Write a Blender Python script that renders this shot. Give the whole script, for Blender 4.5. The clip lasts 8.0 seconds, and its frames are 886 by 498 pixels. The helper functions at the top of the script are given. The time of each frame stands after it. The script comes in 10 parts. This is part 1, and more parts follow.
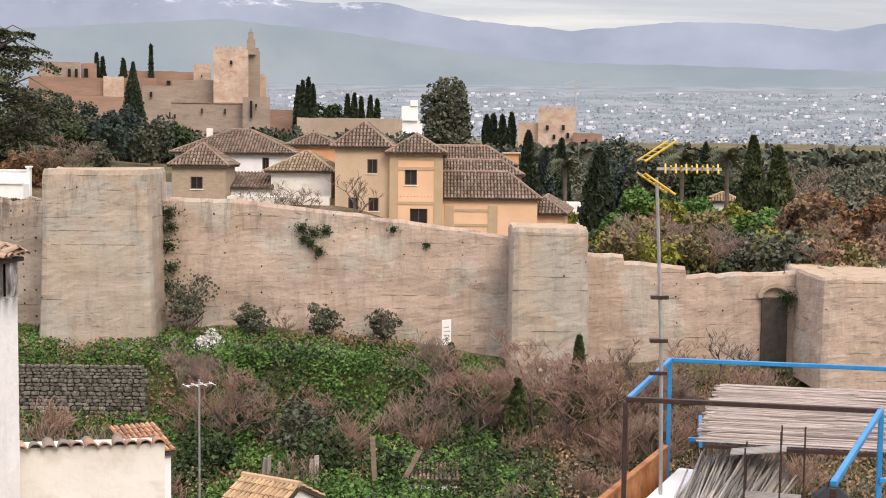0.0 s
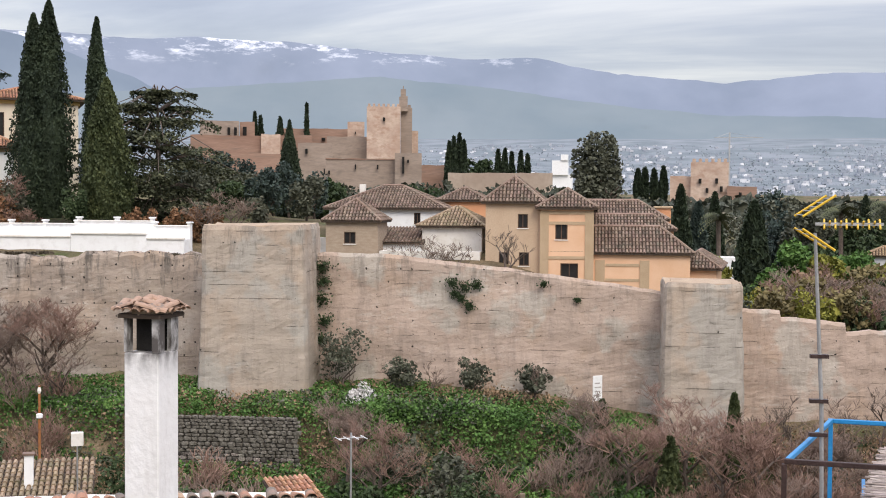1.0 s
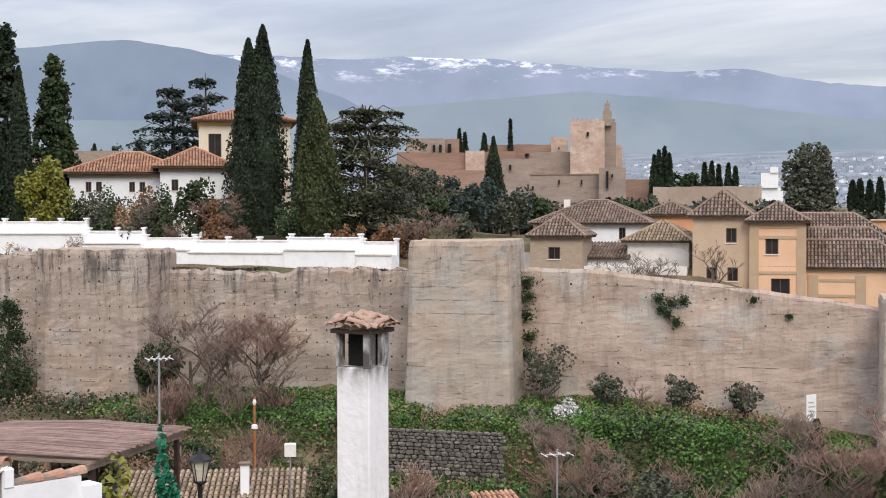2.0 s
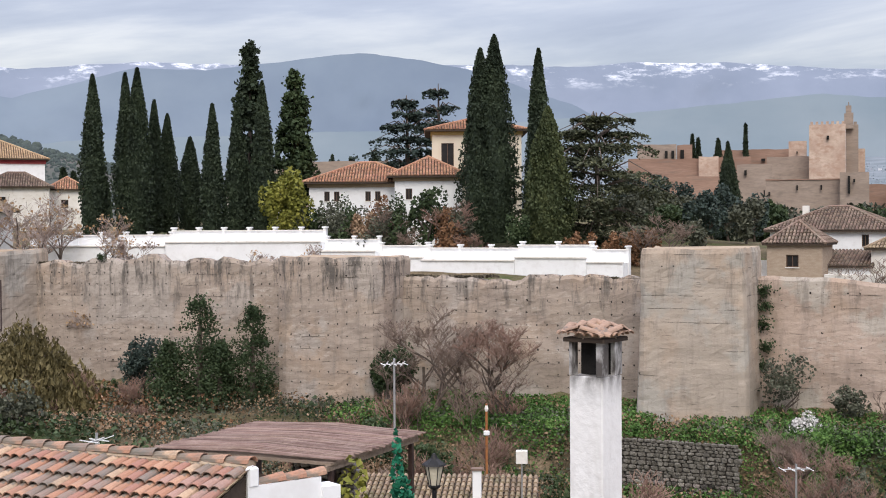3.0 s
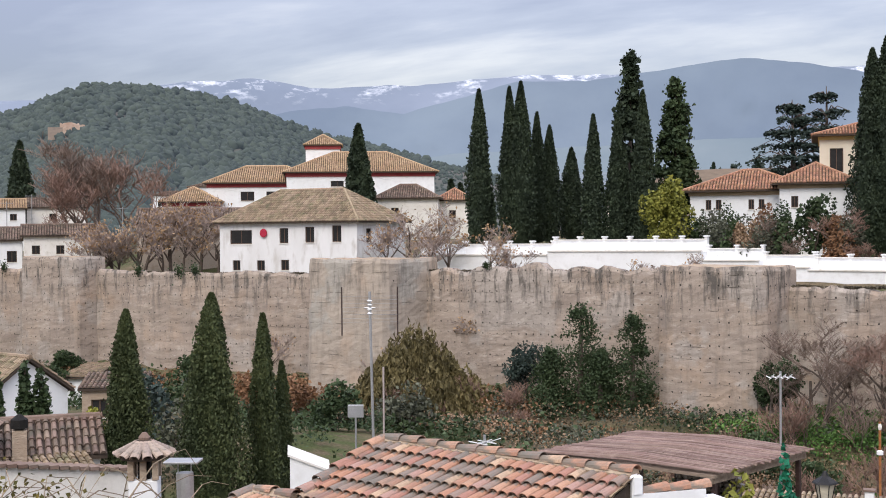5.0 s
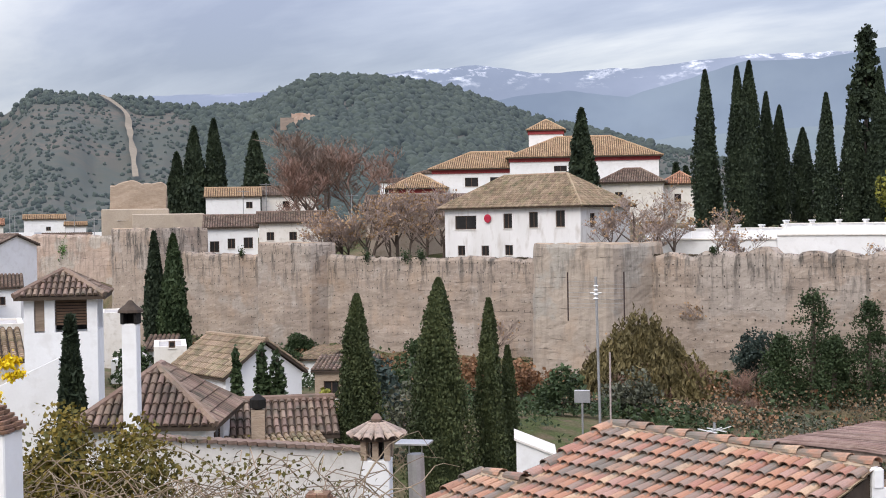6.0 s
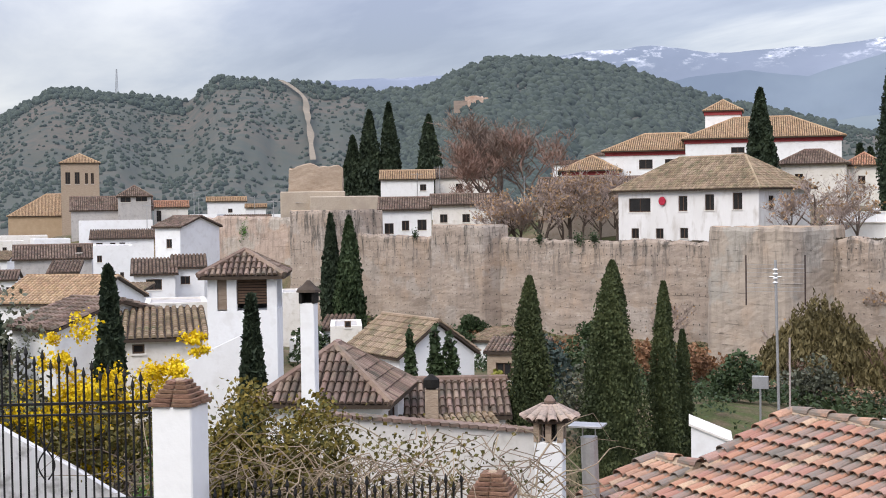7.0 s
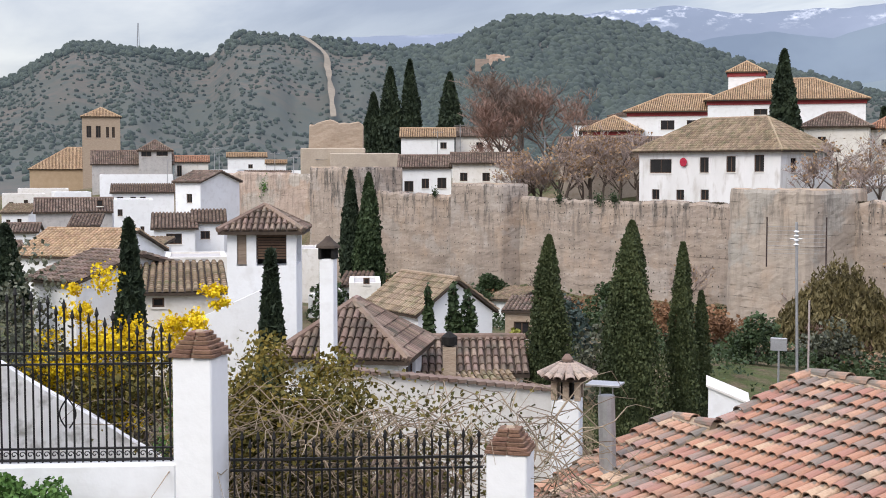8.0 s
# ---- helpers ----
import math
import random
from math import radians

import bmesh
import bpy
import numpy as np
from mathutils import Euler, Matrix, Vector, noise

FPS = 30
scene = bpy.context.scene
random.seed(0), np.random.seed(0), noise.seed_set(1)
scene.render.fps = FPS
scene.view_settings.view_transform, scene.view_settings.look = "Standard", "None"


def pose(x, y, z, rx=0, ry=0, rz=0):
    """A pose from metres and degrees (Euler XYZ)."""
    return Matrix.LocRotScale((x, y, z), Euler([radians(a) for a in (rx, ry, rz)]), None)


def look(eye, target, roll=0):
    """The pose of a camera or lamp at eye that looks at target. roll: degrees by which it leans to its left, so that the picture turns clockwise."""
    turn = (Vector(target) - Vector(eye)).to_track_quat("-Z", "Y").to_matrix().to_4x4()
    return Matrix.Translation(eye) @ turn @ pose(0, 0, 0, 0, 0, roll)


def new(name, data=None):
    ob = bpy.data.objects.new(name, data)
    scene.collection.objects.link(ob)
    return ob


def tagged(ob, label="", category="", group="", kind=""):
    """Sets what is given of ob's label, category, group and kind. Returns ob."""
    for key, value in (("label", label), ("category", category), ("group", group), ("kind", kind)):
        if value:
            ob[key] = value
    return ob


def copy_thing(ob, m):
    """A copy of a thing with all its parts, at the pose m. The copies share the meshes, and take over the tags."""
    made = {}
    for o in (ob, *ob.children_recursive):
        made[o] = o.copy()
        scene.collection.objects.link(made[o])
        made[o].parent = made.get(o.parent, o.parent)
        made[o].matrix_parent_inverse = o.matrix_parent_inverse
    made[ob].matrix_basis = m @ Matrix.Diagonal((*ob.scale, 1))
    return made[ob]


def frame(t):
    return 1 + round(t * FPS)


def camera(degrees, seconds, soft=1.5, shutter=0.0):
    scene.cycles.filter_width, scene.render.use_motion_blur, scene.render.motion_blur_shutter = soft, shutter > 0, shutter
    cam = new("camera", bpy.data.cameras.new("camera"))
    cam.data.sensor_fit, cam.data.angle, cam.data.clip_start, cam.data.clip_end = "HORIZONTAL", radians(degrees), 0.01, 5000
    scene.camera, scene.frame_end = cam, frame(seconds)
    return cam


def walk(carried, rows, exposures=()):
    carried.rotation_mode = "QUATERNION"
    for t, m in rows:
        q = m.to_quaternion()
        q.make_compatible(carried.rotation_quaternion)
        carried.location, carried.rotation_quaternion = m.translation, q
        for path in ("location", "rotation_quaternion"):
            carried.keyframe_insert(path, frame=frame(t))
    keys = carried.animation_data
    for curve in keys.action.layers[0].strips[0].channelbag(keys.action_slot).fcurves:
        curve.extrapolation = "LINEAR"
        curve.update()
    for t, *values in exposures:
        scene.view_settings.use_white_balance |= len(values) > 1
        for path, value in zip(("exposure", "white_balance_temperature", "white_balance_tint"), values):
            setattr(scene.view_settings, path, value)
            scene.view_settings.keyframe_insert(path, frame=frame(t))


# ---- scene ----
cam = camera(37.65, 8.0, soft=1.0)
PATH = [
    (0.0, pose(0.000, 0.000, 20.000, 85.52, -0.63, 0.00)),
    (0.5, pose(0.006, 0.010, 20.017, 86.88, -0.58, 3.38)),
    (1.0, pose(-0.011, 0.015, 20.022, 87.86, -0.35, 6.61)),
    (2.5, pose(-0.081, 0.086, 20.030, 88.71, 0.29, 20.68)),
    (3.0, pose(-0.085, 0.062, 20.034, 88.90, 0.37, 25.71)),
    (3.5, pose(-0.093, 0.028, 20.031, 89.22, 0.33, 30.49)),
    (4.0, pose(-0.104, 0.023, 20.030, 89.49, 0.28, 34.37)),
    (5.5, pose(-0.098, -0.084, 20.040, 89.17, 0.66, 47.01)),
    (6.0, pose(-0.133, -0.098, 20.041, 88.87, 0.86, 52.13)),
    (6.5, pose(-0.155, -0.104, 20.029, 88.62, 0.99, 56.63)),
    (7.0, pose(-0.169, -0.107, 20.023, 88.21, 0.78, 59.72)),
    (7.5, pose(-0.181, -0.109, 20.017, 87.55, 0.44, 60.71)),
    (8.0, pose(-0.182, -0.114, 19.996, 86.39, 0.03, 60.60)),
]
walk(cam, PATH, [(0.0, 0.14, 7700, 13), (0.5, 0.04, 7300, 12), (1.0, -0.02, 7000, 11), (2.5, -0.08, 6850, 11), (4.0, -0.08, 6750, 11), (6.5, -0.04, 6700, 11), (8.0, 0.0, 6650, 10)])

EYE_Z = 20.0


def spot(bearing, dist, z=0.0):
    """A place by its bearing to the left of the y axis, in degrees, its distance from the terrace, and its height."""
    b = radians(bearing)
    return Vector((-math.sin(b) * dist, math.cos(b) * dist, z))


def wall_line(x):
    """The y of the old rampart's face."""
    return 85.0 if x > -50 else 96.0 + 0.22 * x


# ---------------------------------------------------------------- sky and light
def build_sky():
    world = bpy.data.worlds.new("overcast_sky")
    scene.world = world
    world.use_nodes = True
    nt = world.node_tree
    nt.nodes.clear()
    N, L = nt.nodes.new, nt.links.new
    out, bg = N("ShaderNodeOutputWorld"), N("ShaderNodeBackground")
    tc, sep = N("ShaderNodeTexCoord"), N("ShaderNodeSeparateXYZ")
    L(tc.outputs["Generated"], sep.inputs[0])
    # clouds lie on a flat layer overhead, so they flatten towards the horizon
    up = N("ShaderNodeMath"); up.operation = "ADD"; up.inputs[1].default_value = 0.10
    L(sep.outputs["Z"], up.inputs[0])
    mx = N("ShaderNodeMath"); mx.operation = "MAXIMUM"; mx.inputs[1].default_value = 0.04
    L(up.outputs[0], mx.inputs[0])
    dv = N("ShaderNodeVectorMath"); dv.operation = "DIVIDE"
    cmb = N("ShaderNodeCombineXYZ")
    for k in range(3):
        L(mx.outputs[0], cmb.inputs[k])
    L(tc.outputs["Generated"], dv.inputs[0]); L(cmb.outputs[0], dv.inputs[1])
    flat = N("ShaderNodeVectorMath"); flat.operation = "MULTIPLY"; flat.inputs[1].default_value = (0.42, 1.0, 0.0)
    L(dv.outputs[0], flat.inputs[0])
    noi = N("ShaderNodeTexNoise"); noi.inputs["Scale"].default_value = 0.75; noi.inputs["Detail"].default_value = 7; noi.inputs["Roughness"].default_value = 0.55
    noi.inputs["Distortion"].default_value = 0.4
    L(flat.outputs[0], noi.inputs["Vector"])
    ramp = N("ShaderNodeValToRGB")
    el = ramp.color_ramp.elements
    el[0].position, el[0].color = 0.38, (0.29, 0.31, 0.43, 1)
    el[1].position, el[1].color = 0.62, (0.75, 0.755, 0.80, 1)
    mid = el.new(0.49); mid.color = (0.43, 0.455, 0.57, 1)
    L(noi.outputs["Fac"], ramp.inputs[0])
    # an overcast sky is about three times as bright overhead as at the horizon
    zc = N("ShaderNodeMapRange"); zc.inputs["From Min"].default_value = 0.12; zc.inputs["From Max"].default_value = 1.0
    zc.inputs["To Min"].default_value = 1.0; zc.inputs["To Max"].default_value = 5.2
    L(sep.outputs["Z"], zc.inputs["Value"])
    mul = N("ShaderNodeVectorMath"); mul.operation = "SCALE"
    L(ramp.outputs[0], mul.inputs[0]); L(zc.outputs[0], mul.inputs["Scale"])
    sky = N("ShaderNodeTexSky"); sky.sky_type = "NISHITA"; sky.sun_disc = False
    sky.sun_elevation, sky.sun_rotation = SUN_EL, SUN_ROT
    skm = N("ShaderNodeVectorMath"); skm.operation = "SCALE"; skm.inputs["Scale"].default_value = 0.05
    L(sky.outputs[0], skm.inputs[0])
    add = N("ShaderNodeVectorMath"); add.operation = "ADD"
    L(mul.outputs[0], add.inputs[0]); L(skm.outputs[0], add.inputs[1])
    L(add.outputs[0], bg.inputs["Color"]); bg.inputs["Strength"].default_value = SKY_POWER
    L(bg.outputs[0], out.inputs[0])
    lamp = bpy.data.lights.new("sun", "SUN")
    lamp.energy, lamp.angle, lamp.color = 1.5, radians(25), (1.0, 0.95, 0.88)
    sun = new("sun", lamp)
    a = SUN_AZ
    d = Vector((math.sin(a) * math.cos(SUN_EL), math.cos(a) * math.cos(SUN_EL), math.sin(SUN_EL)))
    sun.matrix_world = look(d * 300, (0, 0, 0))


SUN_EL = radians(42)
SUN_AZ = radians(155)        # from +y towards +x: behind the terrace, a little to the east
SUN_ROT = SUN_AZ
SKY_POWER = 0.86
build_sky()


# ---------------------------------------------------------------- materials
def shader(name):
    m = bpy.data.materials.new(name)
    m.use_nodes = True
    nt = m.node_tree
    return m, nt, nt.nodes["Principled BSDF"]


def mixed(nt, fac, a, b):
    """A colour mix: fac, a and b are sockets or values."""
    n = nt.nodes.new("ShaderNodeMix")
    n.data_type = "RGBA"
    for sock, val in ((n.inputs[0], fac), (n.inputs[6], a), (n.inputs[7], b)):
        if hasattr(val, "is_output"):
            nt.links.new(val, sock)
        else:
            sock.default_value = val if not isinstance(val, tuple) else (*val[:3], 1)
    return n.outputs[2]


def noise_of(nt, scale, detail=4, stretch=(1, 1, 1), rough=0.55, lo=0.35, hi=0.65, what="Object"):
    tc = nt.nodes.new("ShaderNodeTexCoord")
    mp = nt.nodes.new("ShaderNodeMapping")
    mp.inputs["Scale"].default_value = stretch
    nt.links.new(tc.outputs[what], mp.inputs[0])
    n = nt.nodes.new("ShaderNodeTexNoise")
    n.inputs["Scale"].default_value, n.inputs["Detail"].default_value, n.inputs["Roughness"].default_value = scale, detail, rough
    nt.links.new(mp.outputs[0], n.inputs["Vector"])
    r = nt.nodes.new("ShaderNodeMapRange")
    r.inputs["From Min"].default_value, r.inputs["From Max"].default_value = lo, hi
    nt.links.new(n.outputs["Fac"], r.inputs["Value"])
    return r.outputs[0]


def calc(nt, op, a, b=None):
    n = nt.nodes.new("ShaderNodeMath")
    n.operation = op
    for sock, val in zip(n.inputs, (a, b)):
        if val is None:
            continue
        if hasattr(val, "is_output"):
            nt.links.new(val, sock)
        else:
            sock.default_value = val
    return n.outputs[0]


def bumped(nt, bsdf, height, strength=0.3, dist=0.02):
    b = nt.nodes.new("ShaderNodeBump")
    b.inputs["Strength"].default_value, b.inputs["Distance"].default_value = strength, dist
    nt.links.new(height, b.inputs["Height"])
    nt.links.new(b.outputs[0], bsdf.inputs["Normal"])


def surface(name, a, b, scale=1.5, fine=25.0, rough=0.85, bump=0.3, third=None, island=0.0, obj=0.0, metal=0.0, stretch=(1, 1, 1), dist=0.02):
    """A worn surface: two colours in large stains, a finer grain, and a variation by piece."""
    m, nt, bsdf = shader(name)
    big, grain = noise_of(nt, scale, 5, stretch), noise_of(nt, fine, 3, stretch, lo=0.3, hi=0.7)
    col = mixed(nt, big, a, b)
    dark = tuple(0.72 * c for c in a)
    col = mixed(nt, calc(nt, "MULTIPLY", grain, 0.45 if max(a) < 0.6 else 0.12), col, dark)
    if third:
        col = mixed(nt, noise_of(nt, scale * 2.7, 4, stretch, lo=0.52, hi=0.7), col, third)
    if island or obj:
        if island:
            g = nt.nodes.new("ShaderNodeNewGeometry").outputs["Random Per Island"]
        else:
            g = nt.nodes.new("ShaderNodeObjectInfo").outputs["Random"]
        h = nt.nodes.new("ShaderNodeHueSaturation")
        k = island or obj
        v = nt.nodes.new("ShaderNodeMapRange")
        v.inputs["To Min"].default_value, v.inputs["To Max"].default_value = 1 - k, 1 + k
        nt.links.new(g, v.inputs["Value"])
        nt.links.new(v.outputs[0], h.inputs["Value"])
        w = nt.nodes.new("ShaderNodeMapRange")
        w.inputs["To Min"].default_value, w.inputs["To Max"].default_value = 0.5 - 0.03 * k, 0.5 + 0.04 * k
        nt.links.new(calc(nt, "FRACT", calc(nt, "MULTIPLY", g, 7.3)), w.inputs["Value"])
        nt.links.new(w.outputs[0], h.inputs["Hue"])
        nt.links.new(col, h.inputs["Color"])
        col = h.outputs[0]
    nt.links.new(col, bsdf.inputs["Base Color"])
    bsdf.inputs["Roughness"].default_value, bsdf.inputs["Metallic"].default_value = rough, metal
    bsdf.inputs["Specular IOR Level"].default_value = 0.3
    if bump:
        bumped(nt, bsdf, grain, bump, dist)
    return m


def leaf_mat(name, a, b, k=0.35):
    m, nt, bsdf = shader(name)
    g = nt.nodes.new("ShaderNodeNewGeometry").outputs["Random Per Island"]
    col = mixed(nt, g, a, b)
    col = mixed(nt, noise_of(nt, 0.5, 3), col, tuple(c * (1 - k) for c in a))
    nt.links.new(col, bsdf.inputs["Base Color"])
    bsdf.inputs["Roughness"].default_value = 0.7
    bsdf.inputs["Specular IOR Level"].default_value = 0.25
    return m


def rammed_mat(name, a, b, pale, holes=0.5, lichen=0.5, worn=1.0):
    """Rammed earth: lifts about 0.85 m high, eroded courses, rows of putlog holes, plaster patches, streaks that run down."""
    m, nt, bsdf = shader(name)
    N, L = nt.nodes.new, nt.links.new
    tc, sep = N("ShaderNodeTexCoord"), N("ShaderNodeSeparateXYZ")
    L(tc.outputs["Object"], sep.inputs[0])
    wob = noise_of(nt, 0.35, 3, lo=0.0, hi=1.0)
    z = calc(nt, "ADD", sep.outputs["Z"], calc(nt, "MULTIPLY", wob, 0.22))
    lift = calc(nt, "FRACT", calc(nt, "DIVIDE", z, 0.86))
    seam = calc(nt, "MULTIPLY", calc(nt, "LESS_THAN", lift, 0.06), noise_of(nt, 0.9, 7, (0.6, 0.6, 2), rough=0.75, lo=0.52, hi=0.62))
    run = calc(nt, "ADD", sep.outputs["X"], calc(nt, "MULTIPLY", sep.outputs["Y"], 0.97))
    u = calc(nt, "SUBTRACT", calc(nt, "FRACT", calc(nt, "DIVIDE", run, 0.78)), 0.5)
    w = calc(nt, "SUBTRACT", lift, 0.16)
    d2 = calc(nt, "ADD", calc(nt, "POWER", calc(nt, "MULTIPLY", u, 0.78), 2.0), calc(nt, "POWER", calc(nt, "MULTIPLY", w, 0.86), 2.0))
    d2 = calc(nt, "ADD", d2, calc(nt, "MULTIPLY", noise_of(nt, 7.0, 3, lo=0.3, hi=0.7), 0.012))
    hole = calc(nt, "LESS_THAN", d2, 0.0088)
    hole = calc(nt, "MULTIPLY", hole, calc(nt, "GREATER_THAN", noise_of(nt, 0.9, 2, lo=0.0, hi=1.0), 1 - holes))
    rows = noise_of(nt, 0.6, 7, (0.5, 0.5, 2.0), rough=0.65, lo=0.38, hi=0.64)
    col = mixed(nt, rows, a, b)
    col = mixed(nt, calc(nt, "MULTIPLY", noise_of(nt, 0.33, 5, (1, 1, 0.8), lo=0.52, hi=0.66), 0.4), col, (0.45, 0.32, 0.22))
    col = mixed(nt, noise_of(nt, 0.24, 5, lo=0.53, hi=0.585), col, pale)
    course = calc(nt, "MULTIPLY", noise_of(nt, 2.0, 10, (0.6, 0.6, 3.2), rough=0.80, lo=0.56, hi=0.64), noise_of(nt, 0.28, 5, (1, 1, 1.6), lo=0.47, hi=0.60))
    col = mixed(nt, calc(nt, "MULTIPLY", course, 0.50 * worn), col, tuple(c * 0.40 for c in a))
    pit = noise_of(nt, 3.4, 10, (0.9, 0.9, 1.3), rough=0.82, lo=0.555, hi=0.63)
    col = mixed(nt, calc(nt, "MULTIPLY", pit, 0.62 * (0.45 + 0.55 * worn)), col, tuple(c * 0.38 for c in a))
    chalk = calc(nt, "MULTIPLY", noise_of(nt, 2.2, 8, (0.6, 0.6, 2.0), rough=0.74, lo=0.53, hi=0.64), noise_of(nt, 0.22, 4, lo=0.44, hi=0.60))
    col = mixed(nt, calc(nt, "MULTIPLY", chalk, 0.62 * worn), col, (0.60, 0.53, 0.46))
    streak = noise_of(nt, 1.5, 9, (1, 1, 0.17), rough=0.74, lo=0.49, hi=0.60)
    # black lichen, thickest along the rain-washed heads of the walls
    head = N("ShaderNodeMapRange")
    head.inputs["From Min"].default_value, head.inputs["From Max"].default_value = 13.0, 16.2
    head.inputs["To Min"].default_value, head.inputs["To Max"].default_value = 0.22, lichen
    L(sep.outputs["Z"], head.inputs["Value"])
    col = mixed(nt, calc(nt, "MULTIPLY", streak, head.outputs[0]), col, (0.13, 0.115, 0.10))
    col = mixed(nt, calc(nt, "MULTIPLY", seam, 0.8), col, (0.09, 0.075, 0.06))
    # shade inside the putlog holes is put into the colour
    col = mixed(nt, hole, col, (0.04, 0.034, 0.03))
    L(col, bsdf.inputs["Base Color"])
    bsdf.inputs["Roughness"].default_value = 0.95
    bsdf.inputs["Specular IOR Level"].default_value = 0.1
    h = calc(nt, "SUBTRACT", calc(nt, "MULTIPLY", noise_of(nt, 4, 6, (0.8, 0.8, 1.2), lo=0.2, hi=0.8), 0.5), calc(nt, "ADD", calc(nt, "ADD", calc(nt, "MULTIPLY", seam, 0.8), calc(nt, "MULTIPLY", course, 0.7)), hole))
    bumped(nt, bsdf, h, 0.6, 0.08)
    return m


RAMMED = rammed_mat("rammed_earth", (0.435, 0.335, 0.270), (0.49, 0.385, 0.315), (0.46, 0.405, 0.345), 0.38, 0.5)
RAMMED_SMOOTH = rammed_mat("rammed_earth_plastered", (0.385, 0.325, 0.265), (0.445, 0.375, 0.305), (0.40, 0.365, 0.315), 0.34, 0.5, 0.3)
RAMMED_GREY = rammed_mat("rammed_earth_weathered", (0.33, 0.268, 0.22), (0.42, 0.345, 0.28), (0.40, 0.345, 0.295), 0.6, 1.0, 0.85)
COPING = surface("earth_coping", (0.36, 0.27, 0.19), (0.45, 0.35, 0.25), 1.2, 12, bump=0.6)
WHITE = surface("limewash", (0.85, 0.855, 0.85), (0.80, 0.80, 0.79), 0.7, 10, bump=0.12, third=(0.74, 0.735, 0.72))
WHITE_OLD = surface("stained_limewash", (0.78, 0.75, 0.70), (0.71, 0.67, 0.60), 0.8, 8, bump=0.25, third=(0.60, 0.56, 0.49))
GREY_RENDER = surface("grey_render", (0.42, 0.40, 0.38), (0.52, 0.49, 0.46), 0.8, 10, bump=0.3, third=(0.33, 0.31, 0.29))
OCHRE = surface("ochre_render", (0.70, 0.43, 0.265), (0.76, 0.50, 0.33), 0.6, 12, bump=0.15)
OCHRE_BAND = surface("stone_coloured_band", (0.45, 0.33, 0.21), (0.52, 0.39, 0.26), 1.0, 14, bump=0.2)
ORANGE = surface("orange_render", (0.62, 0.30, 0.16), (0.68, 0.36, 0.2), 0.6, 12, bump=0.15)
BRICK = surface("old_brick_masonry", (0.37, 0.28, 0.205), (0.46, 0.37, 0.28), 2.0, 9, bump=0.6, stretch=(1, 1, 3))
RED_TRIM = surface("oxblood_trim", (0.28, 0.045, 0.05), (0.33, 0.07, 0.07), 1.0, 15, bump=0.1)
TILE_OLD = surface("old_roof_tile", (0.168, 0.112, 0.083), (0.251, 0.185, 0.145), 0.6, 9, bump=0.4, third=(0.112, 0.097, 0.072), island=0.35)
TILE_RED = surface("red_roof_tile", (0.37, 0.18, 0.105), (0.43, 0.25, 0.16), 0.7, 9, bump=0.3, third=(0.28, 0.16, 0.11), island=0.3)
TILE_PALE = surface("ochre_roof_tile", (0.42, 0.28, 0.165), (0.47, 0.335, 0.21), 0.5, 9, bump=0.3, third=(0.32, 0.22, 0.13), island=0.2)
TILE_MOSS = surface("mossy_roof_tile", (0.25, 0.18, 0.115), (0.34, 0.26, 0.18), 0.5, 8, bump=0.4, third=(0.16, 0.145, 0.08), island=0.3)
# bed colour is darkened to hold the shade between the tiles
UNDER = surface("shaded_tile_bed", (0.055, 0.04, 0.03), (0.085, 0.062, 0.045), 2, 12)
PANE = surface("dark_window_glass", (0.018, 0.017, 0.017), (0.03, 0.028, 0.027), 1.0, 5, rough=0.25, bump=0)
FRAME_WOOD = surface("brown_window_frame", (0.10, 0.06, 0.04), (0.14, 0.09, 0.06), 3, 30)
WOOD = surface("weathered_timber", (0.23, 0.17, 0.125), (0.33, 0.26, 0.20), 1.5, 18, stretch=(0.3, 3, 3), third=(0.16, 0.12, 0.09))
IRON = surface("black_wrought_iron", (0.012, 0.012, 0.013), (0.025, 0.023, 0.022), 6, 40, rough=0.5, bump=0.2, metal=0.3)
STEEL = surface("galvanised_steel", (0.42, 0.42, 0.42), (0.52, 0.52, 0.52), 3, 30, rough=0.45, metal=0.7, bump=0.1)
BARK = surface("grey_brown_bark", (0.10, 0.075, 0.06), (0.17, 0.135, 0.11), 3, 18, bump=0.7)
TWIG = surface("bare_twigs", (0.20, 0.145, 0.115), (0.27, 0.20, 0.16), 1, 10, bump=0)
TWIG_RED = surface("reddish_bare_twigs", (0.25, 0.155, 0.12), (0.30, 0.195, 0.15), 1, 10, bump=0)
TWIG_PALE = surface("pale_bare_twigs", (0.33, 0.26, 0.225), (0.40, 0.32, 0.28), 1, 10, bump=0)
STONE = surface("rubble_stone", (0.13, 0.112, 0.095), (0.30, 0.27, 0.235), 2.5, 12, bump=0.6, obj=0.75, third=(0.07, 0.062, 0.052))
MORTAR = surface("dark_mortar", (0.05, 0.043, 0.036), (0.09, 0.078, 0.066), 2, 14, bump=0.5)
# black of soot, and of the shade painted inside openings
BLACK = surface("soot_and_shade_black", (0.01, 0.009, 0.008), (0.02, 0.018, 0.016), 5, 30)
ALH_RED = surface("red_fortress_earth", (0.27, 0.165, 0.120), (0.36, 0.235, 0.175), 0.07, 0.6, bump=0, third=(0.23, 0.16, 0.125), stretch=(0.5, 0.5, 3))
ALH_PALE = surface("pale_fortress_earth", (0.46, 0.325, 0.25), (0.60, 0.47, 0.375), 0.10, 0.6, bump=0, third=(0.40, 0.26, 0.19), stretch=(1, 1, 1.6))
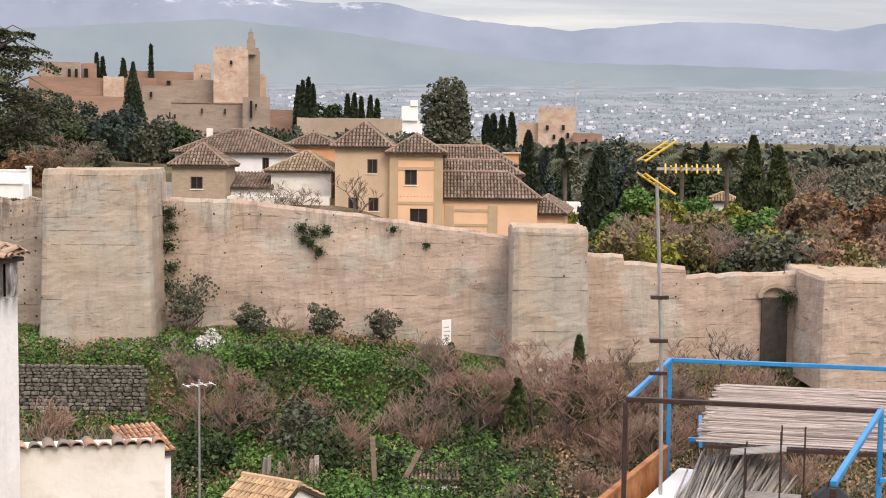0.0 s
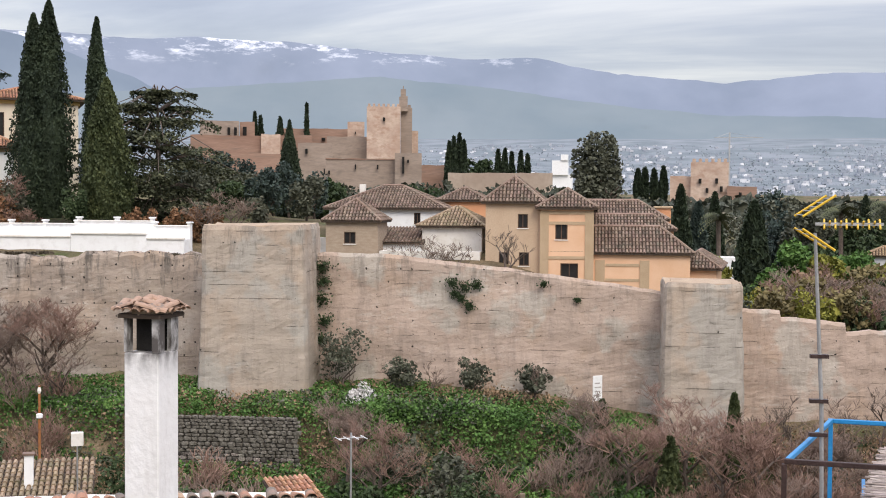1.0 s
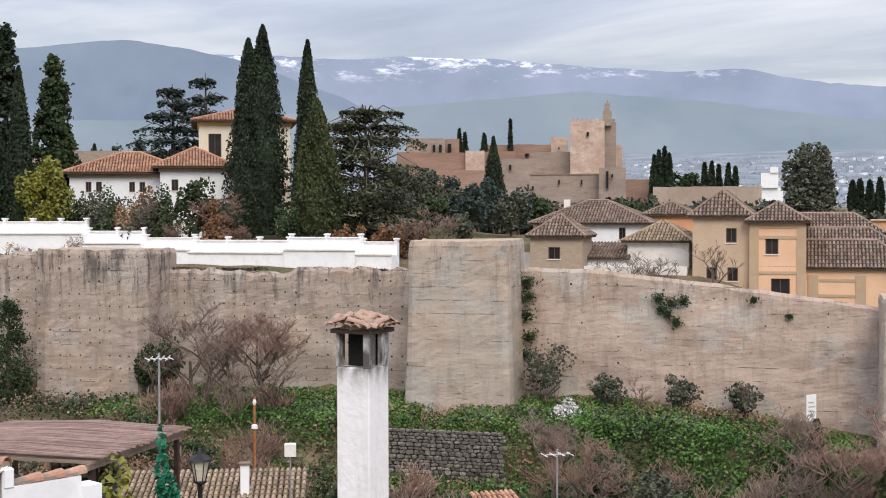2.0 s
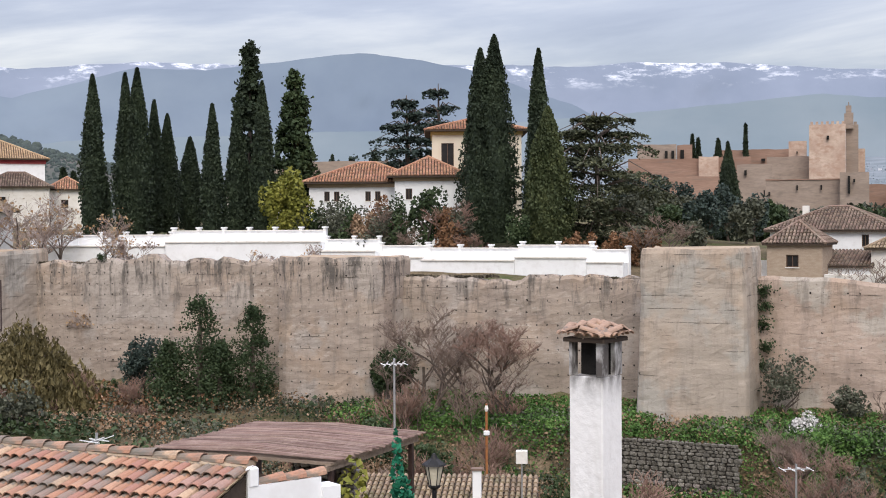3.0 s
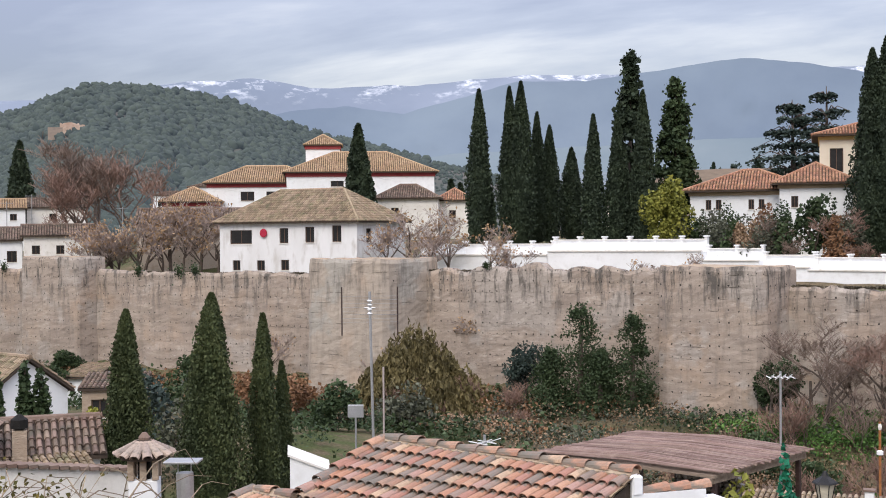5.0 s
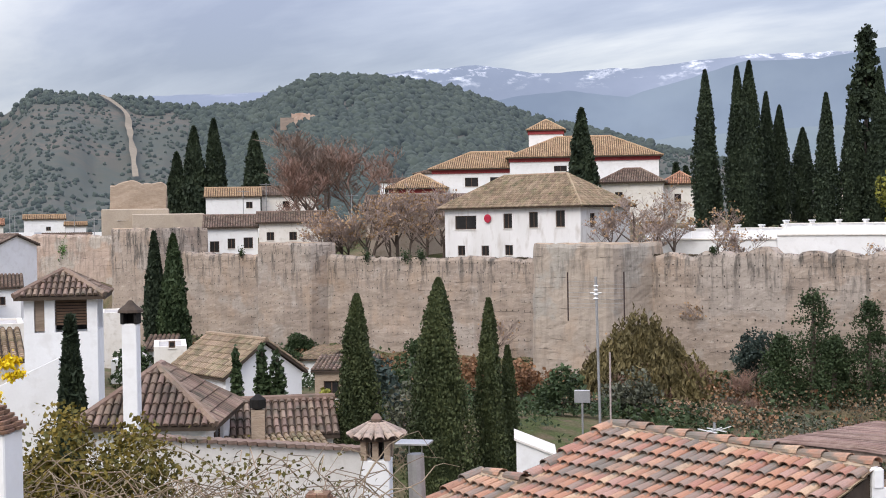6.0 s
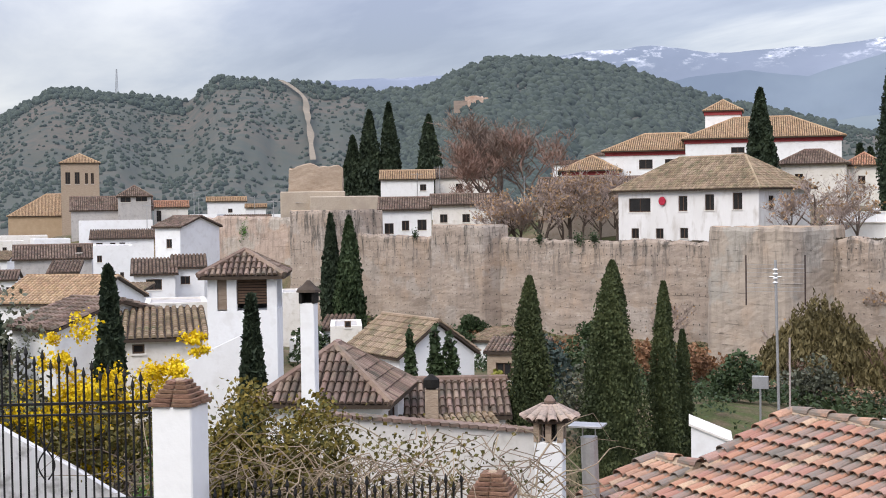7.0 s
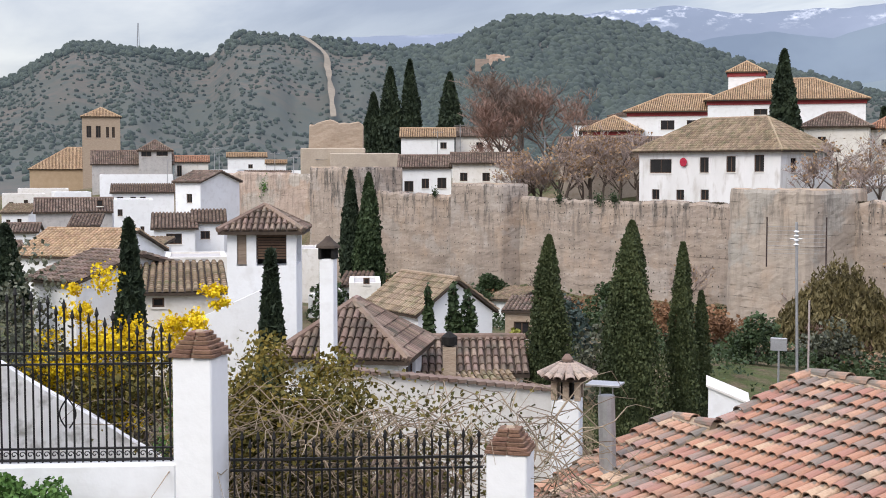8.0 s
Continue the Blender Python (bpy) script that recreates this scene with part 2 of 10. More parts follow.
ALH_GREY = surface("weathered_and_shaded_fortress_stone", (0.29, 0.225, 0.18), (0.37, 0.295, 0.24), 0.09, 0.7, bump=0, third=(0.23, 0.185, 0.15), stretch=(0.6, 0.6, 2))

LEAF_CYP = leaf_mat("cypress_leaves", (0.025, 0.040, 0.022), (0.050, 0.069, 0.035))
LEAF_CYP_OLIVE = leaf_mat("olive_green_cypress_leaves", (0.048, 0.067, 0.026), (0.096, 0.110, 0.042))
LEAF_CEDAR = leaf_mat("cedar_needles", (0.050, 0.062, 0.034), (0.150, 0.155, 0.085))
LEAF_BLUE = leaf_mat("blue_green_needles", (0.039, 0.061, 0.052), (0.072, 0.098, 0.078))
LEAF_GREEN = leaf_mat("fresh_green_leaves", (0.068, 0.153, 0.034), (0.153, 0.264, 0.068))
LEAF_DARK = leaf_mat("dark_evergreen_leaves", (0.033, 0.057, 0.022), (0.075, 0.105, 0.045))
LEAF_OLIVE = leaf_mat("grey_green_olive_leaves", (0.074, 0.081, 0.054), (0.149, 0.155, 0.108))
LEAF_LIME = leaf_mat("yellow_green_leaves", (0.175, 0.188, 0.031), (0.325, 0.300, 0.062))
LEAF_WILLOW = leaf_mat("yellowing_willow_leaves", (0.120, 0.100, 0.042), (0.215, 0.170, 0.075))
LEAF_RUST = leaf_mat("rust_brown_leaves", (0.20, 0.10, 0.05), (0.30, 0.17, 0.09))
LEAF_TAN = leaf_mat("withered_tan_leaves", (0.26, 0.17, 0.10), (0.36, 0.25, 0.16))
LEAF_ORANGE = leaf_mat("withered_orange_leaves", (0.36, 0.225, 0.115), (0.50, 0.35, 0.21))
LEAF_PALM = leaf_mat("palm_fronds", (0.07, 0.085, 0.035), (0.16, 0.16, 0.07))
FLOWER_YELLOW = leaf_mat("yellow_blossom", (0.66, 0.45, 0.006), (0.82, 0.62, 0.02), 0.25)
FLOWER_WHITE = leaf_mat("white_blossom", (0.6, 0.58, 0.55), (0.75, 0.73, 0.7), 0.2)
LEAF_MIX = leaf_mat("yellowing_creeper_leaves", (0.085, 0.085, 0.022), (0.27, 0.19, 0.036))


# ---------------------------------------------------------------- mesh tools
class M:
    """Gathers vertices and faces of one mesh."""

    def __init__(self):
        self.v, self.f, self.n = [], [], 0

    def add(self, verts, faces):
        verts = np.asarray(verts, float).reshape(-1, 3)
        self.v.append(verts)
        k = self.n
        self.f.extend(tuple(i + k for i in f) for f in faces)
        self.n += len(verts)
        return self

    def box(self, x0, x1, y0, y1, z0, z1, m=None, c=0.0):
        """A box; with c its upright edges and top are cut by c."""
        if c:
            a = [(x0 + c, y0), (x1 - c, y0), (x1, y0 + c), (x1, y1 - c), (x1 - c, y1), (x0 + c, y1), (x0, y1 - c), (x0, y0 + c)]
            cx, cy = (x0 + x1) / 2, (y0 + y1) / 2
            fx, fy = 1 - 2 * c / (x1 - x0), 1 - 2 * c / (y1 - y0)
            top = [(cx + (x - cx) * fx, cy + (y - cy) * fy) for x, y in a]
            v = [(x, y, z0) for x, y in a] + [(x, y, z1 - c) for x, y in a] + [(x, y, z1) for x, y in top]
            f = [(i, (i + 1) % 8, 8 + (i + 1) % 8, 8 + i) for i in range(8)] + [(8 + i, 8 + (i + 1) % 8, 16 + (i + 1) % 8, 16 + i) for i in range(8)]
            f += [tuple(range(16, 24)), tuple(range(7, -1, -1))]
        else:
            v = [(x, y, z) for z in (z0, z1) for x, y in ((x0, y0), (x1, y0), (x1, y1), (x0, y1))]
            f = [(0, 1, 5, 4), (1, 2, 6, 5), (2, 3, 7, 6), (3, 0, 4, 7), (4, 5, 6, 7), (3, 2, 1, 0)]
        if m is not None:
            v = [m @ Vector(p) for p in v]
        return self.add(v, f)

    def tube(self, pts, radii, sides=6, caps=True):
        pts = [Vector(p) for p in pts]
        if not hasattr(radii, "__len__"):
            radii = [radii] * len(pts)
        ring, prev = [], None
        for i, p in enumerate(pts):
            d = (pts[min(i + 1, len(pts) - 1)] - pts[max(i - 1, 0)]).normalized()
            if prev is None:
                a = d.orthogonal().normalized()
            else:
                a = (prev - d * prev.dot(d))
                a = a.normalized() if a.length > 1e-6 else d.orthogonal().normalized()
            prev = a
            b = d.cross(a)
            ring.extend(p + (a * math.cos(t) + b * math.sin(t)) * radii[i] for t in (2 * math.pi * k / sides for k in range(sides)))
        f = []
        for i in range(len(pts) - 1):
            for k in range(sides):
                f.append((i * sides + k, i * sides + (k + 1) % sides, (i + 1) * sides + (k + 1) % sides, (i + 1) * sides + k))
        if caps:
            f.append(tuple(range(sides - 1, -1, -1)))
            f.append(tuple(range((len(pts) - 1) * sides, len(pts) * sides)))
        return self.add(ring, f)

    def lathe(self, prof, sides=12, x=0.0, y=0.0):
        v = [(x + r * math.cos(2 * math.pi * k / sides), y + r * math.sin(2 * math.pi * k / sides), z) for r, z in prof for k in range(sides)]
        f = [(i * sides + k, i * sides + (k + 1) % sides, (i + 1) * sides + (k + 1) % sides, (i + 1) * sides + k) for i in range(len(prof) - 1) for k in range(sides)]
        f += [tuple(range(sides - 1, -1, -1)), tuple(range((len(prof) - 1) * sides, len(prof) * sides))]
        return self.add(v, f)

    def mesh(self, name, mat, smooth=False):
        me = bpy.data.meshes.new(name)
        v = np.concatenate(self.v) if self.v else np.zeros((0, 3))
        me.from_pydata(v.tolist(), [], self.f)
        me.materials.append(mat)
        if smooth:
            me.polygons.foreach_set("use_smooth", [True] * len(me.polygons))
        me.update()
        return me


def thing(name, label, category, x=0.0, y=0.0, z=0.0, yaw=0.0, group="", kind=""):
    ob = tagged(new(name), label, category, group, kind)
    ob.empty_display_size = 0.2
    ob.matrix_basis = pose(x, y, z, 0, 0, yaw)
    return ob


def part(name, m, mat, parent, label="", smooth=False):
    ob = new(name, m.mesh(name, mat, smooth) if isinstance(m, M) else m)
    ob.parent = parent
    if label:
        ob["label"] = label
    return ob


def solo(name, m, mat, label, category, group="", kind="", smooth=False, at=None):
    ob = new(name, m.mesh(name, mat, smooth))
    if at is not None:
        ob.matrix_basis = at
    return tagged(ob, label, category, group, kind)


def fbm(x, y, z=0.0):
    return noise.fractal((x, y, z), 1.0, 2.0, 4)


def smooth01(a, b, x):
    t = np.clip((x - a) / (b - a), 0, 1)
    return t * t * (3 - 2 * t)


# ---------------------------------------------------------------- ground
FRONT_S = [-400, -120, -70, -45, -25, -12, -3, 0, 0.5, 8.5, 9.6, 20, 35, 50, 62, 70, 76, 80, 400]
FRONT_A = [4, 13.5, 16, 18, 17.5, 15.6, 14.2, 7.6, 7.2, 6.6, 3.6, 2.3, 0, -1, 3, 9, 14.5, 16.8, 17]
FRONT_C = [-8, 6, 9, 10, 10.5, 10.5, 10.5, 6.0, 5.2, 4.6, 3.4, 2.3, 0, -1, 3, 9, 14.5, 16.8, 17]
FRONT_B = [18, 21, 21.5, 20, 18.5, 16.3, 14.5, 7.6, 7.0, 6.5, 5.5, 7, 9, 10, 10.5, 11.5, 14.5, 16.8, 17]


def ground_z(x, y):
    x, y = np.asarray(x, float), np.asarray(y, float)
    line = np.where(x > -50, 85.0, 96 + 0.22 * x)
    line = np.maximum(line, 45)
    s = line - y
    w = smooth01(-25, -55, x)
    z = np.interp(s, FRONT_S, FRONT_A) * (1 - w) + np.interp(s, FRONT_S, FRONT_B) * w
    e = smooth01(-8, 6, x)
    z = z * (1 - e) + np.interp(s, FRONT_S, FRONT_C) * e
    z = z - 0.8 * smooth01(2, 14, x) * smooth01(-1, 3, s) * smooth01(30, 12, s)
    r = np.hypot(x, y)
    az = np.degrees(np.arctan2(-x, y))
    far = EYE_Z + r * np.tan(np.radians(np.interp(r, [200, 330, 520, 700, 1000, 1500, 2200, 3000, 3400, 4700], [-1.0, -1.6, -0.8, 0.3, -0.1, 0.35, 1.2, 2.3, 2.7, 2.8])))
    far = far * (np.abs(az) < 100) + 0.0 * (np.abs(az) >= 100)
    z = z + 1.1 * smooth01(8, 4, r)
    k = smooth01(170, 300, r)
    return z * (1 - k) + far * k


def build_ground():
    radii = np.concatenate([[0.0, 2.5, 5, 7.5], np.arange(10, 150, 1.6), np.geomspace(152, 4800, 50)])
    azs = np.radians(np.concatenate([np.arange(-28, 90, 0.9), np.arange(90, 332, 8.0)]))
    na = len(azs)
    R, A = np.meshgrid(radii[1:], azs, indexing="ij")
    X, Y = -np.sin(A) * R, np.cos(A) * R
    Zg = ground_z(X, Y)
    for i in range(Zg.shape[0]):
        amp = 0.18 if radii[i + 1] < 150 else 2.0
        sc = 0.25 if radii[i + 1] < 150 else 0.01
        if radii[i + 1] < 9:
            amp = 0.0
        for j in range(na):
            Zg[i, j] += amp * fbm(X[i, j] * sc, Y[i, j] * sc)
    v = np.concatenate([[[0, 0, float(ground_z(0, 0))]], np.stack([X, Y, Zg], -1).reshape(-1, 3)])
    f = [(0, 1 + j, 1 + (j + 1) % na) for j in range(na)]
    for i in range(len(radii) - 2):
        for j in range(na):
            a, b = 1 + i * na + j, 1 + i * na + (j + 1) % na
            f.append((a, a + na, b + na, b))
    m = M().add(v, f)
    g, nt, bsdf = shader("hillside_earth_and_grass")
    col = mixed(nt, noise_of(nt, 0.12, 5, lo=0.42, hi=0.58), (0.085, 0.105, 0.04), (0.22, 0.165, 0.105))
    col = mixed(nt, noise_of(nt, 0.7, 6, lo=0.45, hi=0.65), col, (0.15, 0.115, 0.075))
    col = mixed(nt, calc(nt, "MULTIPLY", noise_of(nt, 5, 4), 0.5), col, (0.05, 0.05, 0.025))
    geo = nt.nodes.new("ShaderNodeNewGeometry")
    ln = nt.nodes.new("ShaderNodeVectorMath"); ln.operation = "LENGTH"
    nt.links.new(geo.outputs["Position"], ln.inputs[0])
    # past 700 m the haze is put into the base colour as pale blue
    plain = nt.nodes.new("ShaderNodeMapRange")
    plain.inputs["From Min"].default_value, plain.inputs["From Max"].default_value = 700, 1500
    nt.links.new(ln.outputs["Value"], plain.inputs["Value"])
    hazed_fields = mixed(nt, noise_of(nt, 0.012, 5, lo=0.4, hi=0.6), (0.15, 0.18, 0.195), (0.22, 0.245, 0.265))
    col = mixed(nt, plain.outputs[0], col, hazed_fields)
    nt.links.new(col, bsdf.inputs["Base Color"])
    bsdf.inputs["Roughness"].default_value = 0.95
    bsdf.inputs["Specular IOR Level"].default_value = 0.1
    bumped(nt, bsdf, noise_of(nt, 4, 5), 0.6, 0.15)
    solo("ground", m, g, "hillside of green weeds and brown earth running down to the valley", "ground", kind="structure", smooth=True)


build_ground()


# ---------------------------------------------------------------- distance
def backdrop(name, az, el, dist, mat, label, rough, seed, foot=1.5, rows=14, deep=500):
    """A far range: a real slope that climbs from its foot to an uneven crest."""
    a = np.arange(az[0], az[-1] + 0.01, 0.2)
    crest = np.interp(a, az, el)
    v, f = [], []
    for i in range(rows + 1):
        t = i / rows
        for j, b in enumerate(a):
            n = fbm(b * 0.35 + seed, t * 2.2, seed) + 0.5 * fbm(b * 1.3, t * 5, seed + 3)
            e = foot + (crest[j] - foot) * t ** 0.85 + rough * n * (0.35 + 0.3 * math.sin(math.pi * t))
            d = dist - deep * (1 - t) + 45 * n * math.sin(math.pi * t)
            v.append(spot(b, d, EYE_Z + d * math.tan(radians(e))))
    na = len(a)
    for i in range(rows):
        for j in range(na - 1):
            k = i * na + j
            f.append((k + 1, k, k + na, k + na + 1))
    return solo(name, M().add(v, f), mat, label, "mountains", kind="structure", smooth=True)


def painted_haze_mat(name, a, b, glow, g, snow=None, scale=0.002):
    """A far slope; miles of bright air are painted as blue tint and emission."""
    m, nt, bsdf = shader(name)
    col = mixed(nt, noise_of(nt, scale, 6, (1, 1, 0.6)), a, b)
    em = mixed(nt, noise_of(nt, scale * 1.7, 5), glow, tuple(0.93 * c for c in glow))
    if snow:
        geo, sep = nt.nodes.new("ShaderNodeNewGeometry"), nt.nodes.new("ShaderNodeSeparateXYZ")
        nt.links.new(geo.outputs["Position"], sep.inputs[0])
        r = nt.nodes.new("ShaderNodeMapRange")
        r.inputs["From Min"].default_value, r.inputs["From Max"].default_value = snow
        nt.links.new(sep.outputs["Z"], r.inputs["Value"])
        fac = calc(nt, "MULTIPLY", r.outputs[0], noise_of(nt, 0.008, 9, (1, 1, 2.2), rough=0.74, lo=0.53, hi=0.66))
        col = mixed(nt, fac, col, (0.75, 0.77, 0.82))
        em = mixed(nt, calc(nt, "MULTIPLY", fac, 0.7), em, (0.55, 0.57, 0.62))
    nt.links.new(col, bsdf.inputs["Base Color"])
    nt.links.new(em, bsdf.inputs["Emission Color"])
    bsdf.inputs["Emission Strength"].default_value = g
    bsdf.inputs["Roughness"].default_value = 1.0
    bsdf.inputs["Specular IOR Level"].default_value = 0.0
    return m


MTN_FAR = painted_haze_mat("far_range_painted_haze", (0.10, 0.12, 0.16), (0.16, 0.18, 0.23), (0.24, 0.29, 0.38), 0.64, snow=(470, 570))
MTN_MID = painted_haze_mat("middle_range_painted_haze", (0.08, 0.10, 0.13), (0.12, 0.145, 0.17), (0.185, 0.24, 0.325), 0.66)
MTN_LOW = painted_haze_mat("low_foothills_painted_haze", (0.09, 0.115, 0.13), (0.13, 0.15, 0.16), (0.20, 0.255, 0.32), 0.64)
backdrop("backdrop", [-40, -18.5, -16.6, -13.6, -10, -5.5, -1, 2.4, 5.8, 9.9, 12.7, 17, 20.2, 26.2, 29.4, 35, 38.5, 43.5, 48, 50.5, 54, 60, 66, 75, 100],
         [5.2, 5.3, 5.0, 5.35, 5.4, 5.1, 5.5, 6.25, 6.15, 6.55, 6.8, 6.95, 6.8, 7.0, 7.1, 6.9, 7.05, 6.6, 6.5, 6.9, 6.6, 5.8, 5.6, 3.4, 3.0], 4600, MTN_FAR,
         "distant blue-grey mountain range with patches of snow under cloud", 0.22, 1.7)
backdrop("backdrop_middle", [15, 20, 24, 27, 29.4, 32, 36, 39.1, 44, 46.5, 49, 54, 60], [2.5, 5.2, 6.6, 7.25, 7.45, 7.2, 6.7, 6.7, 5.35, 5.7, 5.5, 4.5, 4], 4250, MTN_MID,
         "bare mountain spur with painted haze before the snowy range", 0.16, 8.1)
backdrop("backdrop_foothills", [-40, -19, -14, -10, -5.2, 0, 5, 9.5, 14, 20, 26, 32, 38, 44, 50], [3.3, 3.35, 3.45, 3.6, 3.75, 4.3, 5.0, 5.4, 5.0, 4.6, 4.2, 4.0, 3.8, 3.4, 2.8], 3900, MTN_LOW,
         "blue-green foothills with painted haze beyond the city", 0.16, 4.4, foot=1.6)


# ---------------------------------------------------------------- the rampart
def ragged(name, label, line, mat, thick=1.6, seed=0.0, rag=0.25, batter=0.0, parent=None, cap=COPING):
    """A length of rammed-earth wall: line holds (x, y, base, top) corners of its face; the face is uneven and the top worn."""
    st = []
    for (x0, y0, b0, t0), (x1, y1, b1, t1) in zip(line, line[1:]):
        n = max(2, int(math.hypot(x1 - x0, y1 - y0) / 0.55))
        st += [(x0 + (x1 - x0) * i / n, y0 + (y1 - y0) * i / n, b0 + (b1 - b0) * i / n, t0 + (t1 - t0) * i / n) for i in range(n)]
    st.append(line[-1])
    rows = 40
    v, f, tops = [], [], []
    for i, (x, y, b, t) in enumerate(st):
        a, c = st[max(i - 1, 0)], st[min(i + 1, len(st) - 1)]
        d = Vector((c[0] - a[0], c[1] - a[1])).normalized()
        nx, ny = d.y, -d.x
        top = t + rag * (fbm(x * 0.5 + seed, y * 0.5, 3) + 0.7 * fbm(x * 1.9, y * 1.9, seed))
        for k in range(rows + 1):
            z = b - 1.0 + (top - b + 1.0) * k / rows
            q = 0.14 * fbm(x * 0.35 + seed, z * 0.4, y * 0.35) + 0.04 * noise.noise((x * 1.7, y * 1.7, z * 1.9))
            q += batter * (1 - k / rows) - (0.12 if k == rows else 0)
            v.append((x + nx * q, y + ny * q, z))
        v.append((x - nx * thick, y - ny * thick, top - 0.1))
        v.append((x - nx * thick, y - ny * thick, b - 1.0))
    w = rows + 3
    for i in range(len(st) - 1):
        for k in range(w - 1):
            f.append((i * w + k, (i + 1) * w + k, (i + 1) * w + k + 1, i * w + k + 1))
    for i in (0, len(st) - 1):
        f.append(tuple(range(i * w, i * w + w)) if i else tuple(range(w - 1, -1, -1)))
    m = M().add(v, f)
    if parent is not None:
        return part(name, m, mat, parent)
    return solo(name, m, mat, label, "rampart", kind="structure")


def tower(label, x0, x1, yf, yb, base, top, mat, batter=0.35, seed=0.0, round_=0.0, skew=0.0):
    """A wall tower: three battered faces with worn, rounded corners and a rough flat top."""
    t = thing("wall_tower", label, "tower", kind="structure", group="towers of the old rampart")
    c = 0.35 + round_
    per = [(x0, yb), (x0, yf + c + skew), (x0 + c * 0.3, yf + c * 0.3 + skew), (x0 + c, yf + skew), (x1 - c, yf), (x1 - c * 0.3, yf + c * 0.3), (x1, yf + c), (x1, yb)]
    st = []
    for (ax, ay), (bx, by) in zip(per, per[1:]):
        n = max(1, int(math.hypot(bx - ax, by - ay) / 0.5))
        st += [(ax + (bx - ax) * i / n, ay + (by - ay) * i / n) for i in range(n)]
    st.append(per[-1])
    rows, v, f = 40, [], []
    for i, (x, y) in enumerate(st):
        a, b = st[max(i - 1, 0)], st[min(i + 1, len(st) - 1)]
        d = Vector((b[0] - a[0], b[1] - a[1])).normalized()
        nx, ny = d.y, -d.x
        tz = top + 0.16 * fbm(x * 0.6 + seed, y * 0.6, 1) + 0.1 * noise.noise((x * 2.1, y * 2.1, seed))
        for k in range(rows + 1):
            z = base - 1.2 + (tz - base + 1.2) * k / rows
            q = batter * (1 - k / rows) ** 1.3 + 0.07 * fbm(x * 0.5 + seed, z * 0.6, y * 0.5) + 0.035 * noise.noise((x * 2, y * 2, z * 3)) + 0.015 * noise.noise((x * 0.5 + seed, y * 0.5, z * 2.0))
            if k == rows:
                q -= 0.1
            v.append((x + nx * q, y + ny * q, z))
    w = rows + 1
    for i in range(len(st) - 1):
        for k in range(rows):
            f.append((i * w + k, (i + 1) * w + k, (i + 1) * w + k + 1, i * w + k + 1))
    part("tower_shaft", M().add(v, f), mat, t)
    cap = [v[i * w + rows] for i in range(len(st))]
    cx, cy = (x0 + x1) / 2, (yf + yb) / 2
    inner = [(cx + (p[0] - cx) * 0.8, cy + (p[1] - cy) * 0.8, p[2] - 0.05 + 0.1 * noise.noise((p[0], p[1], 9))) for p in cap]
    n = len(cap)
    ff = [(i, (i + 1) % n, n + (i + 1) % n, n + i) for i in range(n)] + [tuple(range(n, 2 * n))]
    part("tower_top", M().add([(p[0], p[1], p[2] + 0.003) for p in cap] + inner, ff), COPING, t)
    return t


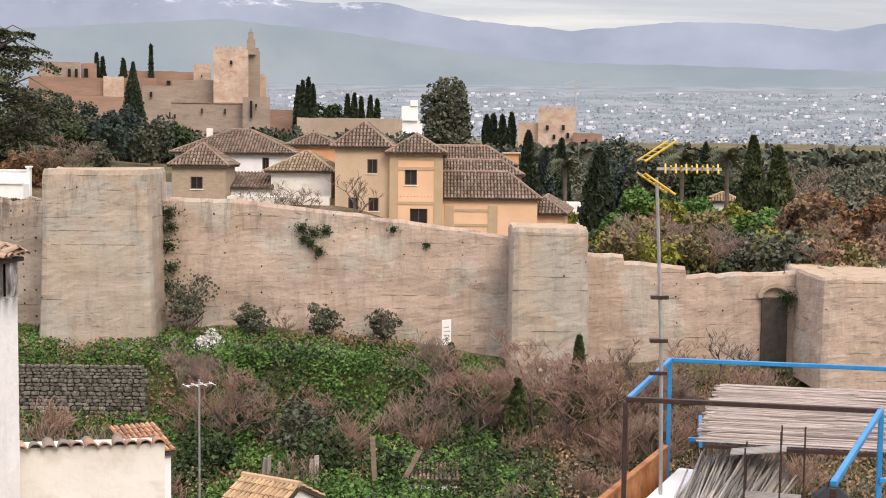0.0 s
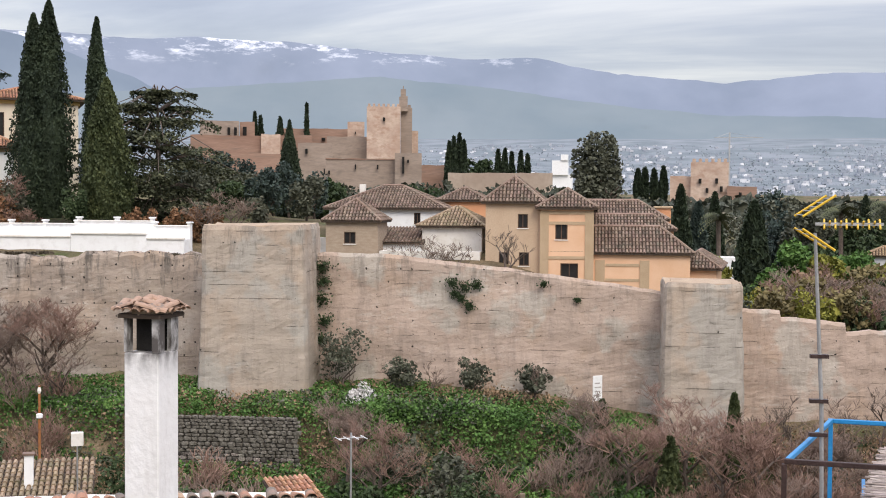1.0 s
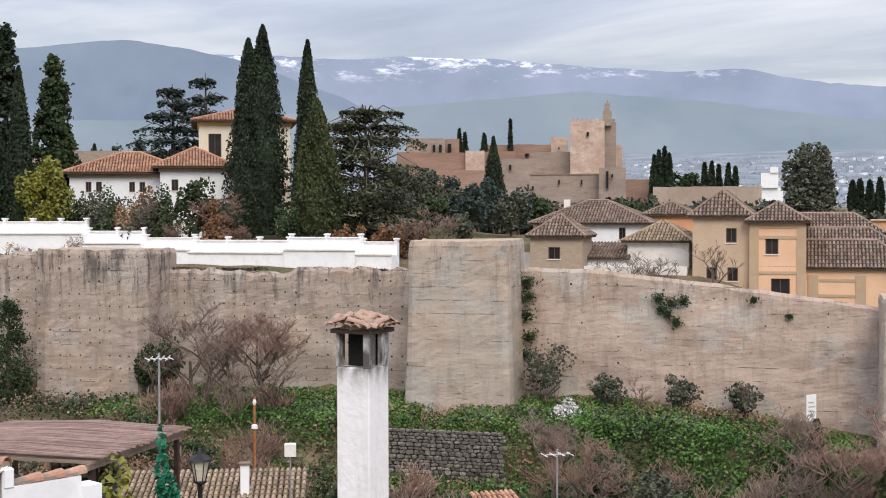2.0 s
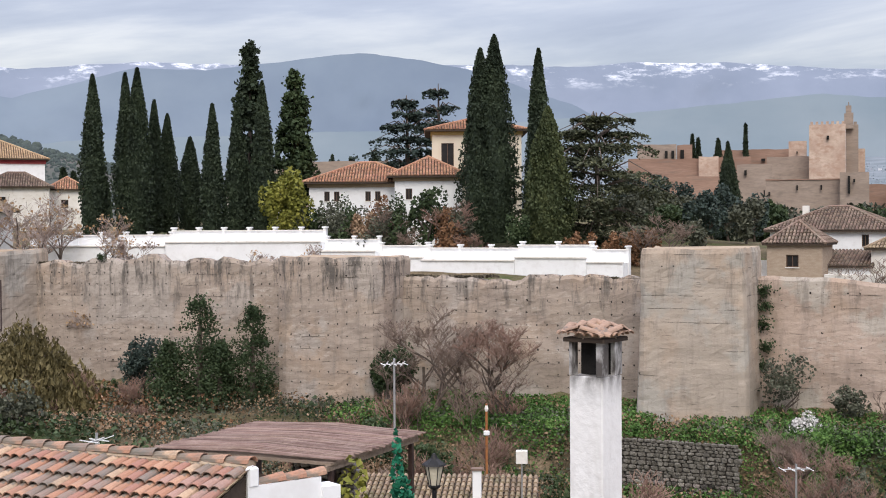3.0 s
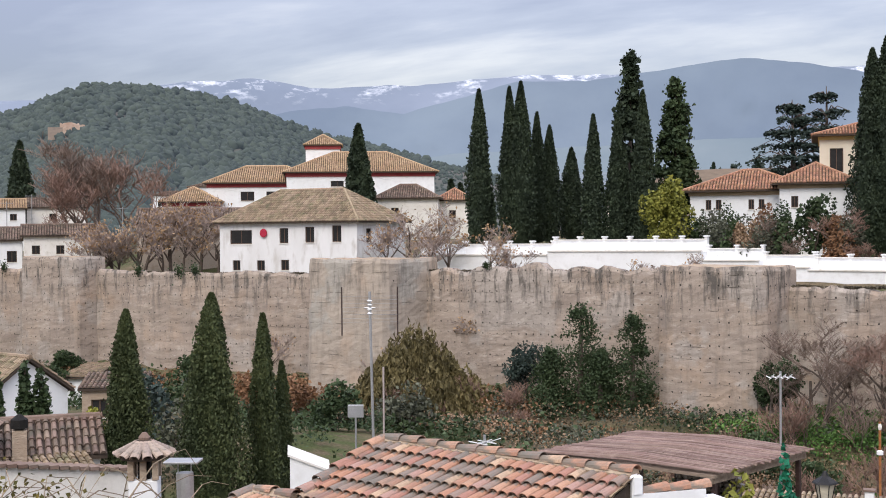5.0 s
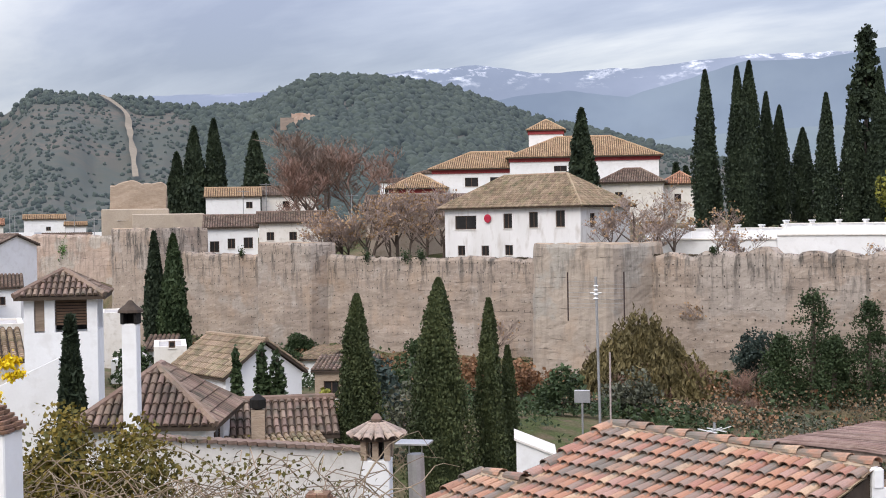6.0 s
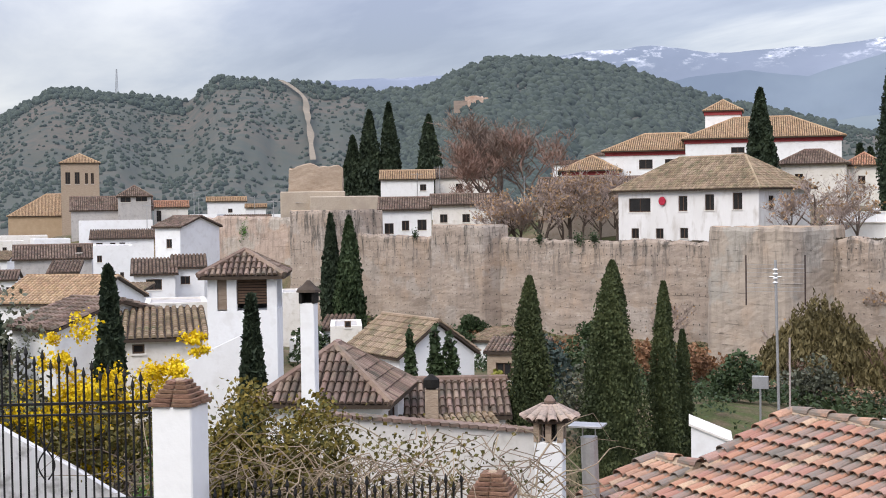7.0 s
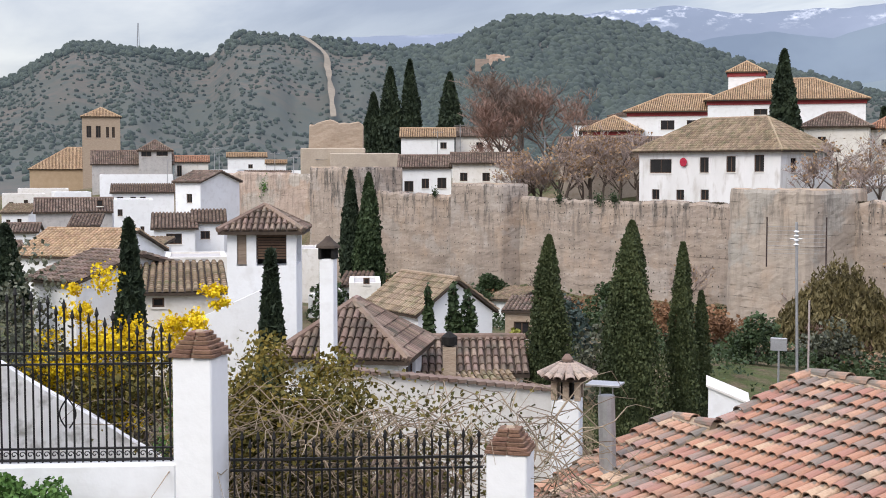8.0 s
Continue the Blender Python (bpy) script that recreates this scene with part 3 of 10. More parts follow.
def build_rampart():
    tower("tall square rammed-earth tower with worn flat top", -25.0, -18.3, 81.0, 86.0, 7.0, 18.4, RAMMED_SMOOTH, 0.42, 1.0)
    tower("broad rammed-earth tower dotted with putlog holes", -52.8, -44.2, 80.5, 86.0, 6.6, 17.7, RAMMED_GREY, 0.1, 2.0, 0.9)
    tower("rammed-earth tower with rounded foot and capped top", -82.8, -74.6, 74.3, 81.0, 6.6, 18.2, RAMMED_SMOOTH, 0.25, 3.0, 0.5, -0.9)
    tower("smooth patched rammed-earth buttress tower", 4.4, 9.2, 81.0, 86.0, 5.2, 15.0, RAMMED_SMOOTH, 0.25, 4.0, 0.1)
    tower("ruined rammed-earth tower at the end of the rampart", -143.0, -134.2, 63.0, 70.0, 6.5, 20.0, RAMMED_GREY, 0.1, 5.0, 0.0, -1.0)
    tower("shallow rammed-earth wall pier", -119.6, -111.4, 69.2, 72.5, 8.3, 18.3, RAMMED_GREY, 0.1, 6.0, 0.0, -1.2)
    tower("broken corner bastion of the old rampart", 23.3, 40.0, 79.0, 88.0, 6.5, 12.3, RAMMED, 0.15, 7.0, 0.1)
    ragged("wall_south_east", "rammed-earth rampart with sloping earth-capped top and tufts of weeds", [(-18.4, 85, 7.4, 16.5), (-14.2, 85, 7.4, 16.5), (-6.8, 85, 7.2, 15.75), (-0.9, 85, 7.0, 15.0), (4.8, 85, 6.9, 14.2)], RAMMED, seed=11, rag=0.1)
    ragged("wall_stepped", "stepped rammed-earth rampart with eroded courses", [(9.0, 85, 4.6, 13.2), (11.9, 85, 4.6, 13.1), (12.0, 85, 4.6, 12.6), (16.0, 85, 4.2, 12.4), (16.1, 85, 4.2, 11.8), (23.4, 85, 4.8, 12.15)], RAMMED, seed=12, rag=0.12)
    ragged("wall_middle", "long weathered rammed-earth rampart with ragged top", [(-44.6, 85, 6.2, 16.4), (-37.7, 85, 6.2, 16.15), (-24.8, 85, 6.6, 16.5)], RAMMED_GREY, seed=13, rag=0.36)
    ragged("wall_north_west", "long weathered rammed-earth rampart with ragged top", [(-75.2, 79.5, 6.2, 17.1), (-66, 81.5, 6.2, 17.5), (-60, 82.8, 6.2, 17.6), (-52.4, 84.4, 6.2, 17.2)], RAMMED_GREY, seed=14, rag=0.42)
    ragged("wall_far_west", "stained rammed-earth rampart with weeds along its top", [(-134.6, 66.4, 7.6, 17.2), (-120, 69.6, 7.8, 17.0), (-99, 74.2, 7.6, 16.8), (-82.4, 77.9, 6.2, 16.8)], RAMMED_GREY, seed=15, rag=0.3)
    ragged("wall_end", "ruined end of the rampart above the roofs", [(-178, 60.5, 8, 18.9), (-166, 63.5, 8, 19.3), (-155.5, 66, 8, 19.2), (-142.6, 68.6, 7, 18.4)], RAMMED, seed=16, rag=0.4)
    b = thing("ruined_tower_block", "square ruined masonry tower with broken top above plain rendered blocks", "ruin", *spot(66.9, 172), 64, kind="structure")
    sandy = surface("sandy_render", (0.42, 0.35, 0.27), (0.48, 0.41, 0.33), 0.3, 5, bump=0.4, third=(0.36, 0.30, 0.24))
    part("block", M().box(0, 8.5, 0, 7, 6, 22.5, None, 0.12), sandy, b)
    part("block", M().box(3.9, 12.9, -3.0, -0.05, 6, 21.8, None, 0.12), sandy, b)
    ragged("ruin_wall", "", [(1.0, 5.5, 22.4, 25.3), (1.05, 1.6, 22.4, 25.6), (4.5, 1.5, 22.4, 26.1), (8.2, 1.6, 22.4, 25.7), (8.25, 5.5, 22.4, 25.2)], BRICK, 0.9, 17, 0.55, parent=b)
    # the small blocked arch beside the broken bastion
    a = thing("blind_arch", "low blocked brick arch with ivy in the rampart", "arch", 21.9, 84.8, 5.5, kind="structure")
    m = M()
    for i in range(11):
        t0, t1 = math.pi * i / 11, math.pi * (i + 1) / 11
        ring = [(math.cos(t) * r, y, 4.9 + math.sin(t) * r * 0.8) for y in (-0.22, 0.1) for t in (t0, t1) for r in (0.85, 1.15)]
        m.add(ring, [(0, 1, 3, 2), (4, 6, 7, 5), (1, 5, 7, 3), (0, 2, 6, 4), (0, 4, 5, 1), (2, 3, 7, 6)])
    part("arch_ring", m, BRICK, a)
    m = M(); m.box(-0.85, 0.85, -0.06, 0.1, 0.0, 4.9); m.lathe([(0.8, 0), (0.8, 0.01)], 12)
    part("infill", m, MORTAR, a)


build_rampart()


# ---------------------------------------------------------------- houses
def on_ground(x, y):
    return float(ground_z(x, y))


def tile_slope(m, under, A, e, Le, u, top, pitch=0.24, run=0.42, seg=3, rnd=None, lift=0.03):
    """Barrel tiles on one roof slope: A eave corner, e along the eave, u up the slope, top(c) the slope's length at c."""
    rnd = rnd or random.Random(5)
    n = e.cross(u).normalized()
    if n.z < 0:
        n = -n
    count = max(2, int(Le / pitch))
    p = Le / count
    for i in range(count):
        c = (i + 0.5) * p
        ln = top(c)
        if ln < 0.12:
            continue
        k = max(1, int(math.ceil(ln / run)))
        for j in range(k):
            a0, a1 = j * run - 0.02, min(ln, (j + 1) * run + 0.06)
            if a1 - a0 < 0.05:
                continue
            r0, r1 = p * 0.43, p * 0.35
            jit, dz = rnd.uniform(-0.012, 0.012), rnd.uniform(0, 0.015)
            vs = []
            for a, r, h in ((a0, r0, 0.055), (a1, r1, 0.02)):
                for q in range(seg + 1):
                    t = math.pi * q / seg
                    vs.append(A + e * (c + jit + math.cos(t) * r) + u * a + n * (h + dz + math.sin(t) * r * 1.05))
            s = seg + 1
            m.add(vs, [(q, q + 1, s + q + 1, s + q) for q in range(seg)] + [tuple(range(s - 1, -1, -1))])
    return m


def roof(parent, w, d, z, rise, over, mat, kind="hip", pitch=0.24, seg=3, label="", ridge_x=True, seed=1):
    """A tiled roof over a w by d plan whose corner is the parent's origin: hipped, gabled along x, or a lean-to falling to -y."""
    rnd = random.Random(seed)
    x0, x1, y0, y1 = -over, w + over, -over, d + over
    W, D = x1 - x0, y1 - y0
    tiles, bed, ridge = M(), M(), M()
    V = Vector
    if kind == "lean":
        u = V((0, D, rise)); L = u.length; u.normalize()
        tile_slope(tiles, bed, V((x0, y0, z)), V((1, 0, 0)), W, u, lambda c: L, pitch, seg=seg, rnd=rnd)
        bed.add([(x0, y0, z - 0.12), (x1, y0, z - 0.12), (x1, y1, z + rise - 0.12), (x0, y1, z + rise - 0.12), (x0, y0, z), (x1, y0, z), (x1, y1, z + rise), (x0, y1, z + rise)], [(0, 1, 5, 4), (1, 2, 6, 5), (2, 3, 7, 6), (3, 0, 4, 7), (4, 5, 6, 7), (3, 2, 1, 0)])
    elif kind == "gable":
        h = D / 2
        L = math.hypot(h, rise)
        for A, e, u in ((V((x0, y0, z)), V((1, 0, 0)), V((0, h, rise)) / L), (V((x1, y1, z)), V((-1, 0, 0)), V((0, -h, rise)) / L)):
            tile_slope(tiles, bed, A, e, W, u, lambda c: L, pitch, seg=seg, rnd=rnd)
        bed.add([(x0, y0, z), (x1, y0, z), (x1, y0 + h, z + rise), (x0, y0 + h, z + rise), (x0, y1, z), (x1, y1, z), (x0, y0 + h, z + rise - 0.14), (x1, y0 + h, z + rise - 0.14), (x0, y0, z - 0.12), (x1, y0, z - 0.12), (x1, y1, z - 0.12), (x0, y1, z - 0.12)],
                [(0, 1, 2, 3), (5, 4, 3, 2), (8, 9, 1, 0), (10, 11, 4, 5), (9, 8, 6, 7), (11, 10, 7, 6), (0, 3, 6, 8), (3, 4, 11, 6), (1, 9, 7, 2), (2, 7, 10, 5)])
        ridge.tube([(x0, y0 + h, z + rise + 0.03), (x1, y0 + h, z + rise + 0.03)], 0.13, 8)
    else:
        h = min(W, D) / 2
        L = math.hypot(h, rise)
        g = L / h
        for A, e, le, u in ((V((x0, y0, z)), V((1, 0, 0)), W, V((0, h, rise)) / L), (V((x1, y0, z)), V((0, 1, 0)), D, V((-h, 0, rise)) / L),
                            (V((x1, y1, z)), V((-1, 0, 0)), W, V((0, -h, rise)) / L), (V((x0, y1, z)), V((0, -1, 0)), D, V((h, 0, rise)) / L)):
            tile_slope(tiles, bed, A, e, le, u, lambda c, le=le: min(c, le - c, h) * g, pitch, seg=seg, rnd=rnd)
        a, b = ((x0 + h, y0 + h), (x1 - h, y1 - h))
        bed.add([(x0, y0, z), (x1, y0, z), (x1, y1, z), (x0, y1, z), (a[0], a[1], z + rise), (b[0], b[1], z + rise), (x0, y0, z - 0.12), (x1, y0, z - 0.12), (x1, y1, z - 0.12), (x0, y1, z - 0.12)],
                ([(0, 1, 5, 4), (1, 2, 5), (2, 3, 4, 5), (3, 0, 4)] if W >= D else [(0, 1, 4), (1, 2, 5, 4), (2, 3, 5), (3, 0, 4, 5)]) + [(0, 6, 7, 1), (1, 7, 8, 2), (2, 8, 9, 3), (3, 9, 6, 0), (6, 9, 8, 7)])
        for q, r in (((x0, y0), a), ((x1, y1), b), ((x1, y0), b if W >= D else a), ((x0, y1), a if W >= D else b)):
            ridge.tube([(q[0], q[1], z + 0.05), (r[0], r[1], z + rise + 0.05)], 0.12, 6)
        if math.hypot(a[0] - b[0], a[1] - b[1]) > 0.3:
            ridge.tube([(a[0], a[1], z + rise + 0.05), (b[0], b[1], z + rise + 0.05)], 0.13, 6)
    rf = part("roof", bed, UNDER, parent, label)
    part("roof_tiles", tiles, mat, rf)["kind"] = "stuff"
    if ridge.n:
        part("ridge", ridge, mat, rf)
    return rf


def panel(w, h, t, holes):
    """A wall panel in x and z, t thick towards +y, with rectangular openings (x0, x1, z0, z1), as one closed mesh."""
    xs = sorted({0.0, w, *(min(max(a, 0), w) for q in holes for a in q[:2])})
    zs = sorted({0.0, h, *(min(max(a, 0), h) for q in holes for a in q[2:4])})
    nx, nz = len(xs), len(zs)
    v = [(x, y, z) for y in (0, t) for z in zs for x in xs]

    def solid(i, j):
        if not (0 <= i < nx - 1 and 0 <= j < nz - 1):
            return False
        cx, cz = (xs[i] + xs[i + 1]) / 2, (zs[j] + zs[j + 1]) / 2
        return not any(q[0] < cx < q[1] and q[2] < cz < q[3] for q in holes)

    f, B = [], nx * nz
    for j in range(nz - 1):
        for i in range(nx - 1):
            if not solid(i, j):
                continue
            a, b, c, d = j * nx + i, j * nx + i + 1, (j + 1) * nx + i + 1, (j + 1) * nx + i
            f += [(a, b, c, d), (B + b, B + a, B + d, B + c)]
            for (p, q), n in (((a, b), (i, j - 1)), ((b, c), (i + 1, j)), ((c, d), (i, j + 1)), ((d, a), (i - 1, j))):
                if not solid(*n):
                    f.append((q, p, B + p, B + q))
    return M().add(v, f)


def window(parent, x0, x1, z0, z1, m, bars=True, frame_mat=None, sill=True):
    """A recessed window with frame, glazing bars and sill; m places the wall's panel."""
    w, h = x1 - x0, z1 - z0
    fr = M()
    b = 0.07
    for q in ((x0, x0 + b, z0, z1), (x1 - b, x1, z0, z1), (x0 + b, x1 - b, z0, z0 + b), (x0 + b, x1 - b, z1 - b, z1)):
        fr.box(q[0], q[1], 0.10, 0.16, q[2], q[3], m)
    if bars:
        fr.box((x0 + x1) / 2 - 0.03, (x0 + x1) / 2 + 0.03, 0.105, 0.155, z0 + b, z1 - b, m)
    win = part("window", fr, frame_mat or FRAME_WOOD, parent)
    part("pane", M().box(x0 + b, x1 - b, 0.125, 0.145, z0 + b, z1 - b, m), PANE, win)
    # added black sheet in place of the unlit room's shade
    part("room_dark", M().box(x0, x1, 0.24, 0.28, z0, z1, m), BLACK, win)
    if sill:
        part("sill", M().box(x0 - 0.06, x1 + 0.06, -0.07, 0.1, z0 - 0.07, z0 - 0.004, m), WHITE_OLD, win)
    return win


def house(name, label, x, y, z0, yaw, w, d, h, wallmat, roofmat=None, rise=1.8, over=0.35, kind="hip", F=(), R=(), L=(), category="house", pitch=0.26, group="", plinth=None, seg=3, cornice=None):
    """A house whose front left corner stands at x, y; F, R and L list windows (x, z, width, height) of the front and the two ends."""
    c, s = math.cos(radians(yaw)), math.sin(radians(yaw))
    low = min(on_ground(x + c * a - s * b, y + s * a + c * b) for a in (0, w) for b in (0, d)) - 0.4
    if z0 > low:
        # the walls go down to the ground
        dz = z0 - low
        z0, h = low, h + dz
        F, R, L = ([(a, zz + dz, ww, hh) for a, zz, ww, hh in q] for q in (F, R, L))
    t = thing(name, label, category, x, y, z0, yaw, group)
    sides = (("F", pose(0, 0, 0), w, F), ("R", pose(w, 0, 0, 0, 0, 90), d, R), ("B", pose(w, d, 0, 0, 0, 180), w, ()), ("L", pose(0, d, 0, 0, 0, -90), d, L))
    for s, m, wid, wins in sides:
        inset = 0.3 if s in "RL" else 0.0
        holes = [(a, a + ww, zz, zz + hh) for a, zz, ww, hh in wins]
        p = panel(wid, h, 0.3, holes)
        if inset:
            # end walls stand between the long ones
            p = panel(wid - 0.6, h, 0.3, [(a - 0.3, b - 0.3, c, e) for a, b, c, e in holes])
            m2 = m @ pose(0.3, 0, 0)
        else:
            m2 = m
        p.v = [np.array([tuple(m2 @ Vector(q)) for q in vv]) for vv in p.v]
        wall = part("wall", p, wallmat, t)
        for a, b, c, e in holes:
            window(wall, a, b, c, e, m, e - c > 0.7)
    if kind == "gable":
        for xx in (0.0, w - 0.3):
            g = M().add([(xx + k, yy, zz) for k in (0, 0.3) for yy, zz in ((0, h), (d, h), (d / 2, h + rise * d / (d + 2 * over)))], [(0, 2, 1), (3, 4, 5), (0, 1, 4, 3), (1, 2, 5, 4), (2, 0, 3, 5)])
            part("gable", g, wallmat, t)
    if cornice:
        c = M(); c.box(-0.14, w + 0.14, -0.14, d + 0.14, h - (0.6 if cornice is RED_TRIM else 0.42), h - 0.02)
        part("cornice", c, cornice, t)
    if kind == "flat":
        q = M(); q.box(0.02, w - 0.02, 0.02, d - 0.02, h - 0.25, h - 0.1)
        part("roof", q, GREY_RENDER, t)
    elif roofmat:
        roof(t, w, d, h + 0.02, rise, over, roofmat, kind, pitch, seg, seed=int(abs(x * 7 + y)))
    return t


def build_houses_behind():
    # the ochre mansion by the sloping stretch of the wall
    t = house("mansion", "ochre mansion wing with stone-coloured bands and brown tiled roof", -3.9, 96, 12.0, 0, 3.9, 9, 7.5, OCHRE, TILE_OLD, 1.4, 0.35, "hip",
              F=[(1.1, 5.2, 0.9, 1.2), (1.5, 2.3, 1.3, 1.15)], pitch=0.25)
    for z in (1.7, 3.75, 6.3, 7.05):
        part("band", M().box(0.45, 3.45, -0.05, 0.0, z, z + 0.22), OCHRE_BAND, t)
    for x in (0.0, 3.3):
        part("quoin", M().box(x - 0.02, x + 0.62, -0.07, -0.004, 0, 7.3), OCHRE_BAND, t)
    house("mansion_tower", "buff rendered mansion wing with square windows under a hipped roof", -8.0, 96.6, 12.0, 0, 4.05, 8.5, 7.9, surface("buff_render", (0.53, 0.39, 0.27), (0.59, 0.45, 0.32), 0.6, 10, bump=0.25), TILE_OLD, 1.9, 0.35, "hip",
          F=[(2.4, 6.0, 0.75, 1.05), (2.5, 3.2, 0.75, 1.0), (1.0, 3.2, 0.75, 1.0)], pitch=0.25, category="house")
    t = house("mansion_hall", "long low ochre mansion hall under brown barrel tiles", -3.4, 96.4, 11.0, 0, 10.45, 4.2, 5.2, OCHRE, TILE_OLD, 1.9, 0.3, "hip", pitch=0.25)
    for x in (3.5, 6.75):
        part("pier", M().box(x + 0.05, x + 0.75, -0.07, -0.003, 0, 5.6), OCHRE_BAND, t)
    for z in (2.75, 4.05, 5.15):
        part("band", M().box(4.3, 6.75, -0.05, 0.0, z, z + 0.2), OCHRE_BAND, t)
    house("mansion_middle_hall", "middle ochre hall stepping up behind the low one", -3.2, 100.9, 11.5, 0, 9.3, 3.0, 6.35, OCHRE, TILE_OLD, 1.1, 0.25, "hip", pitch=0.25)
    house("mansion_upper_hall", "upper ochre hall under brown barrel tiles", -3.2, 104.3, 12, 0, 8.9, 4.2, 6.55, OCHRE, TILE_OLD, 1.5, 0.3, "hip", pitch=0.25)
    t = thing("mansion_chimney", "orange rendered chimney with a flat cap on the upper hall", "chimney", 5.6, 107.0, 18.0)
    part("shaft", M().box(-0.6, 0.6, -0.5, 0.5, -1.5, 1.5, None, 0.03), ORANGE, t)
    part("cap", M().box(-0.75, 0.75, -0.65, 0.65, 1.5, 1.66, None, 0.03), OCHRE_BAND, t)
    t = thing("house_chimney", "little cream chimney on the white house roof", "chimney", -19.6, 109.6, 20.6)
    part("shaft", M().box(-0.25, 0.25, -0.25, 0.25, -1.2, 0.75, None, 0.02), WHITE_OLD, t)
    t = thing("skylight", "pale flat skylight in the white house roof", "skylight", -17.0, 108.4, 20.22)
    part("frame", M().box(-0.65, 0.65, -0.35, 0.35, -0.25, 0.12, pose(0, 0, 0, 24), 0.02), STEEL, t)
    part("pane", M().box(-0.58, 0.58, -0.28, 0.28, 0.121, 0.14, pose(0, 0, 0, 24)), WHITE, t)
    house("mansion_back_wing", "back wing of the mansion under a small tiled roof", 6.2, 99, 11, -8, 3.0, 8, 4.0, OCHRE, TILE_OLD, 1.2, 0.4, "hip", pitch=0.25)
    house("gate_lodge", "small brick lodge with a hipped tile roof on the wall", -20.2, 97, 14.5, 0, 4.0, 4.5, 3.9, BRICK, TILE_OLD, 1.65, 0.3, "hip", F=[(1.4, 2.2, 0.9, 0.9)], pitch=0.25)
    house("white_house", "white house with brown hipped tile roof and skylight", -21.8, 106, 14, 0, 9.6, 8, 5.3, WHITE, TILE_OLD, 1.9, 0.4, "hip", F=[(7.1, 4.05, 0.55, 0.95)], pitch=0.26)
    house("low_white_house", "low white house with mossy tiled roof and bare twigs before it", -13.2, 100, 13, -6, 4.7, 4.5, 5.0, WHITE_OLD, TILE_MOSS, 1.5, 0.4, "hip", pitch=0.26)
    house("orange_house", "orange house peeping out behind white walls", -13.0, 110, 14, 0, 3.9, 5, 6.0, ORANGE, TILE_OLD, 1.1, 0.3, "hip", pitch=0.26)
    house("white_annexe", "white lean-to annexe with tiled roof", -16.4, 99.5, 13.5, 0, 3.2, 4, 3.2, WHITE, TILE_OLD, 1.1, 0.25, "lean", pitch=0.26)
    house("white_yard_wall", "low white yard wall beside the lodge", -23.5, 99, 14, 0, 3.4, 0.7, 3.1, WHITE_OLD, None, kind="flat", category="wall")
    house("yard_block", "low white yard buildings behind the rampart", -16.0, 96.5, 13, 0, 7.6, 1.2, 3.2, WHITE_OLD, None, kind="flat", category="wall")

    # the big white house above the third tower
    th = math.degrees(math.atan(0.22))
    house("large_white_house", "large white two-storey house with hipped mossy tile roof and dark windows", -103.2, 80.3, 14.0, th, 16.3, 8.6, 7.45, surface("rain_stained_limewash", (0.80, 0.79, 0.775), (0.70, 0.685, 0.66), 0.45, 6, bump=0.2, third=(0.56, 0.53, 0.49), stretch=(1, 1, 0.35)), TILE_MOSS, 3.2, 0.5, "hip",
          F=[(1.3, 5.4, 2.7, 1.35), (7.35, 5.45, 1.05, 1.45), (10.4, 5.5, 1.05, 1.5), (13.5, 5.55, 1.05, 1.55), (4.6, 2.8, 0.95, 1.0), (7.5, 2.85, 0.95, 1.0), (1.6, 2.8, 0.95, 1.0)],
          R=[(1.6, 5.5, 0.9, 1.3), (5.2, 5.5, 0.9, 1.3)], pitch=0.27)
    d = solo("wall_disc", M().lathe([(0.0, 0), (0.42, 0.0), (0.42, 0.06), (0.3, 0.09), (0.0, 0.09)], 16), surface("red_paint", (0.42, 0.02, 0.05), (0.48, 0.04, 0.07), 2, 12), "round red plaque on the white house wall", "plaque",
             at=pose(-97.75, 81.35, 20.45, 90, 0, th))
    # convent with red eaves
    t = house("convent_church", "white convent church with red eaves band and hipped ochre tile roof", *spot(49.2, 184)[:2], 21, 46, 20.8, 13, 8.1, WHITE, TILE_PALE, 3.2, 0.6, "hip", F=[(6.2, 6.1, 1.8, 0.8)], pitch=0.3, cornice=RED_TRIM, category="church")
    house("convent_wing", "white convent wing with red eaves band and ochre tiles", *spot(52.6, 186)[:2], 19, 46, 15.8, 10, 8.7, WHITE, TILE_PALE, 2.6, 0.6, "hip", F=[(4.6, 6.2, 1.9, 1.3), (8.2, 6.3, 1.6, 1.2)], pitch=0.3, cornice=RED_TRIM, category="convent")
    house("convent_low_wing", "low white convent wing with pink walls and tiled roof", *spot(54.5, 184)[:2], 19, 46, 7.5, 8, 6.0, WHITE_OLD, TILE_PALE, 2.2, 0.6, "hip", pitch=0.3, cornice=RED_TRIM, category="convent")
    house("convent_lantern", "small white convent lantern tower with pyramid tile roof and red eaves", *spot(48.35, 192)[:2], 28.5, 46, 5.0, 5.0, 5.0, WHITE, TILE_PALE, 1.7, 0.35, "hip", F=[(1.2, 2.2, 0.5, 0.9), (3.2, 2.2, 0.5, 0.9)], pitch=0.3, cornice=RED_TRIM, category="tower")
    house("roadside_house", "low white house with brown tiles beside the convent", *spot(45.3, 172)[:2], 19, 40, 8.2, 6, 6.0, WHITE_OLD, TILE_OLD, 1.9, 0.5, "hip", F=[(2, 3.6, 1, 1.2)], pitch=0.3)
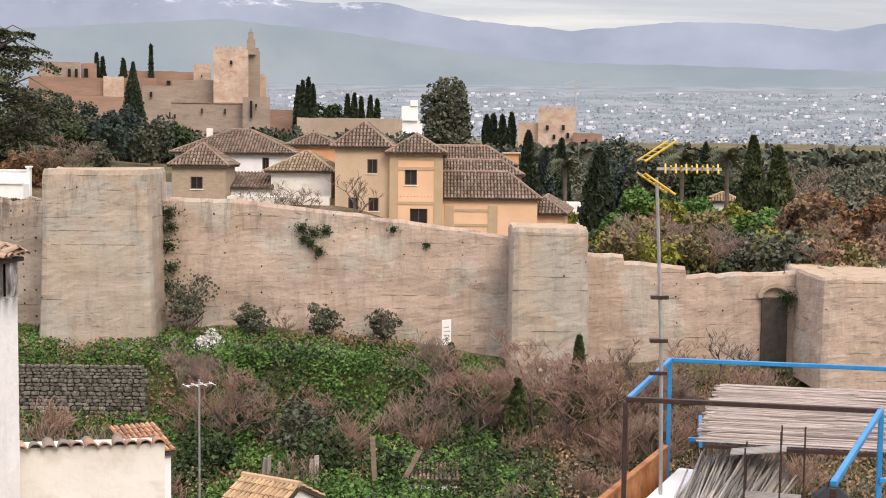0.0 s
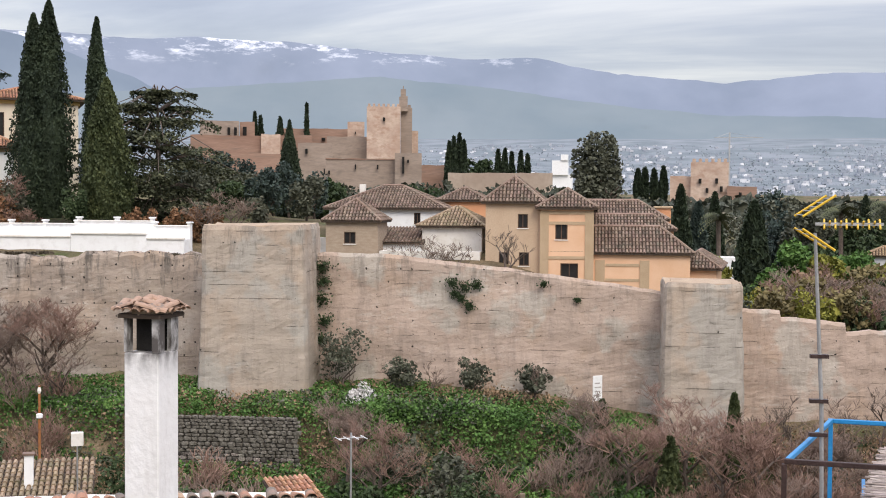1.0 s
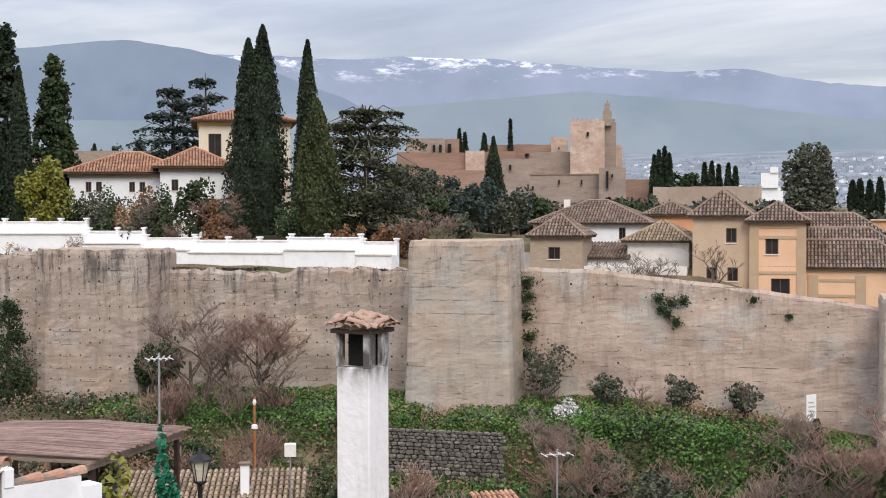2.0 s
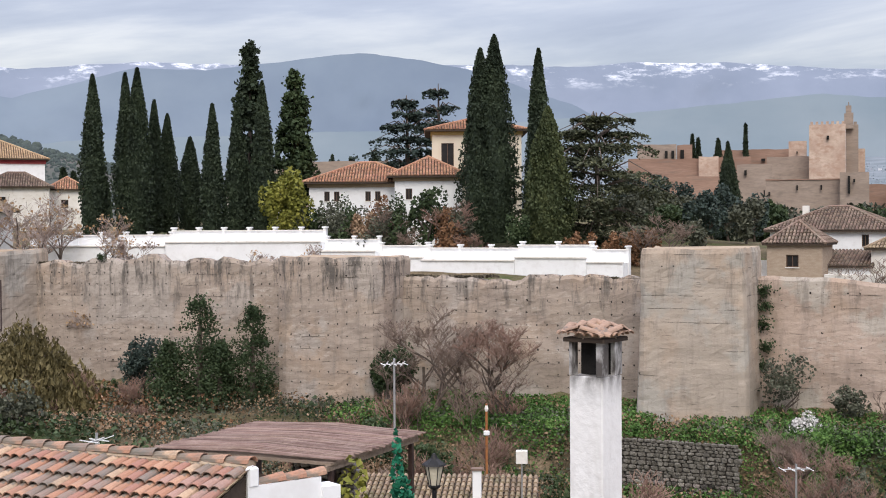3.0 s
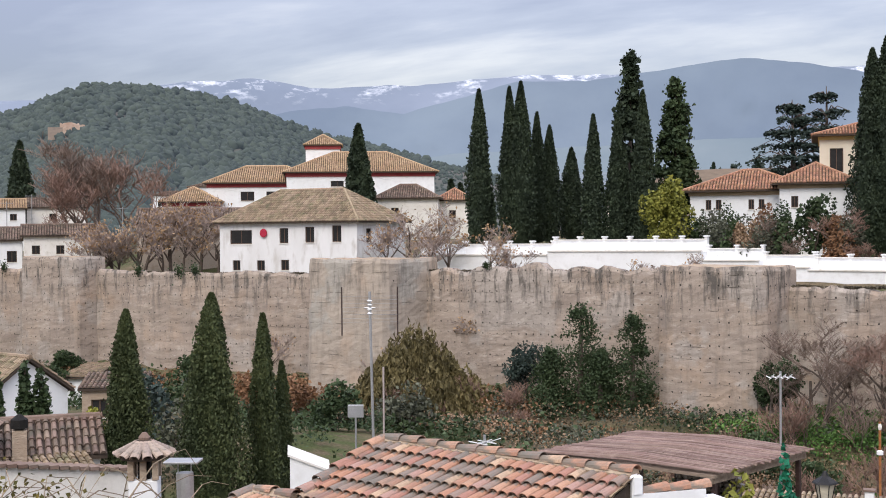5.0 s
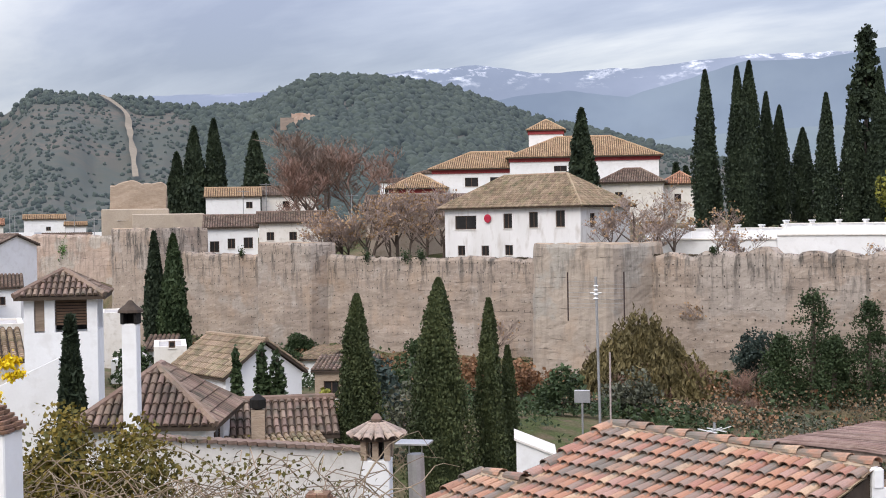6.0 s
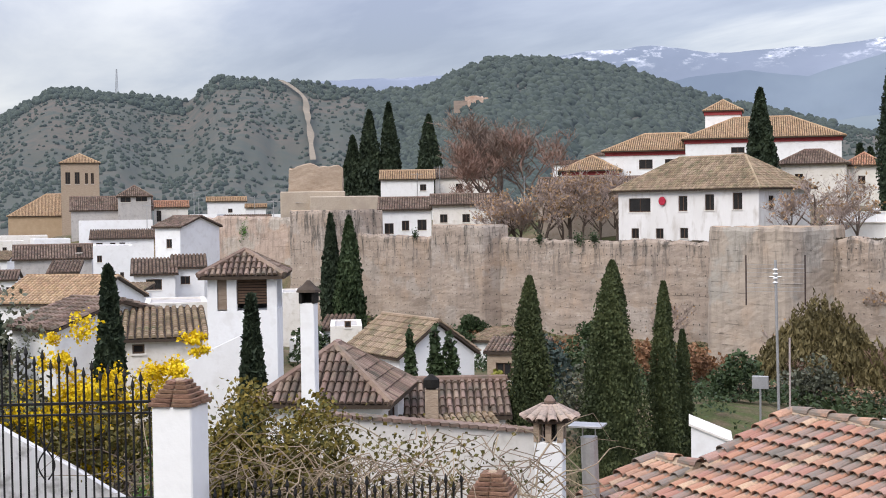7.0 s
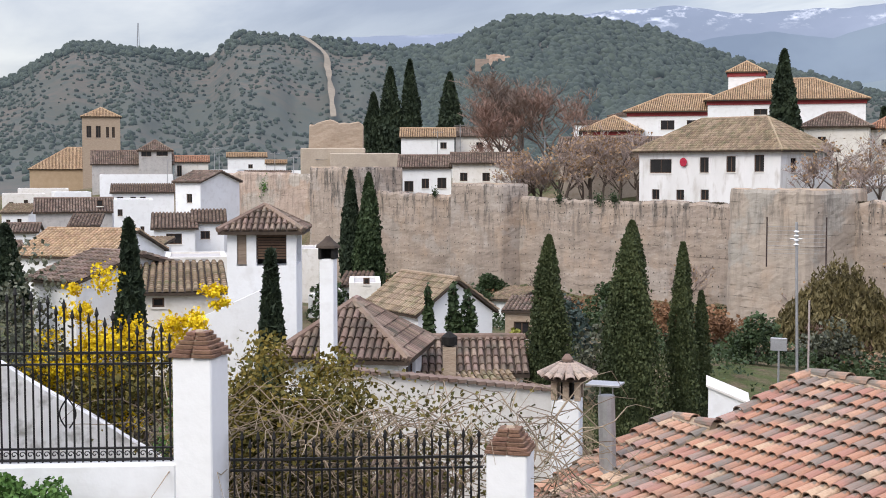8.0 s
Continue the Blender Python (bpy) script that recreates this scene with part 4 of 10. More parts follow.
    house("roadside_house", "small pale house with reddish tiles among the bare trees", *spot(42.6, 176)[:2], 18.6, 40, 4.6, 6, 6.2, WHITE_OLD, TILE_RED, 1.7, 0.5, "hip", F=[(1.6, 3.8, 0.9, 1.1)], pitch=0.3)
    house("far_cottage", "pale cottage with a low tiled roof among cypresses", *spot(35.2, 170)[:2], 19, 33, 7, 7, 5.0, WHITE_OLD, TILE_OLD, 2.2, 0.5, "hip", pitch=0.3)
    # adobe houses hidden by twigs, left of the big house
    house("adobe_house", "old buff adobe house with flat tile roof behind bare trees", *spot(55.6, 142)[:2], 15, 50, 12.0, 8, 6.6, surface("old_adobe", (0.50, 0.42, 0.34), (0.58, 0.50, 0.42), 0.5, 8, bump=0.4, third=(0.40, 0.32, 0.25)), TILE_OLD, 1.6, 0.4, "gable", F=[(2, 3.8, 0.9, 1.2), (6, 3.8, 0.9, 1.2)], pitch=0.28)
    house("white_row_house", "white row house with brown tiled roof above the rampart", *spot(62.55, 158)[:2], 14.5, 60, 6.2, 7, 5.4, WHITE, TILE_OLD, 1.5, 0.4, "gable", F=[(0.5, 2.5, 1.1, 1.3), (2.6, 2.9, 0.9, 1.2), (4.5, 2.9, 1.1, 1.3)], pitch=0.3)
    house("white_row_house", "small grey-white house with brown tiled roof above the rampart", *spot(60.25, 157)[:2], 14.5, 59, 7.6, 7, 5.9, WHITE_OLD, TILE_OLD, 1.3, 0.4, "gable", F=[(0.9, 3.8, 0.9, 1.0), (3.6, 3.8, 0.9, 1.0)], pitch=0.3)
    house("white_terrace_house", "white house with two low gables and a roof terrace", *spot(62.5, 186)[:2], 17, 61, 7.6, 9, 7.2, WHITE, TILE_PALE, 1.4, 0.3, "gable", F=[(5.6, 5.6, 0.9, 0.9)], pitch=0.32)
    house("white_terrace_house", "pale house with low gable roof among antennas", *spot(60.1, 190)[:2], 17, 60, 8, 9, 7.4, WHITE_OLD, TILE_OLD, 1.4, 0.3, "gable", F=[(3.0, 5.6, 1, 1)], pitch=0.32)
    house("white_gallery_house", "far white house with an arcaded gallery below the wooded hill", *spot(54.9, 420)[:2], 24, 55, 15, 10, 9.5, WHITE, TILE_OLD, 1.5, 0.5, "hip", F=[(1.5 + 2.1 * i, 6.2, 1.2, 1.6) for i in range(6)], pitch=0.5)
    house("white_gallery_house", "far white upper house below the wooded hill", *spot(53.4, 430)[:2], 26, 52, 11, 10, 10.5, WHITE, TILE_OLD, 1.5, 0.5, "hip", F=[(2 + 3 * i, 7.2, 1.4, 1.6) for i in range(3)], pitch=0.5)


build_houses_behind()


def garden_wall():
    """The stepped white garden wall with small pier caps behind the rampart."""
    runs = [(-85.2, 90.3, -71.5, 93.2, 19.2), (-71.5, 93.2, -57.6, 96.3, 19.55), (-57.6, 96.3, -52.9, 97.4, 18.75), (-52.9, 97.4, -48.6, 98, 18.2), (-48.6, 98, -40.3, 98.2, 18.0), (-40.3, 98.2, -34.2, 98.3, 18.25), (-34.2, 98.3, -31.2, 98.3, 17.9)]
    t = thing("garden_wall", "stepped white garden wall with little white pier caps", "wall", kind="structure")
    for x0, y0, x1, y1, top in runs:
        L, a = math.hypot(x1 - x0, y1 - y0), math.degrees(math.atan2(y1 - y0, x1 - x0))
        m = pose(x0, y0, 0, 0, 0, a)
        part("wall_run", M().box(0, L, 0, 0.35, 12, top, m).box(0, L - 0.003, -0.06, 0.41, top - 0.12, top - 0.02, m), WHITE, t)
        part("ledge", M().box(0.02, L - 0.02, -1.5, -0.003, 12, top - 1.0, m), WHITE, t)
        part("ledge_coping", M().box(0.0, L - 0.004, -1.62, -1.2, top - 0.998, top - 0.86, m, 0.03), WHITE_OLD, t)
        part("wall_coping", M().box(0.0, L - 0.006, -0.14, 0.49, top - 0.019, top + 0.06, m, 0.02), WHITE_OLD, t)
        n = max(1, int(L / 2.3))
        for i in range(n + 1):
            x = min(i * L / n, L - 0.2)
            part("pier", M().box(x - 0.02, x + 0.22, -0.10, 0.45, 12.1, top + 0.22, m).box(x - 0.1, x + 0.3, -0.18, 0.53, top + 0.22, top + 0.34, m, 0.03), WHITE, t)
    # low red-brown brick wall along the white one
    part("dark_gap", M().box(-84, -60, 91.0, 91.3, 13, 16.9, pose(0, 0, 0)), BRICK, t)


garden_wall()


def build_palace():
    """The white and ochre garden palace among the cypresses."""
    y = 23.0
    x0, y0 = spot(31.6, 121)[:2]
    house("garden_house", "long white garden house with tawny eaves and red hipped tile roof", x0, y0, 19, 26, 10.5, 9, 4.9, WHITE, TILE_RED, 2.0, 0.7, "hip", F=[(1.4, 3.2, 0.5, 0.9), (2.3, 3.2, 0.5, 0.9), (5.2, 3.2, 0.5, 0.9), (6.1, 3.2, 0.5, 0.9)], pitch=0.27, cornice=OCHRE_BAND)
    x0, y0 = spot(27.85, 119)[:2]
    house("garden_house", "white wing of the garden palace with tawny eaves and red tiles", x0, y0, 19, 26, 6.2, 8, 5.4, WHITE, TILE_RED, 1.9, 0.7, "hip", F=[(1.0, 3.3, 0.6, 1.0)], pitch=0.27, cornice=OCHRE_BAND)
    x0, y0 = spot(26.2, 125)[:2]
    house("belvedere", "tall cream belvedere with arched openings, ochre cornice and red tile roof", x0, y0, 19, 26, 8.6, 8.5, 10.0, surface("cream_render", (0.70, 0.62, 0.48), (0.76, 0.68, 0.55), 0.6, 12, bump=0.15), TILE_RED, 1.5, 0.7, "hip",
          F=[(0.9, 6.6, 1.2, 2.2), (3.3, 6.6, 1.2, 2.2), (5.8, 6.6, 1.2, 2.2)], L=[(3, 6.6, 1.2, 2.2)], pitch=0.27, cornice=surface("golden_cornice", (0.60, 0.42, 0.16), (0.66, 0.5, 0.22), 1, 12), category="palace")


build_palace()


# ---------------------------------------------------------------- trees
def leaves(pts, size, rng, up=0.0, flat=0.0, droop=0.0, aspect=1.0):
    """Many small leaf clumps: a bent four-sided blade at each of pts."""
    n = len(pts)
    d = rng.normal(size=(n, 3))
    d[:, 2] = d[:, 2] * (1 - flat) + up - droop
    d /= np.linalg.norm(d, axis=1, keepdims=True) + 1e-9
    e = np.cross(d, rng.normal(size=(n, 3)))
    if flat:
        e[:, 2] *= (1 - flat)
    e /= np.linalg.norm(e, axis=1, keepdims=True) + 1e-9
    s = size * rng.uniform(0.6, 1.4, (n, 1))
    nrm = np.cross(d, e)
    a, b, c, q = pts - d * s * aspect * 0.6, pts + e * s * 0.45 + nrm * s * 0.12, pts + d * s * aspect * 0.6, pts - e * s * 0.45 + nrm * s * 0.12
    v = np.stack([a, b, c, q], 1).reshape(-1, 3)
    k = np.arange(n)[:, None] * 4
    return v, (k + np.array([0, 1, 2, 3])).tolist()


def crown(name, pts, size, mat, parent, seed, up=0.0, flat=0.0, droop=0.0, aspect=1.0, label=""):
    v, f = leaves(np.asarray(pts, float), size, np.random.default_rng(seed), up, flat, droop, aspect)
    return part(name, M().add(v, f), mat, parent, label)


def lumpy(seed, n, rx, ry, rz, centre, lobes=9, fill=0.35):
    """Points of an uneven crown: lobes of several sizes round a middle, thin inside."""
    rng = np.random.default_rng(seed)
    u = rng.normal(size=(lobes, 3)); u /= np.linalg.norm(u, axis=1, keepdims=True)
    cen = u * rng.uniform(0.35, 0.75, (lobes, 1))
    rad = rng.uniform(0.28, 0.55, lobes)
    k = rng.integers(0, lobes, n)
    w = rng.normal(size=(n, 3)); w /= np.linalg.norm(w, axis=1, keepdims=True)
    r = rng.uniform(fill, 1.0, (n, 1)) ** 0.5
    p = cen[k] + w * r * rad[k][:, None]
    return p * np.array([rx, ry, rz]) + np.array(centre)


def limbs(seed, base, height, spread, r0, levels=3, fan=4, lean=0.0, up=0.6):
    """A branching skeleton: a list of tapered limbs and their tips."""
    rng = random.Random(seed)
    out, tips = [], []

    def grow(p, d, ln, r, lv):
        pts, rad = [p], [r]
        for i in range(3):
            d = (d + Vector((rng.uniform(-.22, .22), rng.uniform(-.22, .22), rng.uniform(-.08, .16)))).normalized()
            p = p + d * ln / 3
            pts.append(p); rad.append(r * (1 - 0.17 * (i + 1)))
        out.append((pts, rad, lv))
        if lv == 0:
            tips.append(p)
            return
        for k in range(fan if lv < levels else fan + 1):
            t = rng.uniform(0.45, 1.0)
            q = pts[0].lerp(pts[-1], t)
            a = rng.uniform(0, 2 * math.pi)
            nd = (d * up + Vector((math.cos(a), math.sin(a), rng.uniform(0.0, 0.6))) * spread).normalized()
            grow(q, nd, ln * rng.uniform(0.5, 0.75), r * rng.uniform(0.4, 0.55), lv - 1)

    grow(Vector(base), Vector((lean, lean * 0.3, 1)).normalized(), height * 0.42, r0, levels)
    return out, tips


def bare_tree(label, x, y, z, h, seed, mat=None, spread=0.8, levels=4, fan=4, leaf=None, n_leaf=0, leaf_size=0.2, group="bare trees", name="bare_tree", lean=0.0):
    t = thing(name, label, "tree", x, y, z, group=group)
    ls, tips = limbs(seed, (0, 0, -0.2), h, spread, h * 0.022, levels, fan, lean)
    trunk, twig = M(), M()
    thin = max(0.011, 0.00016 * math.hypot(x, y))
    for pts, rad, lv in ls:
        (trunk if lv >= levels - 1 else twig).tube(pts, [max(r, thin) for r in rad], 5 if lv >= levels - 1 else 3, False)
    part("trunk", trunk, BARK, t)
    part("twig", twig, mat or TWIG, t)["kind"] = "stuff"
    if leaf:
        rng = np.random.default_rng(seed)
        tp = np.array([tuple(p) for p in tips])
        p = tp[rng.integers(0, len(tp), n_leaf)] + rng.normal(size=(n_leaf, 3)) * 0.15
        crown("foliage", p, leaf_size, leaf, t, seed)
    return t


def cypress(label, x, y, z, h, r, seed, mat=None, size=0.18, n=None, tops=1, group="cypresses", bulge=0.35, name="cypress", rag=1.0):
    """A columnar cypress: short trunk and a dense, slightly ragged flame of foliage."""
    t = thing(name, label, "tree", x, y, z, group=group)
    part("trunk", M().tube([(0, 0, -0.6), (0.03, 0, h * 0.3), (0, 0, h * 0.85)], [r * 0.18, r * 0.13, 0.03], 7), BARK, t)
    rng = np.random.default_rng(seed)
    n = int(2.3 * (n or int(2600 + 9 * h * r * 40)))

    def prof(q):
        return np.where(q < bulge, 0.62 + 0.38 * np.sin(np.clip(q / bulge, 0, 1) * math.pi / 2), np.clip((1 - q) / (1 - bulge), 0, 1) ** 0.72)

    stems = [(0.0, 0.0, 1.0, 1.0)] if tops == 1 else [(-0.28 * r, 0, 0.94, 0.78), (0.25 * r, 0.1 * r, 1.0, 0.84)]
    pts, core = [], M()
    for sx, sy, sh, sr in stems:
        k = n // len(stems)
        q = rng.uniform(0.03, 1, k) ** 0.9
        a = rng.uniform(0, 2 * math.pi, k)
        wob = 1 + rag * (0.13 * np.sin(a * 3 + seed + q * 9) + 0.09 * np.sin(a * 7 + q * 31 + seed) + 0.08 * rng.normal(size=k))
        rr = r * sr * prof(q) * wob * rng.uniform(0.78, 1.06, k) + 0.04
        pts.append(np.stack([sx + rr * np.cos(a), sy + rr * np.sin(a), q * h * sh + 0.25], 1))
        core.lathe([(max(0.02, (0.86 - 0.1 * rag) * r * sr * float(prof(np.array(qq)))), qq * h * sh + 0.25) for qq in (0.03, 0.12, 0.25, 0.4, 0.55, 0.7, 0.82, 0.92, 0.98)], 12, sx, sy)
    part("inner_foliage", core, mat or LEAF_CYP, t)
    crown("foliage", np.concatenate(pts), size, mat or LEAF_CYP, t, seed, up=1.6, aspect=1.3)
    return t


def round_tree(label, x, y, z, h, r, seed, mat, size=0.28, n=2600, lobes=11, trunk=0.35, flatten=1.0, group="evergreen trees", name="broadleaf_tree", core=True):
    t = thing(name, label, "tree", x, y, z, group=group)
    ls, _ = limbs(seed, (0, 0, -0.3), h * 0.85, 0.7, max(0.05, h * 0.03), 2, 3)
    m = M()
    for pts, rad, lv in ls:
        m.tube(pts, [max(q, 0.015) for q in rad], 5, False)
    part("trunk", m, BARK, t)
    rz = h * (1 - trunk) * 0.5
    crown("foliage", lumpy(seed, n, r, r, rz * flatten, (0, 0, h - rz), lobes), size, mat, t, seed)
    return t


def bush(label, x, y, z, h, r, seed, mat, size=0.2, n=1200, group="shrubs", name="shrub"):
    t = thing(name, label, "shrub", x, y, z, group=group)
    ls, _ = limbs(seed, (0, 0, -0.2), h * 0.8, 1.0, 0.04, 2, 4)
    m = M()
    for pts, rad, lv in ls:
        m.tube(pts, [max(q, 0.01) for q in rad], 4, False)
    part("stem", m, BARK, t)["kind"] = "stuff"
    p = lumpy(seed, n, r, r, h * 0.62, (0, 0, h * 0.45), 12)
    p[:, 2] = np.maximum(p[:, 2], 0.02)
    crown("foliage", p, size, mat, t, seed)
    return t


def cedar(label, x, y, z, h, r, seed, mat, tiers=9, size=0.5, per=420, name="cedar", top=0.35):
    """A cedar: a leader with near-level limbs that carry flat plates of needles, with gaps between."""
    t = thing(name, label, "tree", x, y, z, group="cedars and pines")
    rng = random.Random(seed)
    nr = np.random.default_rng(seed)
    wood, pts = M(), []
    wood.tube([(0, 0, -0.5), (0.1, 0, h * 0.5), (0, 0, h * 0.97)], [h * 0.03, h * 0.018, 0.04], 7)
    for i in range(tiers):
        q = (i + 0.6) / tiers
        zz = h * (0.10 + 0.86 * q)
        reach = r * (1.0 - q ** 4.0) ** 0.5 * (0.72 + 0.28 * math.sin(q * 2.6)) + 0.14 * r
        for k in range(8):
            a = rng.uniform(0, 2 * math.pi)
            ln = reach * rng.uniform(0.55, 1.12)
            dz = (0.30 * q - 0.06) * ln
            end = Vector((math.cos(a) * ln, math.sin(a) * ln, zz + dz - 0.26 * ln))
            mid = Vector((math.cos(a) * ln * 0.5, math.sin(a) * ln * 0.5, zz + dz * 0.8))
            wood.tube([(0, 0, zz - 0.5), mid, end], [0.11, 0.06, 0.02], 4, False)
            c = per // 8
            u = nr.uniform(0.25, 1.05, c)
            wd = 0.30 * ln * np.sin(np.clip(u, 0, 1) * math.pi * 0.8 + 0.3)
            side = nr.uniform(-1, 1, c) * wd
            px = math.cos(a) * ln * u - math.sin(a) * side
            py = math.sin(a) * ln * u + math.cos(a) * side
            pz = zz - 0.4 + (dz + 0.4) * u - 0.26 * ln * u ** 2.5 + nr.normal(size=c) * 0.06 - 0.20 * np.abs(side) - 0.8 * nr.uniform(0, 1, c) ** 5
            pts.append(np.stack([px, py, pz], 1))
    part("trunk", wood, BARK, t)
    crown("foliage", np.concatenate(pts), size, mat, t, seed, flat=0.5, droop=0.3)
    return t


def conifer(label, x, y, z, h, r, seed, mat, size=0.42, n=5200, name="conifer"):
    """A tall ragged conifer with drooping boughs in clumps."""
    t = thing(name, label, "tree", x, y, z, group="cedars and pines")
    rng = np.random.default_rng(seed)
    part("trunk", M().tube([(0, 0, -0.6), (0, 0, h * 0.5), (0.1, 0, h * 0.98)], [r * 0.12, r * 0.08, 0.03], 7), BARK, t)
    nb = 120
    q = np.sort(rng.uniform(0.05, 0.99, nb))
    a = rng.uniform(0, 2 * math.pi, nb)
    ln = r * np.clip(np.where(q < 0.4, 0.85 + 0.15 * q / 0.4, ((1 - q) / 0.6) ** 0.55), 0.16, 1) * rng.uniform(0.6, 1.08, nb)
    k = rng.integers(0, nb, n)
    u = rng.uniform(0.15, 1, n)
    w = rng.normal(size=n) * 0.20 * r * (0.4 + 0.6 * u)
    p = np.stack([np.cos(a[k]) * ln[k] * u - np.sin(a[k]) * w, np.sin(a[k]) * ln[k] * u + np.cos(a[k]) * w, q[k] * h + 0.12 * ln[k] * u - 0.22 * ln[k] * u ** 2 + rng.normal(size=n) * 0.2], 1)
    crown("foliage", p, size, mat, t, seed, droop=0.3)
    return t


def behind_wall(b, d):
    """The distance at a bearing, but never nearer than the back of the white garden wall."""
    return max(d, float(np.interp(b, [17, 26.4, 30.9, 37.5, 43.3], [105, 111, 114, 119.5, 126])))


def build_garden_trees():
    def cyp(b, d, top, base, r, seed, **k):
        p = spot(b, d)
        z = min(base, on_ground(p.x, p.y))
        return cypress(k.pop("label", "tall dark green columnar cypress in the garden"), p.x, p.y, z, top - z, r, seed, **k)

    cyp(23.75, 115, 36.4, 18.5, 2.35, 1, tops=2, n=9000, label="very tall dark twin-topped cypress behind the white wall")
    cyp(21.5, 114, 35.0, 18.5, 1.25, 2, n=4500)
    cyp(21.1, 110, 29.6, 18.4, 1.95, 3, mat=LEAF_CYP_OLIVE, n=6500, label="broad olive-green cypress behind the white wall")
    cyp(40.75, 130, 34.4, 20, 1.25, 4, n=4200)
    cyp(39.4, 130, 34.6, 20, 1.15, 5, n=4000)
    cyp(38.9, 129, 35.0, 20, 1.35, 6, n=4600)
    cyp(38.2, 133, 32.3, 20, 1.0, 7, n=3200)
    cyp(37.65, 134, 31.0, 20, 1.1, 8, n=3200)
    cyp(36.7, 137, 28.9, 20, 1.3, 9, n=3200)
    cyp(35.75, 122, 31.0, 19.5, 1.0, 10, mat=LEAF_CYP, n=3600)
    cyp(34.7, 122, 30.8, 19.5, 1.15, 12, n=3600, label="dark cypress standing before the tall conifer")
    cyp(33.6, 121, 33.0, 19.5, 1.15, 13, n=3600, label="dark cypress standing before the tall conifer")
    p = spot(34.15, 126); conifer("very tall ragged dark conifer in the garden", p.x, p.y, 19, 18.4, 2.2, 21, LEAF_CYP, n=8000)
    p = spot(32.2, 127); conifer("tall dark conifer with brownish cones", p.x, p.y, 19, 15.9, 2.3, 22, LEAF_DARK, size=0.34, n=12000)
    p = spot(19.0, 118); cedar("old dark cedar with wide flat tiers of needles", p.x, p.y, 17.0, 13.4, 6.6, 23, LEAF_CEDAR, tiers=10, per=2600, size=0.25)
    p = spot(27.3, 150); cedar("blue-green cedar behind the garden palace", p.x, p.y, 18, 17.4, 4.3, 24, LEAF_BLUE, tiers=11, per=800, size=0.36)
    p = spot(25.9, 152); cedar("leaning blue-green cedar behind the garden palace", p.x, p.y, 18, 19.0, 3.4, 34, LEAF_BLUE, tiers=9, per=520, size=0.36)
    p = spot(32.55, 117); round_tree("bright yellow-green feathery tree behind the white wall", p.x, p.y, 17.5, 7.8, 2.3, 25, LEAF_LIME, 0.26, 3800, 14, 0.1)
    p = spot(26.4, 112); round_tree("glossy dark magnolia before the white wing", p.x, p.y, 17.5, 6.3, 2.0, 26, LEAF_DARK, 0.3, 1500, 10, 0.1)
    p = spot(13.35, 150); cypress("dark conical cypress beyond the square tower", p.x, p.y, 14, 14.4, 1.6, 27, n=4500)
    p = spot(11.4, 152); round_tree("dense dark green tree beyond the lodge roofs", p.x, p.y, 14, 8.4, 3.0, 28, LEAF_DARK, 0.4, 2600, 9, 0.1)
    p = spot(-0.2, 140); round_tree("large grey-green evergreen tree behind the mansion", p.x, p.y, 13, 15.5, 3.5, 29, LEAF_OLIVE, 0.38, 6500, 16, 0.15)
    for i, (b, w) in enumerate(((8.1, 1.0), (7.0, 1.2), (6.0, 1.0), (5.1, 1.2))):
        p = spot(b, 160); round_tree("spreading dark evergreen crown behind the tiled roofs", p.x, p.y, 14, 8.6 - 0.4 * i, 2.1 * w, 40 + i, LEAF_DARK, 0.42, 1500, 8, 0.2)
    for i in range(5):
        p = spot(20.0 - 0.85 * i, 107); bush("clipped rust-brown hedge above the white wall", p.x, p.y, 16.4, 2.9, 1.0, 50 + i, LEAF_RUST, 0.18, 1500, group="rusty hedge", name="hedge")
    for i, (b, d, h, m) in enumerate(((30.2, 108, 3.2, LEAF_DARK), (29.0, 107, 2.6, LEAF_OLIVE), (25.2, 109, 3.6, LEAF_RUST), (37.2, 116, 2.4, LEAF_DARK), (36.1, 112, 2.2, LEAF_DARK), (38.0, 113, 2.6, LEAF_DARK), (17.4, 112, 2.6, LEAF_OLIVE), (14.8, 118, 3.4, LEAF_OLIVE), (41.5, 112, 2.4, LEAF_RUST))):
        p = spot(b, behind_wall(b, d)); bush("garden shrub behind the white wall", p.x, p.y, on_ground(p.x, p.y), h, 1.7, 60 + i, m, 0.26, 900)
    for i, (b, d, h, tip, m) in enumerate(((17.0, 106, 5.2, 0, None), (15.9, 108, 5.4, 0, None), (28.3, 106, 4.4, 0, TWIG), (27.3, 105, 4.6, 0, TWIG), (24.6, 106, 4.2, 0, TWIG_RED), (30.9, 106, 3.6, 0, None))):
        p = spot(b, behind_wall(b, d)); bare_tree("leafless spreading tree in the garden", p.x, p.y, on_ground(p.x, p.y), h, 70 + i, m, 1.0)
    for i, (b, d, top, r, m) in enumerate(((30.6, 109, 21.6, 1.5, LEAF_OLIVE), (29.9, 110, 21.0, 1.2, LEAF_DARK), (29.2, 109, 21.3, 1.3, LEAF_TAN), (28.4, 110, 21.7, 1.4, LEAF_OLIVE), (27.6, 109, 21.9, 1.4, LEAF_DARK), (25.7, 110, 21.2, 1.3, LEAF_RUST), (25.0, 109, 21.2, 1.3, LEAF_OLIVE), (22.4, 108, 21.0, 1.2, LEAF_DARK))):
        p = spot(b, behind_wall(b, d)); bush("thick garden shrub before the white wing", p.x, p.y, 17.6, top - 17.6, r, 160 + i, m, 0.2, 1500)
